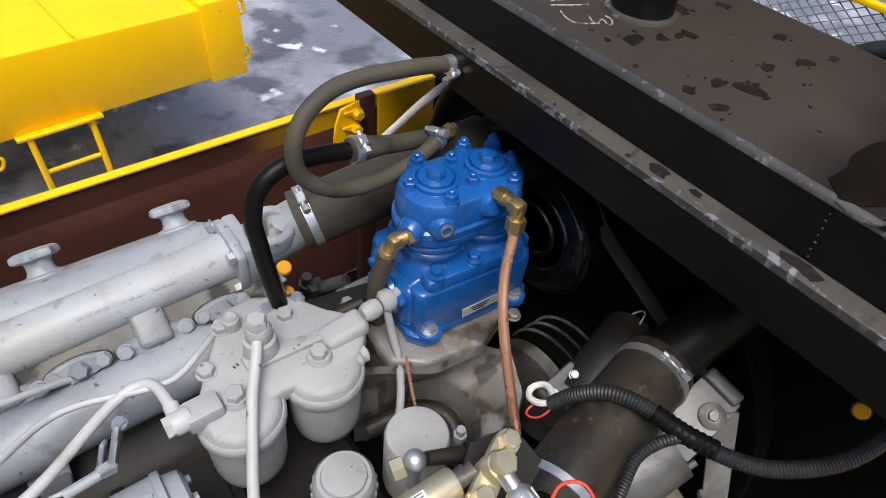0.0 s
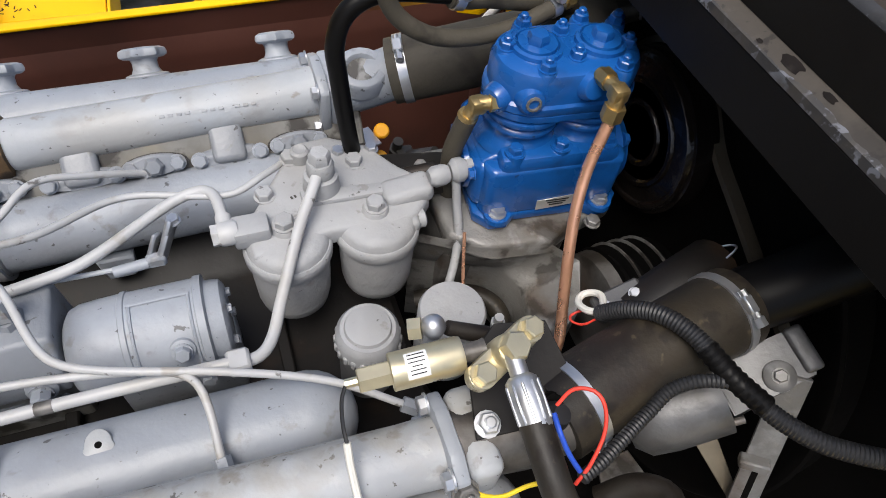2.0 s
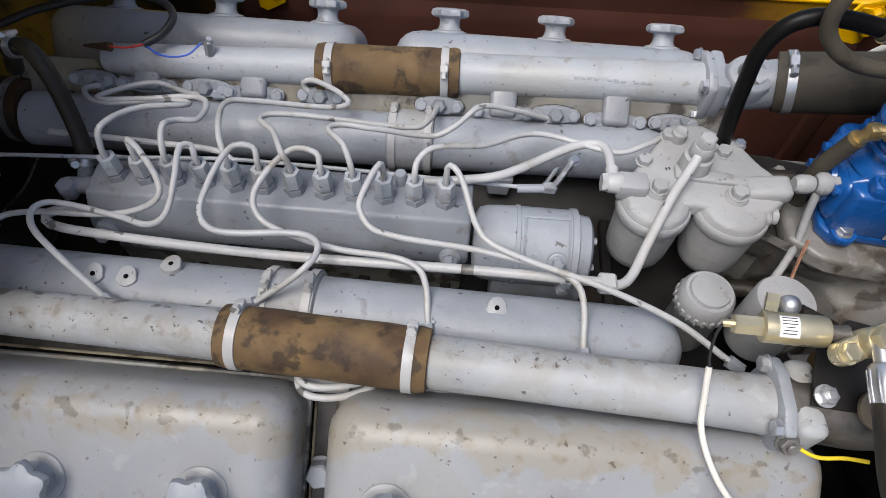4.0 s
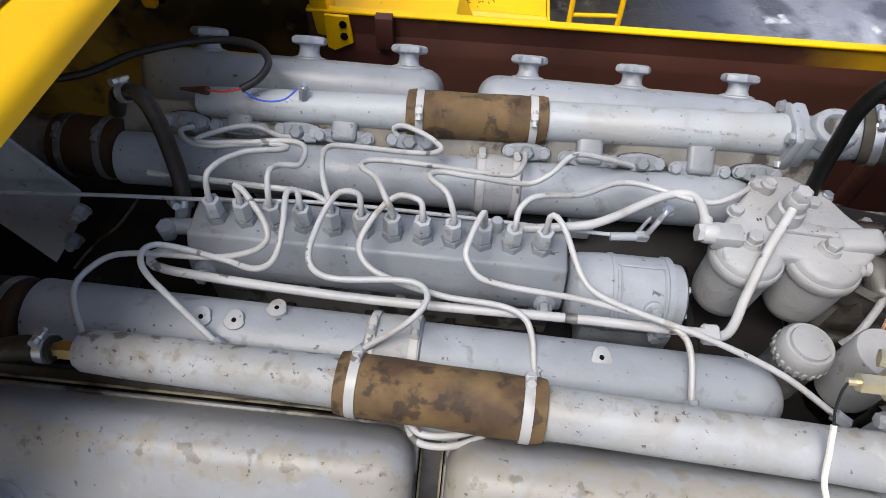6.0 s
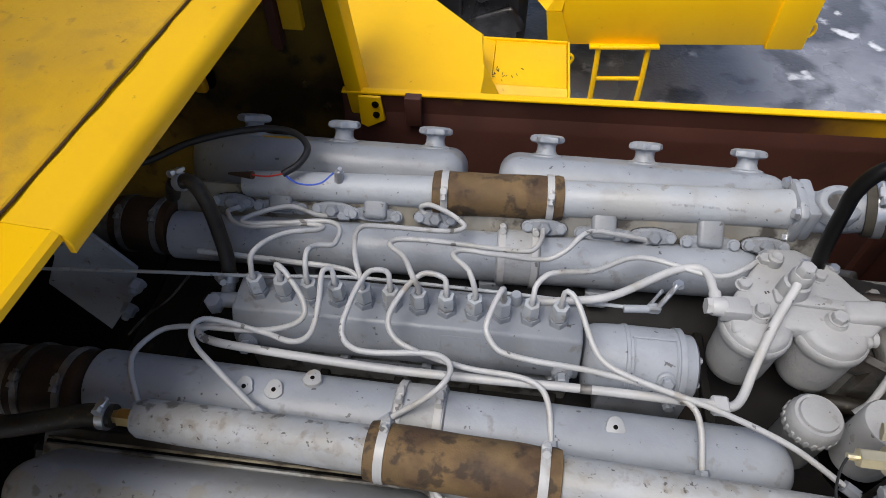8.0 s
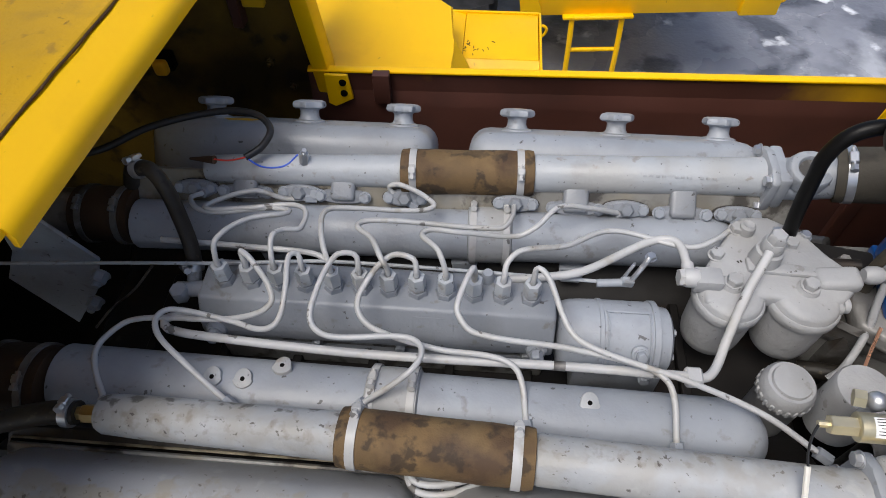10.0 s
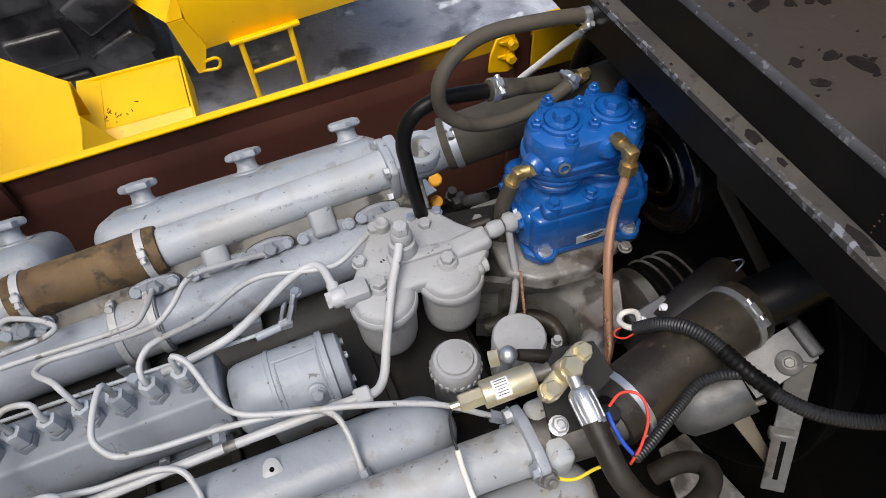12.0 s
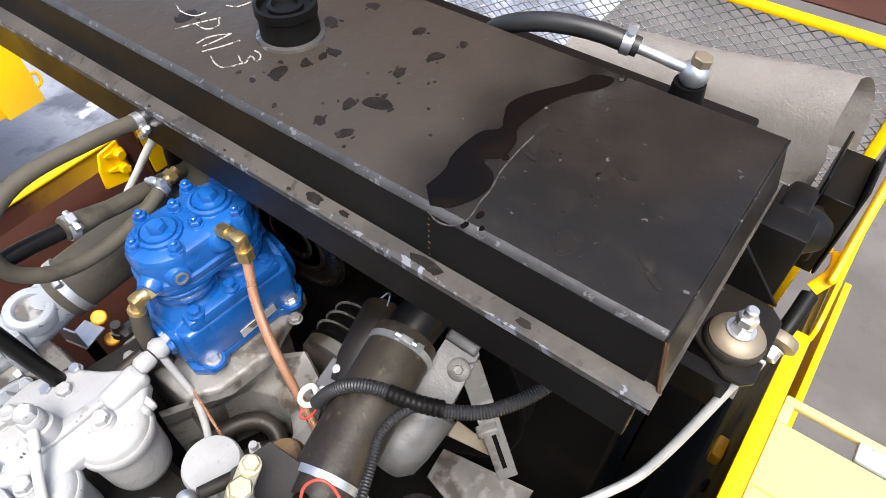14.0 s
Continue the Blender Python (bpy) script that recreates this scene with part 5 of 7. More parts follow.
# ---- orange-capped bracket behind the filter ----
sens = thing("sensor_bracket", (0.47, 0.36, 1.70), "bent grey bracket with orange plastic caps", "sensor bracket")
part("upturned_edge", join(rbox((0.004, 0.05, 0.05), 0.001, 1, Matrix.Translation((0.444, 0.405, 1.735)) @ Matrix.Rotation(radians(15), 4, "Z")), rbox((0.05, 0.05, 0.004), 0.001, 1, Matrix.Translation((0.465, 0.410, 1.708)) @ Matrix.Rotation(radians(15), 4, "Z"))), ZINC, sens)
for p, r in (((0.501, 0.419, 1.712), 0.0145), ((0.495, 0.403, 1.660), 0.0140)):
    part("orange_cap", lathe([(r, 0), (r, 0.008), (r * 0.8, 0.011), (0, 0.011)], aim(p, (0.0, -0.5, 0.8)), 18), ORANGE, sens, "orange plastic cap")
part("stud", join(rod((0.499, 0.326, 1.745), (0.499, 0.320, 1.765), 0.013, 6), rod((0.499, 0.320, 1.765), (0.50, 0.316, 1.785), 0.009, 10)), CAST, sens)
part("fitting", join(rod((0.515, 0.30, 1.76), (0.545, 0.26, 1.80), 0.012, 10), rbox((0.03, 0.03, 0.025), 0.005, 2, Matrix.Translation((0.510, 0.306, 1.758)))), CAST, sens)
part("post", rod((0.46, 0.405, 1.33), (0.46, 0.405, 1.706), 0.012, 12), DARK, sens)
shelf = thing("rear_casting", (0.44, 0.10, 1.93), "grey cast ledge behind the fuel filter", "casting")
# Ledge coloured near black for the shaded gap behind the filter.
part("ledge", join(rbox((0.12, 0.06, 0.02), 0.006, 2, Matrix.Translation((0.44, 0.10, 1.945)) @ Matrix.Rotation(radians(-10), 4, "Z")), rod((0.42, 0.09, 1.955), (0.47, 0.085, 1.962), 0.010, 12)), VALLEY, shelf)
bolt(shelf, (0.455, 0.098, 1.955), (0, 0, 1), 0.007, 0.007, CAST)

# ---- twin-cylinder air compressor ----
cmp_ = thing("air_compressor", (0.595, 0.06, 1.925), "glossy blue twin-cylinder air compressor", "air compressor")
TW = Matrix.Translation((0.595, 0.062, 0)) @ Matrix.Rotation(radians(-5), 4, "Z")


def cw(x, y, z):
    """A place on the compressor, from its own middle."""
    return TW @ Vector((x, y, z))


case = join(
    moved(prism([(-0.082, -0.062), (0.082, -0.062), (0.088, -0.05), (0.088, 0.062), (0.075, 0.072), (-0.075, 0.072), (-0.088, 0.062), (-0.088, -0.05)], "z", 1.945, 2.022, 0.008, 3), TW),
    moved(prism([(-0.074, -0.060), (0.074, -0.060), (0.062, 0.06), (-0.062, 0.06)], "z", 2.010, 2.038, 0.008, 2), TW))
part("crankcase", case, BLUE, cmp_)
part("base_flange", moved(prism([(-0.095, -0.052), (-0.078, -0.072), (-0.055, -0.072), (-0.045, -0.062), (0.045, -0.062), (0.058, -0.072), (0.08, -0.072), (0.097, -0.052), (0.09, 0.07), (-0.09, 0.07)], "z", 1.932, 1.948, 0.003, 2), TW), BLUE, cmp_)
for x in (-0.067, 0.068):
    part("foot_boss", lathe([(0.017, 1.946), (0.016, 1.952)], Matrix.Translation(cw(x, -0.062, 0)), 18), BLUE, cmp_)
    bolt(cmp_, cw(x, -0.062, 1.952), (0, 0, 1), 0.0085, 0.008, ZINC)
    bolt(cmp_, cw(x, 0.062, 1.948), (0, 0, 1), 0.0085, 0.008, BLUE)
ends = [rbox((0.034, 0.104, 0.072), 0.014, 4, TW @ Matrix.Translation((-0.080, 0.004, 1.984))),
        rbox((0.030, 0.080, 0.012), 0.005, 3, TW @ Matrix.Translation((-0.076, 0.0, 2.020)) @ Matrix.Rotation(radians(-28), 4, "Y")),
        lathe([(0.030, 0.0), (0.028, 0.006), (0.020, 0.008), (0, 0.008)], aim(cw(-0.0965, -0.002, 1.982), TW.to_3x3() @ Vector((-1, 0, 0))), 24)]
part("end_cover", join(*ends), BLUE, cmp_)
for y, z in ((-0.040, 2.004), (0.036, 2.004)):
    bolt(cmp_, cw(-0.0970, y, z), TW.to_3x3() @ Vector((-1, 0, 0)), 0.006, 0.005, BLUE)
fl = lathe([(0.052, 0.0), (0.053, 0.008), (0.047, 0.012), (0.044, 0.020), (0.03, 0.022)], aim(cw(0.080, 0.0, 1.985), TW.to_3x3() @ Vector((1, 0, 0))), 28)
part("drive_flange", fl, BLUE, cmp_)
for a in (20, 75, 130, 230, 285, 340):
    bolt(cmp_, cw(0.090, 0.048 * math.cos(radians(a)), 1.985 + 0.048 * math.sin(radians(a))), TW.to_3x3() @ Vector((1, 0, 0)), 0.007, 0.006, BLUE)
for x in (-0.038, 0.038):
    part("cylinder", lathe([(0.052, 2.026), (0.049, 2.034), (0.043, 2.040), (0.0405, 2.044), (0.0405, 2.052), (0.0445, 2.054), (0.0455, 2.057), (0.0445, 2.060), (0.0415, 2.062), (0.0415, 2.066), (0.0475, 2.069), (0.0485, 2.072), (0.0475, 2.075), (0.043, 2.077), (0.043, 2.082)], Matrix.Translation(cw(x, 0.0, 0)), 32), BLUE, cmp_)
for x, y in ((-0.056, -0.048), (0.0, -0.046), (0.058, -0.046), (-0.056, 0.05), (0.056, 0.05)):
    part("case_boss", lathe([(0.013, 2.020), (0.012, 2.040)], Matrix.Translation(cw(x, y, 0)), 14), BLUE, cmp_)
    bolt(cmp_, cw(x, y, 2.039), (0, 0, 1), 0.0075, 0.008, BLUE)


def oval(a, b, n=40):
    """An outline like two joined rounds, waisted between them."""
    out = []
    for k in range(n):
        t = 2 * math.pi * k / n
        w = 1.0 - 0.07 * math.exp(-((math.cos(t) / 0.3) ** 2))
        sx, sy = abs(math.cos(t)) ** 0.75, abs(math.sin(t)) ** 0.85
        out.append((a * math.copysign(sx, math.cos(t)), b * w * math.copysign(sy, math.sin(t))))
    return out


def layered(rows, m):
    """A body from stacked waisted outlines: rows of (half length, half width, height)."""
    bm = bmesh.new()
    rings = [[bm.verts.new((x, y, h)) for x, y in oval(a, b)] for a, b, h in rows]
    n = len(rings[0])
    for p, q in zip(rings, rings[1:]):
        for k in range(n):
            bm.faces.new((p[k], p[(k + 1) % n], q[(k + 1) % n], q[k]))
    bm.faces.new(rings[0])
    bm.faces.new(rings[-1])
    return moved(bm, m)


part("cylinder_flange", layered([(0.084, 0.050, 2.078), (0.086, 0.052, 2.080), (0.086, 0.052, 2.087), (0.083, 0.049, 2.0885)], TW), BLUE, cmp_)
part("cylinder_head", layered([(0.085, 0.051, 2.0885), (0.087, 0.053, 2.091), (0.086, 0.053, 2.099), (0.083, 0.050, 2.102), (0.083, 0.050, 2.128), (0.079, 0.047, 2.136), (0.068, 0.040, 2.1395)], TW), BLUE, cmp_)
for x in (-0.036, 0.037):
    part("plug_ring", lathe([(0.029, 2.134), (0.028, 2.144), (0.024, 2.1455), (0.0225, 2.142), (0.0, 2.142)], Matrix.Translation(cw(x, 0.003, 0)), 28), BLUE, cmp_)
    pl = lathe([(0.0225, 2.140), (0.021, 2.1465), (0.0, 2.147)], Matrix.Translation(cw(x, 0.003, 0)), 28)
    p = part("valve_plug", pl, BLUE, cmp_)
    part("plug_hexagon", lathe([(0.0122, 2.146), (0.0120, 2.1535), (0.0100, 2.1565), (0.006, 2.157)], Matrix.Translation(cw(x, 0.003, 0)) @ Matrix.Rotation(0.3, 4, "Z"), 6), BLUE, p)
HEADBOLTS = ((-0.068, 0.006), (-0.037, -0.034), (0.046, -0.040), (0.002, -0.018), (0.0, 0.026), (-0.038, 0.042), (0.030, 0.044), (0.066, -0.004), (0.07, 0.036))
for x, y in HEADBOLTS:
    part("bolt_boss", lathe([(0.0125, 2.105), (0.0115, 2.137), (0.010, 2.1395)], Matrix.Translation(cw(x, y, 0)), 16), BLUE, cmp_)
    bolt(cmp_, cw(x, y, 2.139), (0, 0, 1), 0.0075, 0.008, BLUE, stud=0.005)
for p, ax in ((cw(-0.050, -0.038, 2.108), Vector((-0.15, -1, 0.15))), (cw(0.012, -0.042, 2.122), Vector((0, -1, 0.35))), (cw(-0.078, -0.020, 2.098), Vector((-1, -0.45, 0.0)))):
    part("port_boss", lathe([(0.019, -0.014), (0.016, 0.006), (0.0125, 0.012), (0.0105, 0.0125)], aim(p, ax), 18), BLUE, cmp_)
part("port_plug", lathe([(0.0085, 0.010), (0.0085, 0.0145), (0.006, 0.015), (0.0055, 0.011), (0, 0.011)], aim(cw(-0.050, -0.038, 2.108), (-0.15, -1, 0.15)), 12), CAST, cmp_)
plate = part("name_plate", rbox((0.060, 0.0012, 0.017), 0.0003, 1, TW @ Matrix.Translation((0.012, -0.0628, 1.9600)) @ Matrix.Rotation(radians(-4), 4, "Y")), PLATE, cmp_, "silver riveted name plate")
for k in range(3):
    part("print_bar", rbox((0.030 - 0.006 * k, 0.0006, 0.0018), 0, 1, TW @ Matrix.Translation((0.008, -0.0636, 1.965 - 0.004 * k))), INK, plate)

# brass elbows and the copper delivery pipe
be = thing("brass_elbow", (0.60, -0.005, 2.12), "brass elbow fitting on the compressor head", "pipe fitting", "brass elbows")
part("elbow", join(rod((0.608, 0.016, 2.138), (0.610, -0.018, 2.142), 0.0078, 14), rod((0.609, 0.012, 2.1385), (0.6095, -0.002, 2.1405), 0.0105, 6), rbox((0.018, 0.018, 0.018), 0.004, 2, Matrix.Translation((0.6098, -0.019, 2.140))), rod((0.6095, -0.020, 2.140), (0.608, -0.024, 2.118), 0.0085, 14)), BRASS, be)
part("union_nut", lathe([(0.0118, 0), (0.0118, 0.016), (0.009, 0.018)], aim((0.6085, -0.0235, 2.128), (-0.10, -0.08, -1)), 6), BRASS, be)
cu = thing("copper_pipe", (0.58, -0.06, 1.9), "bare copper delivery pipe down from the compressor", "pipe")
part("pipe", tube([(0.608, -0.024, 2.125), (0.604, -0.028, 2.105), (0.590, -0.040, 2.06), (0.578, -0.060, 2.02), (0.568, -0.086, 1.98), (0.558, -0.118, 1.935), (0.549, -0.148, 1.895), (0.545, -0.155, 1.87)], 0.0066, 14), COPPER, cu)
be2 = thing("brass_elbow", (0.496, 0.05, 2.08), "brass elbow fitting with a rubber hose", "pipe fitting", "brass elbows")
part("elbow", join(rod((0.520, 0.043, 2.097), (0.492, 0.046, 2.0945), 0.0085, 14), rbox((0.019, 0.018, 0.018), 0.005, 2, Matrix.Translation((0.492, 0.0465, 2.093))), rod((0.491, 0.047, 2.093), (0.487, 0.055, 2.068), 0.0085, 14)), BRASS, be2)
part("union_nut", lathe([(0.0108, 0), (0.0108, 0.013)], aim((0.516, 0.043, 2.0968), (-1, 0.02, -0.03)), 6), BRASS, be2)
part("collar", lathe([(0.0105, 0), (0.012, 0.004), (0.0105, 0.009)], aim((0.4875, 0.0545, 2.076), (-0.1, 0.15, -1)), 14), BRASS, be2)
h2 = thing("feed_hose", (0.48, 0.07, 1.98), "rubber hose below the brass elbow", "hose")
part("hose", tube([(0.487, 0.055, 2.070), (0.484, 0.060, 2.045), (0.480, 0.066, 2.01), (0.482, 0.070, 1.96), (0.49, 0.07, 1.90), (0.50, 0.06, 1.84)], 0.0115, 14), HOSE, h2)

# ---- timing case, bracket and pulleys under the compressor ----
tc = thing("timing_case", (0.56, -0.05, 1.75), "bare grey cast timing case under the compressor", "timing case")
part("deck", prism([(0.462, 0.005), (0.50, -0.024), (0.585, -0.036), (0.62, -0.020), (0.69, 0.0), (0.69, 0.15), (0.462, 0.15)], "z", 1.900, 1.931, 0.007, 3), CASTING, tc)
part("inner_body", prism([(0.01, 1.905), (0.02, 1.62), (0.16, 1.62), (0.16, 1.905)], "x", 0.462, 0.650, 0.008, 2), CASE, tc)
wing = bmesh.new()
INNER = ((0.430, 0.045), (0.464, 0.029), (0.503, 0.014), (0.543, -0.006), (0.558, -0.041), (0.551, -0.085), (0.532, -0.110), (0.505, -0.120), (0.470, -0.124))
OUTER = ((0.430, 0.020, 1.926), (0.464, 0.000, 1.926), (0.510, -0.030, 1.926), (0.590, -0.036, 1.920), (0.630, -0.052, 1.894), (0.612, -0.100, 1.875), (0.580, -0.126, 1.866), (0.530, -0.156, 1.858), (0.470, -0.162, 1.850))
sections = []
for u in np.linspace(0, 8, 33):
    (ix, iy), (ox, oy, oz) = ([float(np.interp(u, range(9), c)) for c in zip(*q)] for q in (INNER, OUTER))
    row = []
    for w_, z in ((0.0, 1.70), (0.0, 1.838), (0.05, 1.847), (0.22, 1.852), (0.45, 1.856 + 0.25 * (oz - 1.856)), (0.75, 1.856 + 0.70 * (oz - 1.856)), (0.94, oz - 0.002), (1.0, oz - 0.012), (1.02, oz - 0.016 - (oz - 1.68) * min(1.0, max(0.0, u - 3.4)))):
        row.append(wing.verts.new((ix + (ox - ix) * w_, iy + (oy - iy) * w_, z)))
    sections.append(row)
for a, b in zip(sections, sections[1:]):
    for k in range(8):
        wing.faces.new((a[k], a[k + 1], b[k + 1], b[k]))
part("curved_wing", wing, CASTING, tc, "stained grey casting swept round a cavity", 50)
# Near-black sheet stands for the shade deep in the cavity.
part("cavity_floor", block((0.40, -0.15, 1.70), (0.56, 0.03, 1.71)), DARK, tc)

cavh = thing("bypass_hose", (0.50, -0.05, 1.80), "black rubber bypass hose inside the casting's cavity", "hose")
part("hose", tube([(0.430, 0.005, 1.795), (0.465, -0.004, 1.806), (0.500, -0.016, 1.812), (0.525, -0.036, 1.806), (0.530, -0.062, 1.795), (0.512, -0.085, 1.785), (0.480, -0.094, 1.775)], 0.014, 16), RUBBER, cavh)
part("lower_hose", tube([(0.44, -0.045, 1.770), (0.475, -0.050, 1.782), (0.505, -0.060, 1.780), (0.520, -0.085, 1.765)], 0.010, 14), RUBBER, cavh)
part("fitting", join(rod((0.498, -0.098, 1.775), (0.520, -0.075, 1.800), 0.008, 10), rod((0.500, -0.095, 1.778), (0.507, -0.088, 1.787), 0.012, 6)), CASE, cavh)
for x, y in ((0.645, -0.024),):
    bolt(tc, (x, y, 1.931), (0, 0, 1), 0.008, 0.007, CAST)
pul = thing("crank_pulley", (0.70, -0.04, 1.8), "dark grooved belt pulley with worn bright ribs", "pulley")
pc = aim((0.650, -0.080, 1.797), (1, 0.0, 0.0))
part("hub", lathe([(0.03, 0), (0.082, 0.004), (0.085, 0.022), (0.07, 0.03), (0.0, 0.14)], pc, 32), CASE, pul)
for k in range(5):
    h = 0.026 + 0.022 * k
    part("groove", lathe([(0.088, h), (0.076, h + 0.006), (0.076, h + 0.014), (0.088, h + 0.0195)], pc, 40), BLACK, pul)
    part("rib", lathe([(0.0875, h + 0.0190), (0.0905, h + 0.0196), (0.0905, h + 0.0216), (0.0875, h + 0.0222)], pc, 40), CAST, pul, "bright worn rib")
part("damper", lathe([(0.05, 0.14), (0.10, 0.142), (0.10, 0.165), (0.04, 0.168)], pc, 40), BLACK, pul)
fan = thing("fan_pulley", (0.75, 0.05, 1.98), "large dark oily belt pulley behind the compressor", "pulley")
fc = aim((0.722, 0.040, 2.010), (1, 0, 0))
part("disc", lathe([(0.0, 0.0), (0.022, 0.0), (0.026, 0.010), (0.045, 0.012), (0.048, 0.003), (0.053, 0.003), (0.056, 0.012), (0.085, 0.012), (0.094, 0.0), (0.104, 0.0), (0.104, 0.030), (0.0, 0.032)], fc, 48), BROWN_WET, fan)
for k in range(3):
    a = 1.2 + 2.09 * k
    part("spoke_boss", rbox((0.012, 0.02, 0.04), 0.004, 2, fc @ Matrix.Rotation(a, 4, "Z") @ Matrix.Translation((0.062, 0, 0.004)) @ Matrix.Rotation(radians(90), 4, "Y")), DARK, fan)
for rr in (0.034, 0.060, 0.088):
    part("raised_ring", lathe([(rr, -0.004), (rr + 0.003, -0.007), (rr + 0.008, -0.007), (rr + 0.011, -0.003), (rr + 0.011, 0.012), (rr, 0.012)], fc, 48), BROWN_WET, fan)
belt = thing("drive_belt", (0.74, -0.03, 1.9), "dark rubber drive belt", "belt")
ribbon = bmesh.new()
ring_ = None
path_ = curve_points([(0, 0.150, 2.01), (0, 0.115, 2.088), (0, 0.055, 2.118), (0, 0.0, 2.100), (0, -0.056, 2.055), (0, -0.11, 2.030), (0, -0.19, 1.994), (0, -0.27, 1.962)], 0.012)
for k, p in enumerate(path_):
    d = (path_[min(k + 1, len(path_) - 1)] - path_[max(k - 1, 0)]).normalized()
    nrm = Vector((0, -d.z, d.y)) * 0.004
    now = [ribbon.verts.new((0.755 + e * 0.0105, p.y + q * nrm.y, p.z + q * nrm.z)) for e, q in ((-1, 1), (1, 1), (1, -1), (-1, -1))]
    if ring_:
        for q in range(4):
            ribbon.faces.new((ring_[q], ring_[(q + 1) % 4], now[(q + 1) % 4], now[q]))
    ring_ = now
part("belt_band", ribbon, HOSE, belt)
shroud = thing("fan_shroud", (0.78, 0.0, 1.8), "dark round fan shroud behind the pulleys", "fan shroud")
SH = aim((0.76, 0.0, 1.80), (1, 0, 0))
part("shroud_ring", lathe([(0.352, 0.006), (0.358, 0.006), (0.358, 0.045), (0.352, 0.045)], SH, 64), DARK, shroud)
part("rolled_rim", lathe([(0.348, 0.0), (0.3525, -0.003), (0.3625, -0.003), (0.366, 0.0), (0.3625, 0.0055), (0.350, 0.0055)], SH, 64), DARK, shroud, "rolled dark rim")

# ---- near-side water hose, housing and bracket ----
nh = thing("water_hose", (0.56, -0.22, 2.0), "thick brown-dusted rubber water hose", "hose")
part("hose", tube([(0.458, -0.262, 1.998), (0.50, -0.252, 2.004), (0.56, -0.240, 2.012), (0.62, -0.229, 2.019), (0.674, -0.219, 2.024)], 0.042, 28, 0.01), RUBBER, nh)
clamp(nh, (0.484, -0.256, 2.002), (0.95, 0.25, 0.12), 0.0425, 0.009, ZINC, (0.2, -0.85, -0.2), 0.03)
clamp(nh, (0.655, -0.2225, 2.0225), (0.97, 0.18, 0.09), 0.0425, 0.009, ZINC, (-0.15, -0.35, 0.9), 0.030)
part("far_stub", tube([(0.655, -0.222, 2.022), (0.685, -0.220, 2.034), (0.712, -0.224, 2.048), (0.745, -0.229, 2.072), (0.785, -0.235, 2.100)], 0.033, 22, 0.01), BLACK, nh)
# Glossy ring added to give the pipe's end a glint.
part("pipe_end", lathe([(0.0332, -0.018), (0.0345, -0.014), (0.0345, -0.004), (0.033, 0.0), (0.029, 0.0005), (0.028, -0.02)], aim((0.785, -0.235, 2.100), (0.04, -0.006, 0.028)), 28), BROWN_WET, nh, "glossy ring added for the pipe end's glint")
spout = thing("hose_stub", (0.68, -0.16, 2.0), "dark cast outlet beside the hose", "pipe stub")
# Stub coloured near black, as it lies in shade behind the hose.
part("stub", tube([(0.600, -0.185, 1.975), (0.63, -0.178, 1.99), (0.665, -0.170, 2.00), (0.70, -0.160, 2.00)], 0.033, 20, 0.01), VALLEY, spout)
part("ring_wire", tube([(0.695, -0.170, 2.032), (0.706, -0.166, 2.040), (0.710, -0.158, 2.034), (0.702, -0.152, 2.026)], 0.0012, 6, 0.003), ZINC, spout)
thermo = thing("thermostat_box", (0.43, -0.25, 2.0), "grey cast thermostat housing with rusty flange", "thermostat housing")
part("body", tube([(0.366, -0.255, 1.988), (0.40, -0.257, 1.990), (0.44, -0.262, 1.995), (0.475, -0.258, 2.004)], 0.035, 24, 0.008), CASE, thermo)
part("flange_block", rbox((0.030, 0.082, 0.074), 0.009, 3, Matrix.Translation((0.382, -0.2565, 1.984))), GREY_DIRTY, thermo)
tp = prism([(-0.055, -0.045), (0.02, -0.05), (0.062, -0.012), (0.055, 0.05), (0.0, 0.06), (-0.04, 0.03)], "z", -0.002, 0.002, 0.001, 1)
part("dark_plate", moved(tp, Matrix.Translation((0.425, -0.232, 2.036)) @ Matrix.Rotation(radians(14), 4, "X") @ Matrix.Scale(0.86, 4)), VALLEY, thermo, "dirty steel bracket plate")
bolt(thermo, (0.389, -0.262, 2.036), (0, -0.25, 1), 0.0085, 0.008, ZINC, stud=0.004)
bolt(thermo, (0.447, -0.262, 2.036), (0, -0.25, 1), 0.0085, 0.008, DARK)
part("sensor_ring", lathe([(0.0165, 0.0), (0.019, 0.002), (0.019, 0.006), (0.0145, 0.007)], aim((0.434, -0.272, 2.034), (0.1, -0.35, 0.9)), 24), CUP, thermo, "dull plated ring")
part("sensor_cap", lathe([(0.013, 0.0), (0.012, 0.018), (0.008, 0.026), (0, 0.027)], aim((0.437, -0.272, 2.036), (0.25, -0.3, 0.9)), 16), PLASTIC, thermo)
bolt(thermo, (0.360, -0.299, 2.002), (0, -0.75, 0.6), 0.009, 0.009, CAST, stud=0.004)

alt = thing("filter_bowl_housing", (0.65, -0.28, 1.9), "silvery cast housing with a bolted plate", "cast housing")
am = aim((0.568, -0.268, 1.930), (0.80, -0.10, 0.42))
part("body", lathe([(0.0, -0.012), (0.028, -0.010), (0.040, 0.004), (0.043, 0.03), (0.043, 0.085), (0.0, 0.087)], am, 32), ALU, alt)
pn = Vector((-0.50, -0.22, 0.84)).normalized()
pl_ = [(0.638, -0.255, 1.984), (0.714, -0.258, 2.028), (0.721, -0.292, 2.023), (0.714, -0.306, 2.016), (0.699, -0.303, 2.008), (0.643, -0.309, 1.972)]
pbm = bmesh.new()
lo_ = [pbm.verts.new(Vector(p) - pn * 0.010) for p in pl_]
hi_ = [pbm.verts.new(p) for p in pl_]
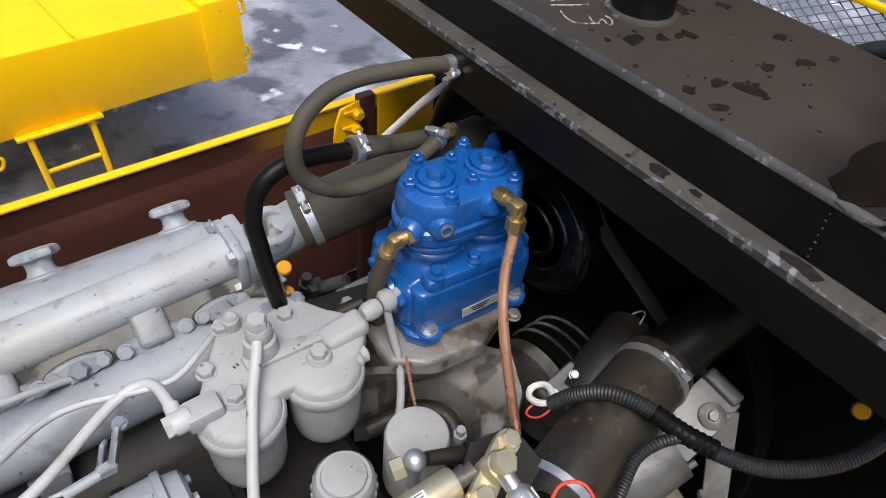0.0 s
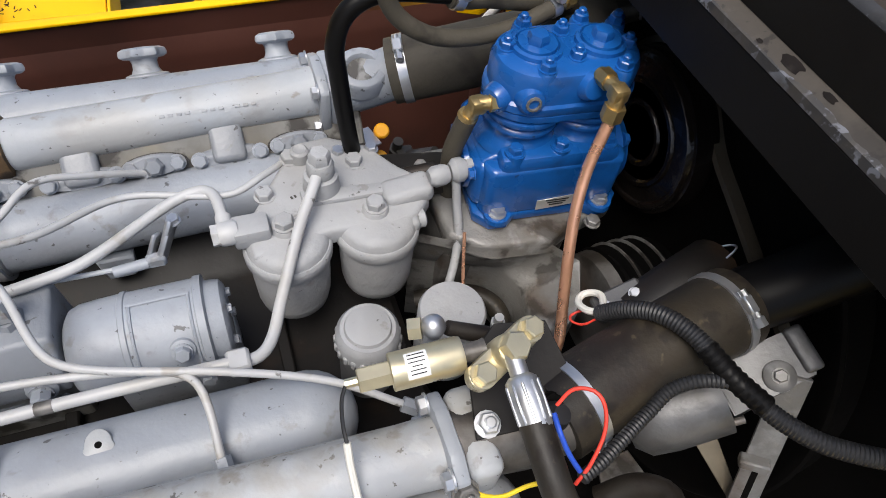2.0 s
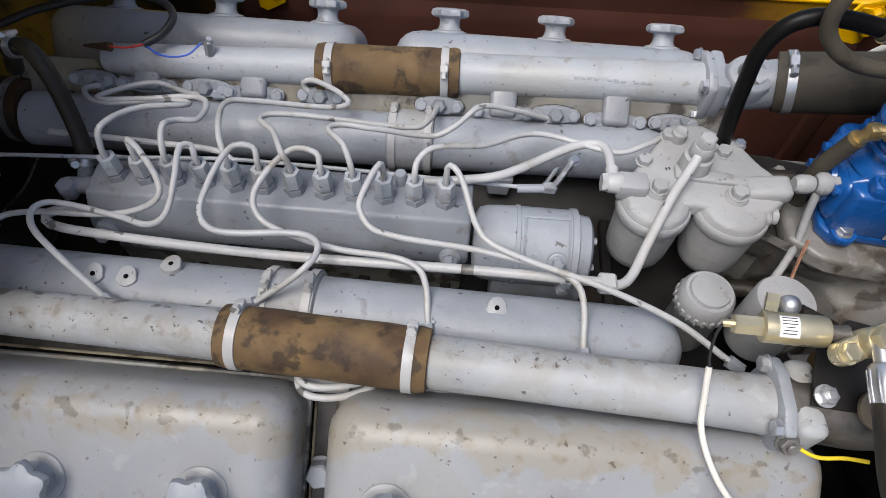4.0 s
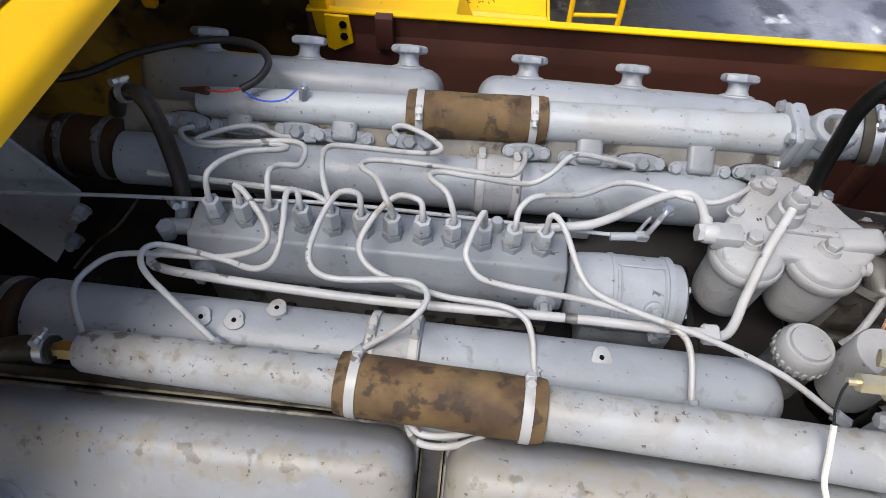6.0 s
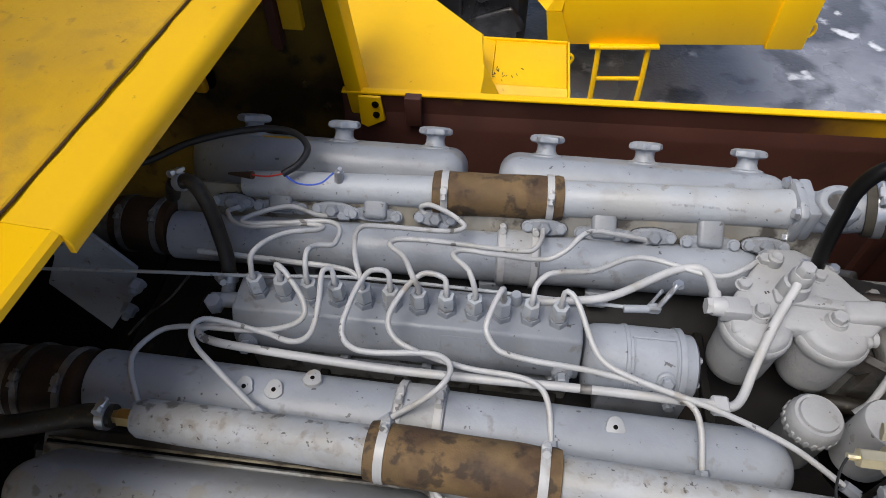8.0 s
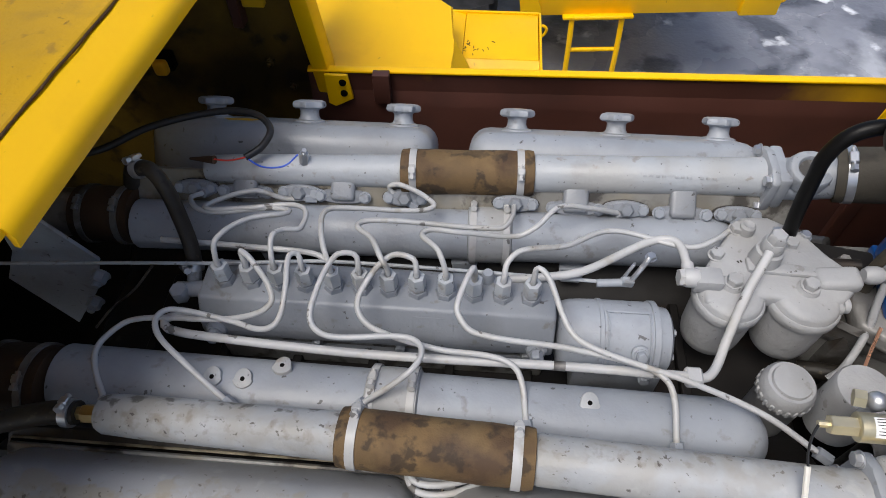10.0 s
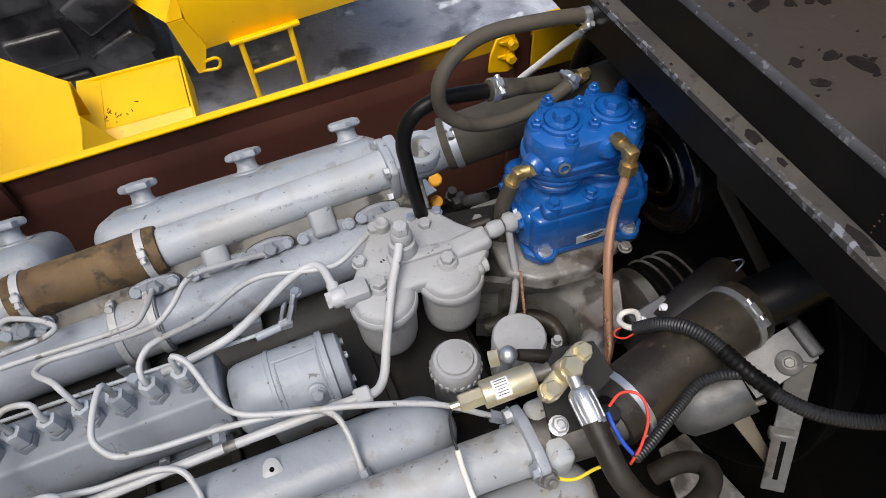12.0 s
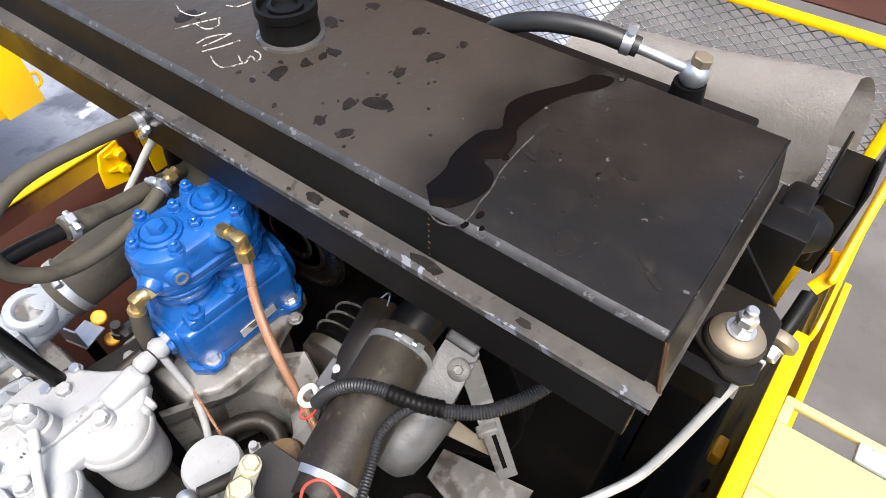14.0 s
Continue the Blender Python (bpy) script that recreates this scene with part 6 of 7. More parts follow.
pbm.faces.new(hi_)
pbm.faces.new(lo_[::-1])
for k in range(6):
    pbm.faces.new((lo_[k], lo_[(k + 1) % 6], hi_[(k + 1) % 6], hi_[k]))
bmesh.ops.bevel(pbm, geom=pbm.edges[:], offset=0.002, segments=2, affect="EDGES")
bmesh.ops.recalc_face_normals(pbm, faces=pbm.faces[:])
part("end_plate", pbm, ALU, alt)
part("plate_boss", lathe([(0.0155, -0.002), (0.015, 0.003), (0.0125, 0.0045), (0.0, 0.0045)], aim(Vector((0.688, -0.292, 2.004)), pn), 24), CAST, alt)
pu = (Vector(pl_[1]) - Vector(pl_[0])).normalized()
pm = Matrix((pu, pn.cross(pu), pn)).transposed().to_4x4()
pm.translation = Vector((0.714, -0.279, 2.0235))
part("side_ear", rbox((0.018, 0.046, 0.009), 0.004, 3, pm), ALU, alt)
bolt(alt, Vector((0.688, -0.292, 2.004)) + pn * 0.0045, pn, 0.0058, 0.006, CAST)
part("tie_bolt", join(rod((0.605, -0.301, 1.938), (0.656, -0.311, 1.965), 0.0042, 10), rod((0.603, -0.3006, 1.937), (0.611, -0.3022, 1.941), 0.0065, 6)), CAST, alt)
part("front_tab", rbox((0.055, 0.03, 0.012), 0.003, 1, Matrix.Translation((0.585, -0.165, 1.990)) @ Matrix.Rotation(radians(-24), 4, "Y")), ALU, alt)
for dx in (-0.018, 0.012):
    bolt(alt, (0.585 + dx, -0.168, 1.998 + dx * 0.42), (-0.3, -0.1, 0.95), 0.005, 0.004, ZINC)
brace = thing("slotted_brace", (0.69, -0.34, 1.85), "grey slotted adjusting brace", "brace")


def strip(a, b, width, thick, facing):
    """A flat bar from a to b whose broad side looks along facing."""
    a, b = Vector(a), Vector(b)
    d = (b - a).normalized()
    n = Vector(facing)
    n = (n - d * n.dot(d)).normalized()
    w = d.cross(n)
    m = Matrix((d, w, n)).transposed().to_4x4()
    m.translation = (a + b) / 2
    return m, (b - a).length


SEEN = (-0.5, -0.35, 0.8)
m, L = strip((0.700, -0.298, 2.010), (0.688, -0.384, 1.785), 0.03, 0.005, SEEN)
part("bar", rbox((L, 0.030, 0.005), 0.002, 2, m), CASTING, brace)
part("slot", rbox((0.085, 0.010, 0.0056), 0.002, 1, m @ Matrix.Translation((0.055, 0, 0))), DARK, brace)
part("stop_tab", rbox((0.012, 0.030, 0.016), 0.002, 1, m @ Matrix.Translation((0.0, 0.006, 0.008))), CASTING, brace)
m, L = strip((0.672, -0.293, 1.862), (0.698, -0.360, 1.808), 0.03, 0.005, SEEN)
part("arm", moved(prism([(-L / 2, -0.013), (L / 2, -0.006), (L / 2 + 0.004, 0), (L / 2, 0.006), (-L / 2, 0.013)], "z", -0.002, 0.002, 0.001, 1), m), CUP, brace, "dull yellowish plated arm")
solo("shelf_plate", prism([(0.759, -0.208), (0.695, -0.216), (0.650, -0.40), (0.795, -0.395)], "z", 1.496, 1.50, 0.001, 1), CAST, (0.735, -0.30, 1.50), "spattered grey flat plate low in the bay", "plate")

# corrugated wiring looms
loom = thing("wiring_loom", (0.6, -0.29, 2.05), "black corrugated wiring loom wrapped with tape", "wiring loom")
part("main_conduit", tube([(0.545, -0.182, 2.010), (0.556, -0.200, 2.042), (0.570, -0.222, 2.062), (0.584, -0.252, 2.068), (0.597, -0.294, 2.063), (0.618, -0.338, 2.058), (0.646, -0.372, 2.060), (0.70, -0.405, 2.072), (0.77, -0.42, 2.10)], 0.0078, 14, ribs=0.0010, rib_len=0.0034), PLASTIC, loom)
part("branch_conduit", tube([(0.597, -0.298, 2.060), (0.572, -0.288, 2.058), (0.548, -0.285, 2.050), (0.524, -0.294, 2.040), (0.496, -0.306, 2.036), (0.468, -0.318, 2.034), (0.446, -0.325, 2.033)], 0.0054, 12, ribs=0.0009, rib_len=0.0036), PLASTIC, loom)
part("tape", tube([(0.588, -0.265, 2.067), (0.598, -0.296, 2.0628), (0.612, -0.326, 2.060)], 0.0094, 14, 0.003, ribs=0.0012, rib_len=0.0065), BLACK, loom, "shiny black tape wrap")
part("white_wire", tube([(0.546, -0.184, 2.014), (0.538, -0.172, 2.004), (0.540, -0.156, 1.994), (0.552, -0.148, 1.992), (0.561, -0.158, 2.002), (0.552, -0.178, 2.014)], 0.0038, 8, 0.003), WHITEWIRE, loom, "white insulated wire loop")
part("red_wire", tube([(0.544, -0.186, 2.010), (0.530, -0.182, 1.996), (0.526, -0.168, 1.988), (0.540, -0.166, 1.992), (0.548, -0.182, 2.006)], 0.0013, 6, 0.003), RED, loom)
part("red_cable", tube([(0.441, -0.272, 2.062), (0.456, -0.268, 2.075), (0.470, -0.280, 2.080), (0.470, -0.300, 2.066), (0.455, -0.318, 2.045), (0.440, -0.327, 2.030)], 0.0017, 10, 0.004), RED, loom, "red insulated cable")
part("blue_cable", tube([(0.436, -0.278, 2.062), (0.434, -0.292, 2.062), (0.438, -0.308, 2.050), (0.446, -0.320, 2.036)], 0.0023, 10, 0.004), BLUEWIRE, loom, "blue insulated cable")
solo("yellow_wire", tube([(0.362, -0.290, 2.012), (0.366, -0.302, 2.006), (0.385, -0.312, 2.004), (0.410, -0.312, 2.008), (0.43, -0.315, 2.012)], 0.002, 8, 0.004), YELWIRE, (0.39, -0.31, 2.0), "thin yellow wire at the flange", "wire")

# ---- solenoid valve with banjo block and pressed hose end ----
sol = thing("solenoid_valve", (0.35, -0.215, 2.05), "gold plated solenoid valve with a white label", "solenoid valve")
sa = aim((0.320, -0.212, 2.074), (0.994, -0.06, 0.09))
part("coil_body", lathe([(0.0145, 0.0), (0.0155, 0.001), (0.0155, 0.056), (0.0145, 0.059), (0.0, 0.059)], sa, 28), GOLD, sol)
part("rear_hexagon", lathe([(0.0095, -0.026), (0.0105, -0.025), (0.0105, 0.0)], sa, 6), GOLD, sol)
part("terminal", lathe([(0.004, -0.036), (0.004, -0.026)], sa, 8), GOLD, sol)
part("front_neck", lathe([(0.008, 0.059), (0.008, 0.074), (0.009, 0.078)], sa, 16), CAST, sol)
lab = bmesh.new()
grid = []
for i in range(2):
    grid.append([lab.verts.new((0.0158 * math.cos(a), 0.0158 * math.sin(a), 0.012 + 0.018 * i)) for a in np.linspace(0.40, 1.80, 11)])
for k in range(10):
    lab.faces.new((grid[0][k], grid[0][k + 1], grid[1][k + 1], grid[1][k]))
LABTURN = sa @ Matrix.Rotation(radians(48), 4, "Z")
label = part("label", moved(lab, LABTURN), STICKER, sol, "white printed label")
for k in range(6):
    a = 0.55 + 0.2 * k
    bar = rbox((0.0004, 0.0008, random.uniform(0.008, 0.014)), 0, 1, LABTURN @ Matrix.Rotation(a, 4, "Z") @ Matrix.Translation((0.0159, 0, 0.021)))
    part("print_bar", bar, INK, label)
bj = thing("banjo_block", (0.405, -0.225, 2.09), "gold plated banjo block with hexagon bolts", "pipe fitting")
out = []
for k in range(24):
    a = 2 * math.pi * k / 24
    out.append((0.0115 * math.cos(a) + (0.029 if math.cos(a) > 0 else -0.029), 0.0115 * math.sin(a)))
BJ = Matrix.Translation((0.409, -0.228, 2.088)) @ Matrix.Rotation(radians(27), 4, "Z") @ Matrix.Rotation(radians(18), 4, "X")
part("block_plate", moved(prism(out, "z", -0.007, 0.005, 0.0015, 2), BJ), GOLD, bj)
for x in (-0.029, 0.029):
    bm_ = BJ @ Matrix.Translation((x, 0, 0.005))
    bolt(bj, bm_.translation, BJ.to_3x3() @ Vector((0, 0, 1)), 0.0082, 0.008, GOLD)
part("centre_banjo", moved(lathe([(0.0135, -0.012), (0.0142, 0.0), (0.0135, 0.014), (0.012, 0.016)], Matrix.Identity(4), 24), BJ), GOLD, bj)
part("banjo_bolt", moved(lathe([(0.0122, 0.015), (0.0122, 0.025), (0.0105, 0.027)], Matrix.Rotation(0.4, 4, "Z"), 6), BJ), GOLD, bj)
ph = thing("pressure_hose", (0.41, -0.29, 2.08), "black hose with a ribbed chrome end sleeve", "hose")
part("neck", rod((0.409, -0.234, 2.104), (0.408, -0.258, 2.100), 0.0075, 14), ZINC, ph)
fr = lathe([(0.008, 0), (0.0125, 0.004), (0.013, 0.020), (0.0125, 0.038), (0.0118, 0.041)], aim((0.407, -0.254, 2.102), (0.02, -0.92, -0.28)), 28)
part("chrome_sleeve", fr, ZINC, ph, "bright fluted end sleeve", 60)
for k in range(10):
    part("flute", rbox((0.0022, 0.0022, 0.030), 0.0008, 1, aim((0.407, -0.254, 2.102), (0.02, -0.92, -0.28)) @ Matrix.Rotation(0.628 * k, 4, "Z") @ Matrix.Translation((0.0128, 0, 0.021))), ZINC, ph)
part("hose", tube([(0.407, -0.288, 2.092), (0.408, -0.318, 2.080), (0.412, -0.345, 2.065), (0.435, -0.372, 2.030), (0.475, -0.385, 2.00), (0.518, -0.375, 1.985), (0.535, -0.355, 1.980), (0.52, -0.335, 1.965), (0.49, -0.33, 1.94)], 0.0125, 16), RUBBER, ph)
bl = thing("ball_fitting", (0.374, -0.16, 2.03), "bright steel ball-ended fitting on the can", "pipe fitting")
ball = bmesh.new()
bmesh.ops.create_uvsphere(ball, u_segments=20, v_segments=12, radius=0.0115)
part("ball", join(moved(ball, Matrix.Translation((0.376, -0.163, 2.036))), rod((0.376, -0.163, 2.03), (0.374, -0.166, 2.0), 0.007, 12)), ZINC, bl)
part("hexagon", lathe([(0.011, 0), (0.011, 0.012)], aim((0.366, -0.160, 2.033), (-0.9, 0.25, -0.2)), 6), GOLD, bl)
part("rubber_boot", rod((0.388, -0.166, 2.033), (0.425, -0.178, 2.020), 0.007, 12, 0.009), RUBBER, bl)
wl_ = thing("lead_wire", (0.29, -0.22, 2.05), "thin black and white lead hanging from the valve", "wire")
part("black_lead", tube([(0.284, -0.212, 2.072), (0.279, -0.220, 2.066), (0.276, -0.235, 2.052), (0.276, -0.248, 2.044)], 0.0016, 6, 0.003), PLASTIC, wl_)
part("white_lead", tube([(0.276, -0.246, 2.045), (0.275, -0.265, 2.030), (0.278, -0.295, 2.000), (0.292, -0.335, 1.985), (0.32, -0.37, 1.97)], 0.0032, 8, 0.004), WHITEWIRE, wl_)
solo("copper_capillary", tube([(0.475, -0.01, 1.95), (0.470, -0.03, 1.92), (0.462, -0.06, 1.885), (0.45, -0.09, 1.85)], 0.0022, 8), COPPER, (0.47, -0.03, 1.9), "thin copper capillary tube", "pipe")
plug = thing("dusty_plug", (0.475, -0.165, 1.95), "brown dusty dome beside the can", "cap")
part("dome", lathe([(0.026, 1.90), (0.027, 1.935), (0.022, 1.946), (0.0, 1.950)], Matrix.Translation((0.487, -0.168, 0)), 24), CANVAS, plug)

# ---- radiator with its top tank ----
rad = thing("radiator", (0.79, 0.0, 1.40), "black painted radiator with a scuffed top tank", "radiator")
prof = [(0.6435, 2.268), (0.6530, 2.3165), (0.6546, 2.3205), (0.659, 2.3225), (0.926, 2.3225), (0.928, 2.318), (0.928, 2.262)]
tank_ = prism(prof, "y", -0.500, 0.500, 0.0015, 1)
for v in tank_.verts:
    if v.co.y < -0.49:
        v.co.y -= 0.20 * max(0.0, 2.3225 - v.co.z)
part("top_tank", tank_, TANK, rad, "scuffed black top tank")
part("tank_flange", join(prism([(0.6268, 2.257), (0.6268, 2.2650), (0.640, 2.2712), (0.650, 2.2718), (0.650, 2.257)], "y", -0.514, 0.505), block((0.651, -0.514, 2.256), (0.94, 0.505, 2.2615), 0.001, 1)), LIP, rad, "dusty worn tank flange")
chips, worn = bmesh.new(), bmesh.new()
rc_ = random.Random(12)
last = None
for i in range(341):
    y = -0.512 + 0.003 * i
    deep = 0.0009 + (0.0038 if y < -0.12 else 0.0022) * max(0.0, math.sin(23 * y + 1.0) * 0.6 + math.sin(61 * y) * 0.45 + (0.35 if y < -0.12 else -0.1)) + rc_.uniform(-0.0006, 0.0008)
    now = [chips.verts.new(p) for p in ((0.6262, y, 2.2575), (0.6262, y, 2.2652), (0.6266 + deep, y, 2.2655 + deep * 0.47))]
    if last:
        for k in range(2):
            chips.faces.new((last[k], last[k + 1], now[k + 1], now[k]))
    last = now
part("flange_edge", chips, CHIPPED, rad, "chipped pale edge", 60)
# Pale strip drawn along the bend as its highlight, with some dust.
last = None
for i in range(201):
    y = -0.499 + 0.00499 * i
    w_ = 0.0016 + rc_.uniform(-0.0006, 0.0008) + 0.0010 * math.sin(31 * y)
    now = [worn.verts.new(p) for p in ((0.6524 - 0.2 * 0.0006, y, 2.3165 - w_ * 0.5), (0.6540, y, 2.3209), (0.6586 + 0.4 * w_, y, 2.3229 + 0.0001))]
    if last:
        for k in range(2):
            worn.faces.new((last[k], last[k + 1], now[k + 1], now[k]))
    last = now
part("worn_edge", worn, BEND_HIGHLIGHT, rad, "grey strip painted for the upper bend's highlight and dust", 60)

part("lower_flange", block((0.6268, -0.503, 2.205), (0.64, 0.503, 2.2565), 0.001, 1), BLACK, rad)
# Blacker than the top: the front's shade and dark reflections are in its colour.
part("front_face", prism([(0.6425, 2.2719), (0.6518, 2.3165), (0.6535, 2.3165), (0.646, 2.2719)], "y", -0.4995, 0.4995), BLACK, rad, "front of the tank with its darkness put into black paint")
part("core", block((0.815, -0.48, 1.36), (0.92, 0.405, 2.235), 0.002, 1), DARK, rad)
for k in range(7):
    part("seam_weld", rbox((0.0016, 0.0018 + 0.0005 * (k % 3), 0.0022), 0.0006, 1, Matrix.Translation((0.6433 + 0.00128 * k, -0.2885 + 0.0009 * k + 0.0007 * (k % 2), 2.275 + 0.006 * k))), RUST_EDGE, rad)
for y in (-0.501, 0.5005):
    part("end_weld", tube([(0.641, y - (0.012 if y < 0 else 0), 2.268), (0.647, y - (0.006 if y < 0 else 0), 2.290), (0.653, y, 2.318)], 0.0022, 6, 0.012), RUST_EDGE, rad, "rusty end weld")
    part("end_seam", tube([(0.652, y, 2.318), (0.79, y, 2.320), (0.926, y, 2.320)], 0.0016, 6, 0.012), TANK, rad)
fil = part("filler_neck", lathe([(0.036, 2.322), (0.034, 2.326), (0.033, 2.350), (0.035, 2.352), (0.035, 2.362), (0.031, 2.363), (0.029, 2.355), (0.0, 2.354)], Matrix.Translation((0.776, 0.012, 0)), 36), BLACK, rad, "glossy black filler neck and cap")
part("cap_ring", lathe([(0.020, 2.3545), (0.020, 2.360), (0.015, 2.361), (0.013, 2.356), (0, 2.356)], Matrix.Translation((0.776, 0.012, 0)), 30), BLACK, fil)
part("neck_weld", lathe([(0.040, 2.3222), (0.039, 2.3255), (0.034, 2.3268)], Matrix.Translation((0.776, 0.012, 0)), 30), CHIPPED, rad)


def blot(parent, name, material, x, y, rx, ry, z, seed, turn=0.0, h=0.0006):
    """A flat spill with an uneven outline."""
    rnd = random.Random(seed)
    k = [rnd.uniform(-1, 1) for _ in range(8)]
    bm = bmesh.new()
    pts = []
    for i in range(36):
        a = 2 * math.pi * i / 36
        w = 1 + 0.13 * k[0] * math.sin(2 * a + k[1]) + 0.12 * k[2] * math.sin(3 * a + k[3]) + 0.07 * k[4] * math.sin(5 * a + k[5]) + 0.05 * k[6] * math.sin(9 * a + k[7]) + 0.06 * math.sin(13 * a + 7 * k[0]) * k[5] + 0.05 * math.sin(17 * a + 5 * k[2]) * k[3]
        pts.append(bm.verts.new((rx * w * math.cos(a), ry * w * math.sin(a), h)))
    low = [bm.verts.new((v.co.x * 1.02, v.co.y * 1.02, 0)) for v in pts]
    bm.faces.new(pts)
    for i in range(36):
        bm.faces.new((low[i], low[(i + 1) % 36], pts[(i + 1) % 36], pts[i]))
    return part(name, moved(bm, Matrix.Translation((x, y, z)) @ Matrix.Rotation(radians(turn), 4, "Z")), material, parent)


TZ = 2.3226
spill = thing("oil_spill", (0.72, -0.28, TZ), "dark wet oil spill on the tank", "spill")
edge = curve_points([(x, y, TZ) for x, y in ((0.672, -0.263), (0.702, -0.262), (0.718, -0.258), (0.742, -0.259), (0.763, -0.262), (0.778, -0.272), (0.795, -0.264), (0.813, -0.257), (0.850, -0.272), (0.886, -0.293), (0.907, -0.302), (0.910, -0.324), (0.874, -0.307), (0.824, -0.289), (0.788, -0.285), (0.766, -0.297), (0.744, -0.299), (0.732, -0.287), (0.722, -0.302), (0.697, -0.309), (0.665, -0.297), (0.657, -0.282))], 0.004, True)
pud = bmesh.new()
top_ = [pud.verts.new((p[0] + 0.0016 * math.sin(37 * p[1] + 90 * p[0]), p[1] + 0.0016 * math.sin(61 * p[0]), TZ + 0.0006)) for p in edge]
pud.faces.new(top_)
part("puddle", pud, OIL, spill)
part("tide_line", tube([(x + 0.0012 * math.sin(400 * y), y, TZ) for x, y in ((0.649, -0.281), (0.645, -0.300), (0.652, -0.314), (0.668, -0.316), (0.684, -0.313), (0.701, -0.312), (0.729, -0.306), (0.759, -0.304), (0.787, -0.304))], 0.0009, 6, 0.003), TIDE, spill, "pale dried edge")
for i, (x, y, rx, ry) in enumerate(((0.800, -0.304, 0.010, 0.004), (0.776, -0.312, 0.012, 0.005), (0.812, -0.318, 0.006, 0.003), (0.760, -0.318, 0.008, 0.003))):
    blot(spill, "dried_dust", DRIED, x, y, rx, ry, TZ, 640 + i, 25 * i, 0.0002 + 0.0001 * i)
for i, (x, y, rx, ry) in enumerate(((0.655, -0.318, 0.004, 0.003), (0.672, -0.322, 0.005, 0.003), (0.66, -0.332, 0.003, 0.002), (0.745, -0.30, 0.004, 0.003), (0.92, -0.33, 0.006, 0.004))):
    blot(spill, "splash", OIL, x, y, rx, ry, TZ, 60 + i)
drops = thing("water_spots", (0.75, -0.1, TZ), "scattered dark drip spots on the tank", "spots")
rs_ = random.Random(5)
for i, (x, y, r) in enumerate(((0.737, -0.151, 0.013), (0.719, -0.128, 0.008), (0.683, -0.123, 0.007), (0.683, -0.156, 0.008), (0.791, -0.135, 0.008), (0.837, -0.148, 0.009), (0.867, -0.102, 0.008), (0.878, -0.022, 0.008), (0.822, -0.006, 0.010), (0.778, -0.052, 0.008), (0.765, -0.048, 0.006), (0.744, -0.042, 0.007), (0.715, -0.031, 0.011), (0.730, 0.141, 0.013), (0.690, 0.004, 0.003), (0.689, -0.019, 0.004), (0.673, -0.069, 0.003), (0.730, -0.019, 0.003), (0.874, -0.159, 0.006))):
    blot(drops, "spot", SPOT, x, y, r * 1.15, r * 0.75, TZ, 90 + i, rs_.uniform(0, 180), 0.0004)
    for j in range(4 if r > 0.0065 else 1):
        a, d = rs_.uniform(0, 6.28), r * rs_.uniform(0.75, 1.5)
        blot(drops, "fleck", SPOT, x + d * math.cos(a), y + d * math.sin(a), r * rs_.uniform(0.12, 0.34), r * rs_.uniform(0.08, 0.2), TZ, 500 + 9 * i + j, rs_.uniform(0, 180), 0.0005 + 0.00005 * j)
for i in range(20):
    blot(drops, "droplet", SPOT, rs_.uniform(0.665, 0.80), rs_.uniform(-0.40, -0.08), 0.0022, 0.0016, TZ, 200 + i, rs_.uniform(0, 180), 0.0005)
for i, (x, y, rx, ry, tn) in enumerate(((0.792, -0.400, 0.011, 0.005, 70), (0.709, -0.458, 0.013, 0.005, 55), (0.694, -0.470, 0.010, 0.003, 55), (0.689, -0.396, 0.016, 0.010, 10))):
    blot(drops, "dried_mark", DRIED, x, y, rx, ry, TZ, 300 + i, tn, 0.0003)
flspots = thing("flange_spots", (0.636, -0.2, 2.270), "dark rubbed patches on the tank's flange", "spots")
for i, (y, half, u0, u1) in enumerate(((-0.290, 0.017, 0.0, 1.0), (-0.150, 0.010, 0.25, 1.0), (-0.189, 0.006, 0.55, 0.95), (-0.395, 0.007, 0.3, 0.8), (-0.118, 0.003, 0.15, 0.4), (-0.02, 0.002, 0.2, 0.4), (0.11, 0.0025, 0.15, 0.35))):
    bm = bmesh.new()
    ring = []
    for k in range(18):
        a = 2 * math.pi * k / 18
        u = (u0 + u1) / 2 + (u1 - u0) / 2 * math.copysign(abs(math.sin(a)) ** 0.6, math.sin(a))
        ring.append(bm.verts.new((0.6275 + 0.0125 * u, y + half * math.copysign(abs(math.cos(a)) ** 0.7, math.cos(a)) * (1 + 0.2 * math.sin(5 * a + i)), 2.2658 + 0.0059 * u)))
    bm.faces.new(ring)
    part("spot", bm, SPOT, flspots)
chalk = thing("chalk_writing", (0.70, 0.05, TZ), "illegible white chalk scrawl on the tank", "chalk marks")
for i, pts in enumerate((((0.692, 0.051), (0.686, 0.037), (0.686, 0.023), (0.704, 0.012)), ((0.711, 0.028), (0.705, 0.011), (0.718, 0.016), (0.716, 0.003), (0.727, 0.010), (0.728, 0.020)), ((0.692, 0.066), (0.713, 0.056)), ((0.699, 0.084), (0.716, 0.083), (0.736, 0.068)), ((0.736, 0.068), (0.717, 0.070), (0.700, 0.074)), ((0.712, 0.056), (0.732, 0.049)), ((0.704, 0.128), (0.725, 0.119), (0.751, 0.105)), ((0.725, 0.117), (0.725, 0.099), (0.737, 0.093), (0.747, 0.103)), ((0.740, 0.173), (0.733, 0.155), (0.736, 0.133), (0.749, 0.128)), ((0.774, 0.121), (0.780, 0.108), (0.797, 0.103)))):
    part("chalk_stroke", tube([(x, y, TZ + 0.0003) for x, y in pts], 0.0009, 6, 0.004), CHALK, chalk)

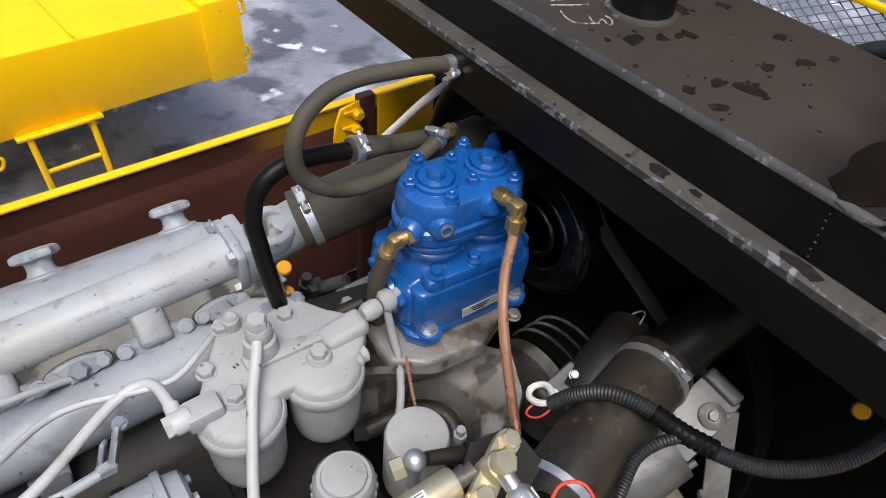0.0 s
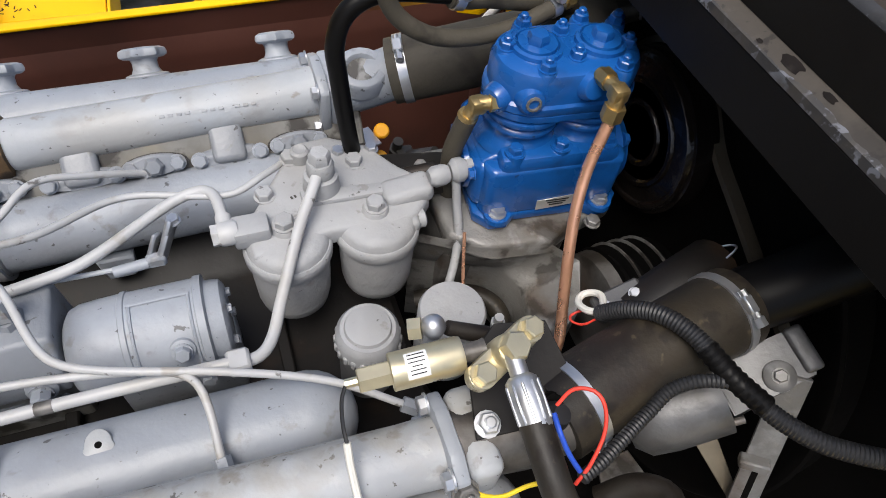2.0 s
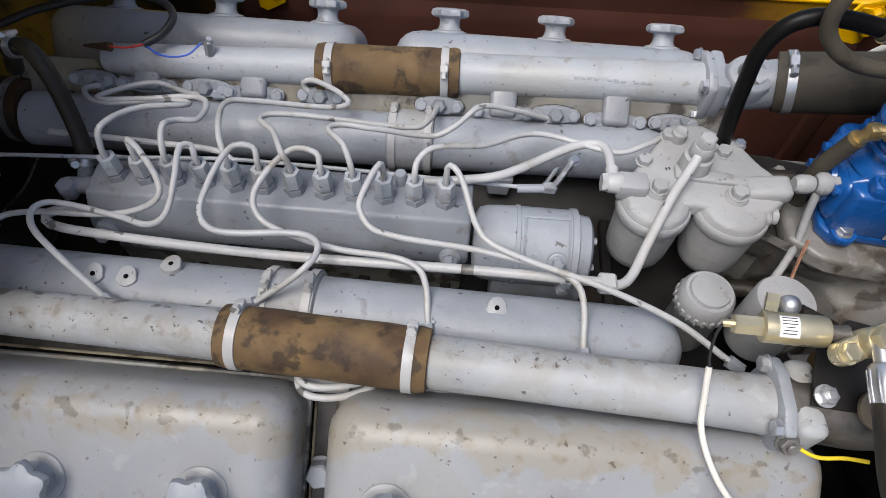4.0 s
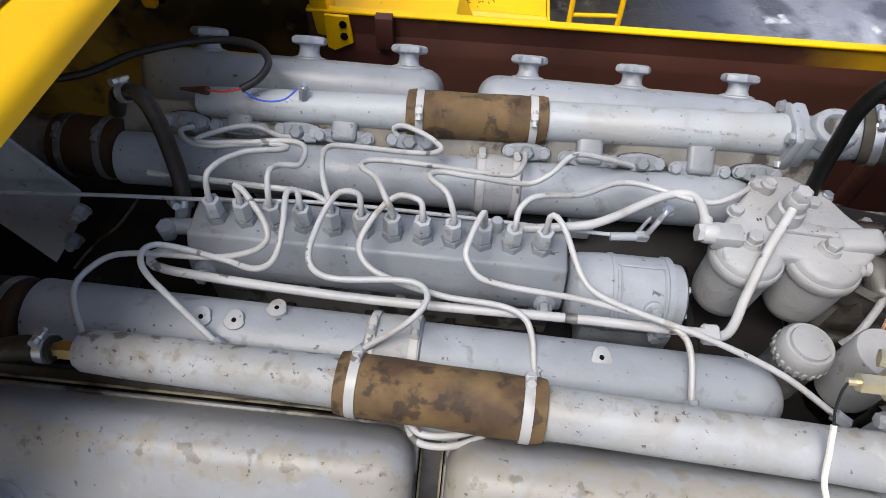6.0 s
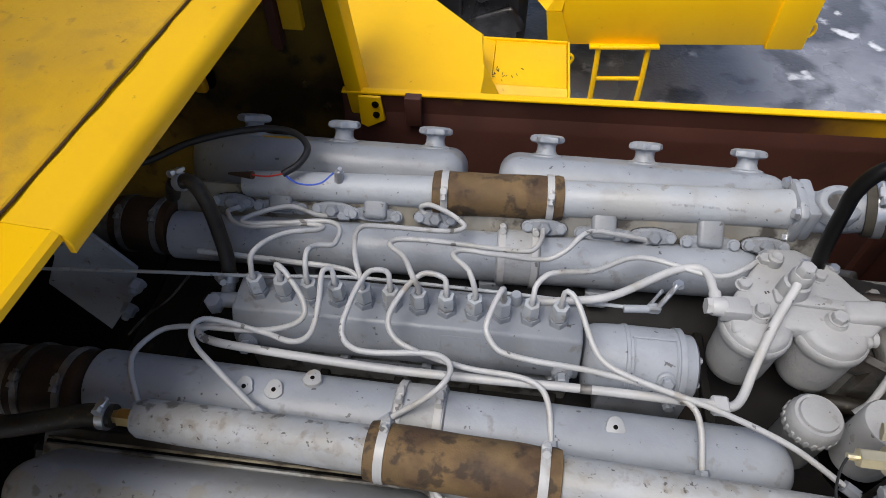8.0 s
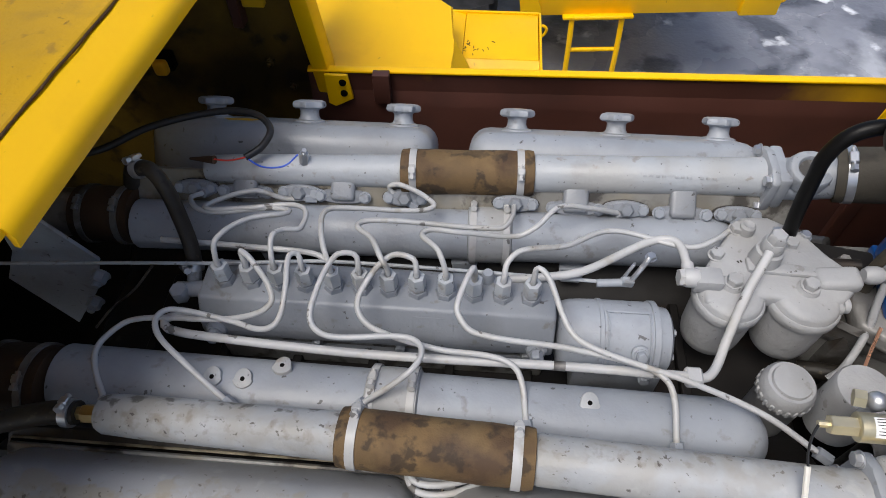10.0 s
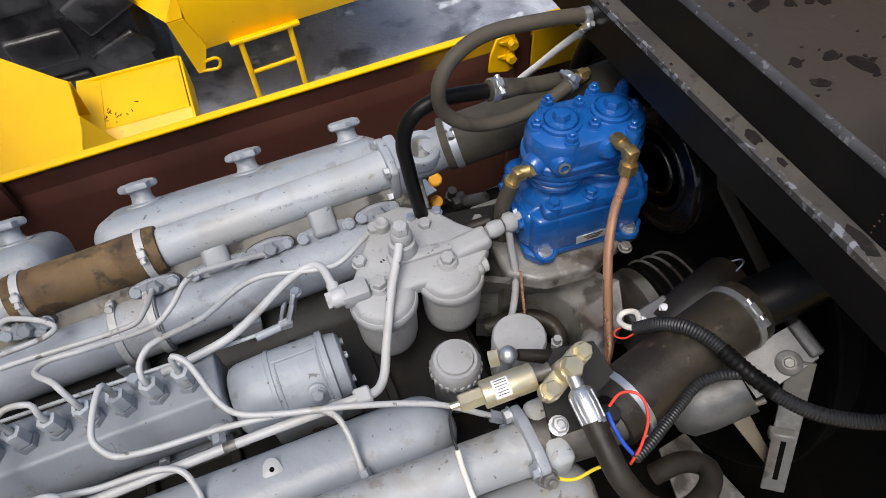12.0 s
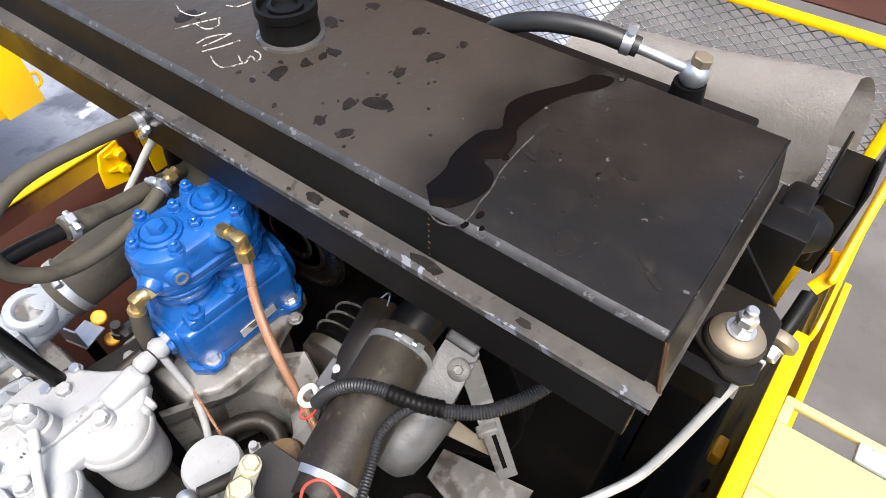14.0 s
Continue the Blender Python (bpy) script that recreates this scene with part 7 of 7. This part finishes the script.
# rubber mount at the tank's end, its bracket and the stay tube
mount = thing("radiator_mount", (0.78, -0.545, 2.18), "black bracket with a zinc rubber-mount bolt", "mount bracket")
part("bracket_plate", prism([(0.774, -0.502), (0.741, -0.551), (0.743, -0.568), (0.752, -0.577), (0.833, -0.576), (0.846, -0.562), (0.850, -0.502)], "z", 2.186, 2.192, 0.0015, 1), TANK, mount)
part("gusset", prism([(-0.505, 2.192), (-0.565, 2.192), (-0.505, 2.262)], "x", 0.846, 0.850, 0.0008, 1), BLACK, mount)
part("skirt", prism([(0.752, 2.186), (0.735, 2.186), (0.752, 2.12)], "y", -0.56, -0.505), BLACK, mount)
wm = Matrix.Translation((0.783, -0.545, 0))
part("rubber_pad", lathe([(0.028, 2.192), (0.029, 2.197), (0.027, 2.201)], wm, 32), RUBBER, mount)
part("washer", lathe([(0.0255, 2.201), (0.026, 2.204), (0.0225, 2.209), (0.014, 2.2125), (0.0, 2.213)], wm, 32), CUP, mount, "dull plated cup washer")
part("nut", join(lathe([(0.0135, 2.213), (0.0135, 2.215)], wm, 24), lathe([(0.0105, 2.215), (0.0105, 2.2245), (0.009, 2.226)], wm, 6), lathe([(0.010, 2.226), (0.010, 2.2345), (0.008, 2.236)], wm @ Matrix.Rotation(0.5, 4, "Z"), 6), lathe([(0.006, 2.236), (0.006, 2.244), (0.0045, 2.2455)], wm, 14)), ZINC, mount)
side = thing("radiator_side_frame", (0.9, -0.53, 2.1), "black steel frame at the radiator's end", "frame")
part("upright", block((0.885, -0.56, 1.4), (0.925, -0.506, 2.25), 0.003), BLACK, side)
part("hinge_tube", tube([(0.86, -0.585, 2.14), (0.885, -0.588, 2.153), (0.91, -0.59, 2.164)], 0.009, 16), BLACK, side)
part("end_bush", lathe([(0.018, 0), (0.020, 0.004), (0.020, 0.012), (0.012, 0.016)], aim((0.862, -0.586, 2.141), (-0.9, 0.1, -0.4)), 20), CUP, side)
bolt(side, (0.846, -0.584, 2.134), (-0.9, 0.1, -0.4), 0.009, 0.012, ZINC)
part("inner_post", block((0.945, -0.55, 1.5), (1.02, -0.50, 2.20), 0.004), BLACK, side)
part("cross_lug", rbox((0.05, 0.03, 0.04), 0.008, 2, Matrix.Translation((0.955, -0.535, 2.225))), BLACK, side)
part("open_channel", join(block((1.09, -0.602, 2.02), (1.20, -0.597, 2.178), 0.002, 1), block((1.09, -0.557, 2.02), (1.20, -0.552, 2.178), 0.002, 1), block((1.091, -0.5965, 2.02), (1.199, -0.5575, 2.15), 0.001, 1)), BLACK, side)
part("rubber_bump", moved(lathe([(0.0, -0.03), (0.022, -0.026), (0.028, -0.01), (0.028, 0.02), (0.02, 0.034), (0, 0.036)], Matrix.Identity(4), 20), aim((1.0, -0.545, 2.165), (0.3, -0.9, -0.2))), BLACK, side)
for k in range(3):
    part("small_bracket", rbox((0.03, 0.02, 0.05), 0.003, 1, Matrix.Translation((1.03 + 0.035 * k, -0.57 + 0.008 * k, 2.13 - 0.012 * k)) @ Matrix.Rotation(0.4 * k, 4, "Z")), BLACK, side)
sty = thing("stay_tube", (0.75, -0.56, 2.1), "bent bright steel stay tube", "stay tube")
part("tube", tube([(0.775, -0.568, 2.185), (0.747, -0.560, 2.152), (0.718, -0.551, 2.118), (0.690, -0.541, 2.086), (0.667, -0.530, 2.063), (0.636, -0.510, 2.052), (0.58, -0.474, 2.042), (0.535, -0.447, 2.028), (0.505, -0.435, 1.98), (0.49, -0.43, 1.90)], 0.0052, 14), STEEL, sty)
part("flat_eye", join(rbox((0.004, 0.020, 0.030), 0.0015, 1, Matrix.Translation((0.777, -0.568, 2.180))), rod((0.761, -0.564, 2.168), (0.773, -0.5675, 2.182), 0.0068, 12)), STEEL, sty, "flattened tube end")

# hose and fitting on the tank's far edge, the foam sheet and the grille
th = thing("tank_hose", (0.95, -0.25, 2.33), "black rubber hose with a steel banjo end", "hose")
part("hose", tube([(0.952, -0.128, 2.275), (0.943, -0.158, 2.310), (0.939, -0.191, 2.330), (0.946, -0.230, 2.340), (0.958, -0.278, 2.340), (0.970, -0.322, 2.331)], 0.0112, 16), PLASTIC, th)
clamp(th, (0.966, -0.310, 2.334), (0.25, -0.95, -0.15), 0.0116, 0.011, ZINC, (0.3, 0.1, 0.9), 0.02)
part("steel_tail", tube([(0.969, -0.320, 2.331), (0.976, -0.343, 2.325), (0.984, -0.360, 2.318), (0.992, -0.372, 2.313)], 0.0060, 12), ZINC, th)
part("banjo", lathe([(0.011, -0.013), (0.0155, -0.007), (0.0165, 0.0), (0.0155, 0.007), (0.011, 0.012)], aim((0.996, -0.382, 2.308), (0.05, -0.15, 1)), 20), ZINC, th)
part("banjo_bolt", lathe([(0.0115, 0.012), (0.0115, 0.021), (0.010, 0.0225)], aim((0.996, -0.382, 2.308), (0.05, -0.15, 1)), 6), CUP, th, "dull olive plated bolt")
part("boss", lathe([(0.024, 2.262), (0.021, 2.270), (0.018, 2.296)], Matrix.Translation((0.996, -0.380, 0)), 20), BLACK, th)
part("rear_ledge", block((0.929, -0.46, 2.20), (1.03, 0.46, 2.262), 0.004), BLACK, rad)
foam = bmesh.new()
rows = []
arch = [(-0.046, -0.090), (-0.047, -0.07), (-0.049, -0.035)] + [(0.05 * math.cos(a), 0.05 * math.sin(a)) for a in np.linspace(math.pi, -0.25, 14)] + [(0.049, -0.04), (0.046, -0.075)]
for k, (u, w) in enumerate(arch):
    row = []
    for j in range(17):
        f_ = j / 16
        row.append(foam.verts.new((1.079 + 0.093 * f_ + u * (1 + 0.05 * math.sin(7 * f_)), -0.20 - 0.33 * f_ - (0.012 if k < 3 else 0.0045 * max(0, k - 9)) * f_, 2.212 + w + 0.002 * math.sin(11 * f_ + 0.5 * k) + (0.006 * math.sin(23 * f_) if k == 0 else 0))))
    rows.append(row)
for a, b in zip(rows, rows[1:]):
    for j in range(16):
        foam.faces.new((a[j], a[j + 1], b[j + 1], b[j]))
bmesh.ops.solidify(foam, geom=foam.faces[:], thickness=0.0025)
solo("foam_sheet", foam, PAPER, (1.075, -0.4, 2.2), "rolled beige packing foam sheet behind the tank", "foam sheet")

GX = 1.30
grl = thing("front_grille", (GX, 0.0, 1.60), "expanded metal mesh grille in a yellow frame", "grille")
part("top_bar", block((GX - 0.008, -0.60, 2.2425), (GX + 0.010, 0.60, 2.252), 0.002), YELLOW, grl)
part("side_bar", block((GX - 0.012, -0.602, 1.55), (GX + 0.012, -0.585, 2.241), 0.003), YELLOW, grl)
part("side_bar", block((GX - 0.012, 0.585, 1.55), (GX + 0.012, 0.602, 2.241), 0.003), YELLOW, grl)
mesh = bmesh.new()


def strand(p, q, w=0.0008):
    p, q = Vector(p), Vector(q)
    d = (q - p).normalized()
    u = Vector((1, 0, 0))
    v = d.cross(u)
    ring = [[mesh.verts.new(c + w * (u * a + v * b)) for a, b in ((1, 1), (-1, 1), (-1, -1), (1, -1))] for c in (p, q)]
    for k in range(4):
        mesh.faces.new((ring[0][k], ring[0][(k + 1) % 4], ring[1][(k + 1) % 4], ring[1][k]))


z0, z1, ys, dz = 1.70, 2.242, 0.0255, 0.015
slope = dz / ys
for sgn in (1, -1):
    k = -110
    while k < 190:
        ya, yb = -0.585, 0.585
        za = z0 + dz * 1.0 * k
        zb = za + sgn * slope * (yb - ya)
        pts = []
        t0, t1 = 0.0, 1.0
        lo, hi = sorted((((z0 - za) / (zb - za)), ((z1 - za) / (zb - za))))
        t0, t1 = max(0, lo), min(1, hi)
        if t1 > t0:
            strand((GX + 0.001 * sgn, ya + t0 * (yb - ya), za + t0 * (zb - za)), (GX + 0.001 * sgn, ya + t1 * (yb - ya), za + t1 * (zb - za)))
        k += 1
part("expanded_mesh", mesh, STEEL, grl, "grey expanded metal mesh")
# Carried up out of view to keep sky out of the tank's reflection.
solo("raised_hood", prism([(GX + 0.02, 2.258), (GX + 0.06, 2.258), (GX + 0.46, 3.30), (GX + 0.42, 3.30)], "y", -0.66, 0.72, 0.004, 1), BROWN, (GX, 0, 2.26), "brown primed inner side of the raised hood above the grille", "hood")
hinge = thing("hinge_bar", (1.2, -0.62, 1.95), "yellow hinge bar at the bay's corner", "hinge")
part("bar", moved(rbox((0.50, 0.012, 0.035), 0.003, 1), Matrix.Translation((1.33, -0.63, 2.13)) @ Matrix.Rotation(radians(-38), 4, "Y")), YELLOW, hinge)
part("knuckle", tube([(1.13, -0.615, 1.955), (1.155, -0.63, 1.98), (1.18, -0.625, 1.995)], 0.011, 12), YELLOW, hinge)
part("hook", tube([(1.14, -0.60, 1.975), (1.165, -0.600, 2.0), (1.19, -0.61, 1.985)], 0.007, 10), YELLOW, hinge)

# near-side rail, side panel and the step platform outside it
nr = thing("near_side_panel", (1.0, -0.645, 1.4), "bright yellow side panel with a folded edge", "side panel")
# Darker yellow puts the web's shade into its colour.
part("inner_web", block((0.45, -0.650, 1.36), (1.34, -0.640, 1.859)), DIM_YELLOW, nr, "inner web with its shade put into dark yellow")
part("top_fold", block((0.45, -0.6555, 1.860), (1.125, -0.629, 1.868), 0.003), YELLOW, nr)
part("raised_end", prism([(1.120, 1.861), (1.128, 1.884), (1.150, 1.892), (1.34, 1.915), (1.34, 1.861)], "y", -0.6575, -0.6505, 0.001, 1), YELLOW, nr)
part("outer_sheet", block((0.45, -0.690, 1.60), (1.34, -0.678, 1.80), 0.002), YELLOW, nr)
stp = thing("step_platform", (0.8, -0.85, 1.85), "yellow step platform, its glare put into pale paint, with a long slot", "step")
part("tread", block((0.40, -1.30, 1.856), (0.956, -0.656, 1.8675), 0.003), GLARE_YELLOW, stp)
part("edge_bar", block((0.991, -1.30, 1.856), (1.005, -0.656, 1.8675), 0.003), GLARE_YELLOW, stp)
part("link_bar", block((0.9565, -0.671, 1.856), (0.9905, -0.656, 1.867), 0.002), GLARE_YELLOW, stp)
part("slot_edge", block((0.952, -1.28, 1.846), (0.9545, -0.672, 1.8555), 0.001, 1), YELLOW, stp)
part("seam", block((0.843, -1.28, 1.8676), (0.8445, -0.66, 1.8682)), YELLOW, stp)
part("slot_pad", rbox((0.032, 0.045, 0.012), 0.004, 2, Matrix.Translation((0.974, -0.780, 1.866))), PALE, stp, "pale worn pad in the slot")
tap = thing("drain_tap", (0.812, -0.386, 2.03), "small dark tap with an orange knob on the radiator core", "drain tap")
part("stem", rod((0.818, -0.386, 2.036), (0.768, -0.386, 2.071), 0.005, 12), VALLEY, tap)
part("collar", lathe([(0.006, 0.0), (0.0095, 0.001), (0.0095, 0.006), (0.006, 0.007)], aim((0.770, -0.386, 2.0695), (-0.75, 0, 0.6)), 18), CAST, tap)
part("knob", lathe([(0.0075, 0.006), (0.0082, 0.008), (0.0070, 0.012), (0, 0.013)], aim((0.770, -0.386, 2.0695), (-0.75, 0, 0.6)), 18), ORANGE, tap, "orange knob")
mark = thing("side_marker", (1.0, -0.60, 1.62), "small orange marker low inside the panel", "marker")
part("lens", rbox((0.045, 0.02, 0.035), 0.006, 2, Matrix.Translation((0.985, -0.628, 1.66))), ORANGE, mark)
for i, (x, z) in enumerate(((0.93, 1.63), (0.88, 1.60), (0.83, 1.62))):
    gb = thing("panel_grommet", (x, -0.634, z), "black rubber grommet in the side panel", "grommet", "grommets in the panel")
    part("ring", lathe([(0.012, 0), (0.014, 0.004), (0.006, 0.008), (0.0, 0.007)], aim((x, -0.639, z), (0, 1, 0)), 18), RUBBER, gb)

# ---- left end: bracket, hose, wires ----
lb = thing("lifting_bracket", (-0.70, 0.02, 1.8), "blue-grey triangular bracket plate at the engine's rear", "bracket")
part("plate", prism([(-0.805, 1.930), (-0.78, 2.06), (-0.735, 2.04), (-0.669, 1.918), (-0.717, 1.823), (-0.800, 1.715), (-0.857, 1.850)], "y", 0.047, 0.053, 0.001, 1), GREY, lb)
for x, z in ((-0.682, 1.880), (-0.728, 1.800)):
    bolt(lb, (x, 0.047, z), (0, -1, 0), 0.011, 0.016, GREY, stud=0.008)
fh = thing("fuel_hose", (-0.53, 0.06, 1.9), "matte black rubber hose down behind the pump", "hose")
part("hose", tube([(-0.61, 0.13, 2.01), (-0.588, 0.117, 2.05), (-0.568, 0.10, 2.071), (-0.545, 0.098, 2.077), (-0.525, 0.085, 2.05), (-0.512, 0.065, 2.0), (-0.503, 0.045, 1.965), (-0.500, 0.028, 1.942)], 0.0115, 16), RUBBER, fh)
clamp(fh, (-0.562, 0.0995, 2.074), (0.9, -0.2, 0.3), 0.012, 0.011, ZINC, (-0.1, 0.4, 0.9), 0.022)
solo("thin_cable", tube([(-0.56, 0.02, 1.951), (-0.617, 0.02, 1.881), (-0.679, 0.02, 1.821), (-0.74, 0.02, 1.75)], 0.002, 8, 0.01), CAST, (-0.62, 0.02, 1.88), "thin grey cable beside the bracket", "cable")
lw = thing("sensor_lead", (-0.45, 0.2, 2.0), "black sleeved lead with bare red and blue wires", "wire")
part("sleeve", tube([(-0.76, 0.16, 2.02), (-0.68, 0.185, 2.022), (-0.615, 0.236, 2.028), (-0.52, 0.277, 2.030), (-0.455, 0.277, 2.030), (-0.420, 0.246, 2.028), (-0.425, 0.212, 2.022), (-0.447, 0.188, 2.018)], 0.0058, 10), PLASTIC, lw)
part("red_wire", tube([(-0.446, 0.189, 2.018), (-0.475, 0.186, 2.012), (-0.51, 0.192, 2.008)], 0.0014, 6, 0.004), RED, lw)
part("blue_wire", tube([(-0.446, 0.188, 2.018), (-0.42, 0.178, 2.010), (-0.385, 0.180, 2.012), (-0.365, 0.196, 2.022)], 0.0014, 6, 0.004), BLUEWIRE, lw)
part("sensor_tip", join(rod((-0.500, 0.190, 2.008), (-0.545, 0.198, 2.000), 0.007, 10, 0.002)), RUST_EDGE, lw)
part("sensor_plug", join(rod((-0.362, 0.205, 1.995), (-0.360, 0.208, 2.014), 0.0075, 6), rod((-0.360, 0.208, 2.013), (-0.357, 0.206, 2.023), 0.0038, 8)), ZINC, lw)
nf = thing("brass_drain", (-0.56, -0.225, 1.97), "brass fitting with a clamp on the pipe's end", "pipe fitting")
part("stem", lathe([(0.012, 0), (0.012, 0.022), (0.009, 0.024), (0.009, 0.034)], aim((-0.529, -0.218, 1.969), (-1, -0.01, -0.02)), 6), BRASS, nf)
clamp(nf, (-0.570, -0.219, 1.968), (1, 0, 0), 0.016, 0.011, ZINC, (0, 0.3, 0.9), 0.02)
part("hose", tube([(-0.558, -0.218, 1.969), (-0.60, -0.22, 1.965), (-0.70, -0.24, 1.95), (-0.85, -0.26, 1.93)], 0.015, 14), RUBBER, nf)
ex = thing("rear_duct", (-0.95, -0.2, 1.8), "dark rusty duct at the engine's rear", "duct")
part("duct", tube([(-0.80, -0.20, 1.905), (-0.9, -0.22, 1.90), (-1.05, -0.24, 1.88), (-1.28, -0.25, 1.86)], 0.045, 20), CAST, ex)
sm = lathe([(0.0125, 0.0), (0.012, 0.0005), (0.0, 0.0006)], Matrix.Identity(4), 15)
for k, v in enumerate(sm.verts):
    w = 1 + 0.22 * math.sin(5 * math.atan2(v.co.y, v.co.x)) + 0.12 * math.sin(9 * math.atan2(v.co.y, v.co.x))
    v.co.x, v.co.y = v.co.x * 2.6 * w, v.co.y * 1.7 * w
solo("yellow_smear", moved(sm, bank(1) @ Matrix.Translation((-0.512, -0.022, 0.0002))), YELLOW_DUSTY, (-0.505, 0.33, 1.96), "faded yellow paint smear on the cover", "paint smear")
for s in (1, -1):
    cb = thing("cover_gap_bolt", (-0.133, 0.37 * s, 1.83), "large grey hexagon bolt between the covers", "bolt", "bolts between covers")
    mm = bank(s)
    n_ = mm.to_3x3() @ Vector((0, 0, 1))
    bolt(cb, mm @ Vector((-0.118 if s < 0 else -0.135, 0.03, -0.104)), n_, 0.014, 0.02, GREY)
    hb = thing("head_link", (-0.12, 0.28 * s, 1.9), "pale grey water link between the heads", "pipe link", "links between the heads")
    link = []
    for dz in (-0.083, -0.093):
        link.append(rbox((0.044, 0.022, 0.0075), 0.003, 2, mm @ Matrix.Translation((-0.110, -0.082, dz))))
        link.append(lathe([(0, -0.0038), (0.0095, -0.0038), (0.0118, -0.002), (0.0118, 0.002), (0.0095, 0.0038), (0, 0.0038)], mm @ Matrix.Translation((-0.132, -0.082, dz)), 24))
    part("link", join(*link), PIPE, hb)
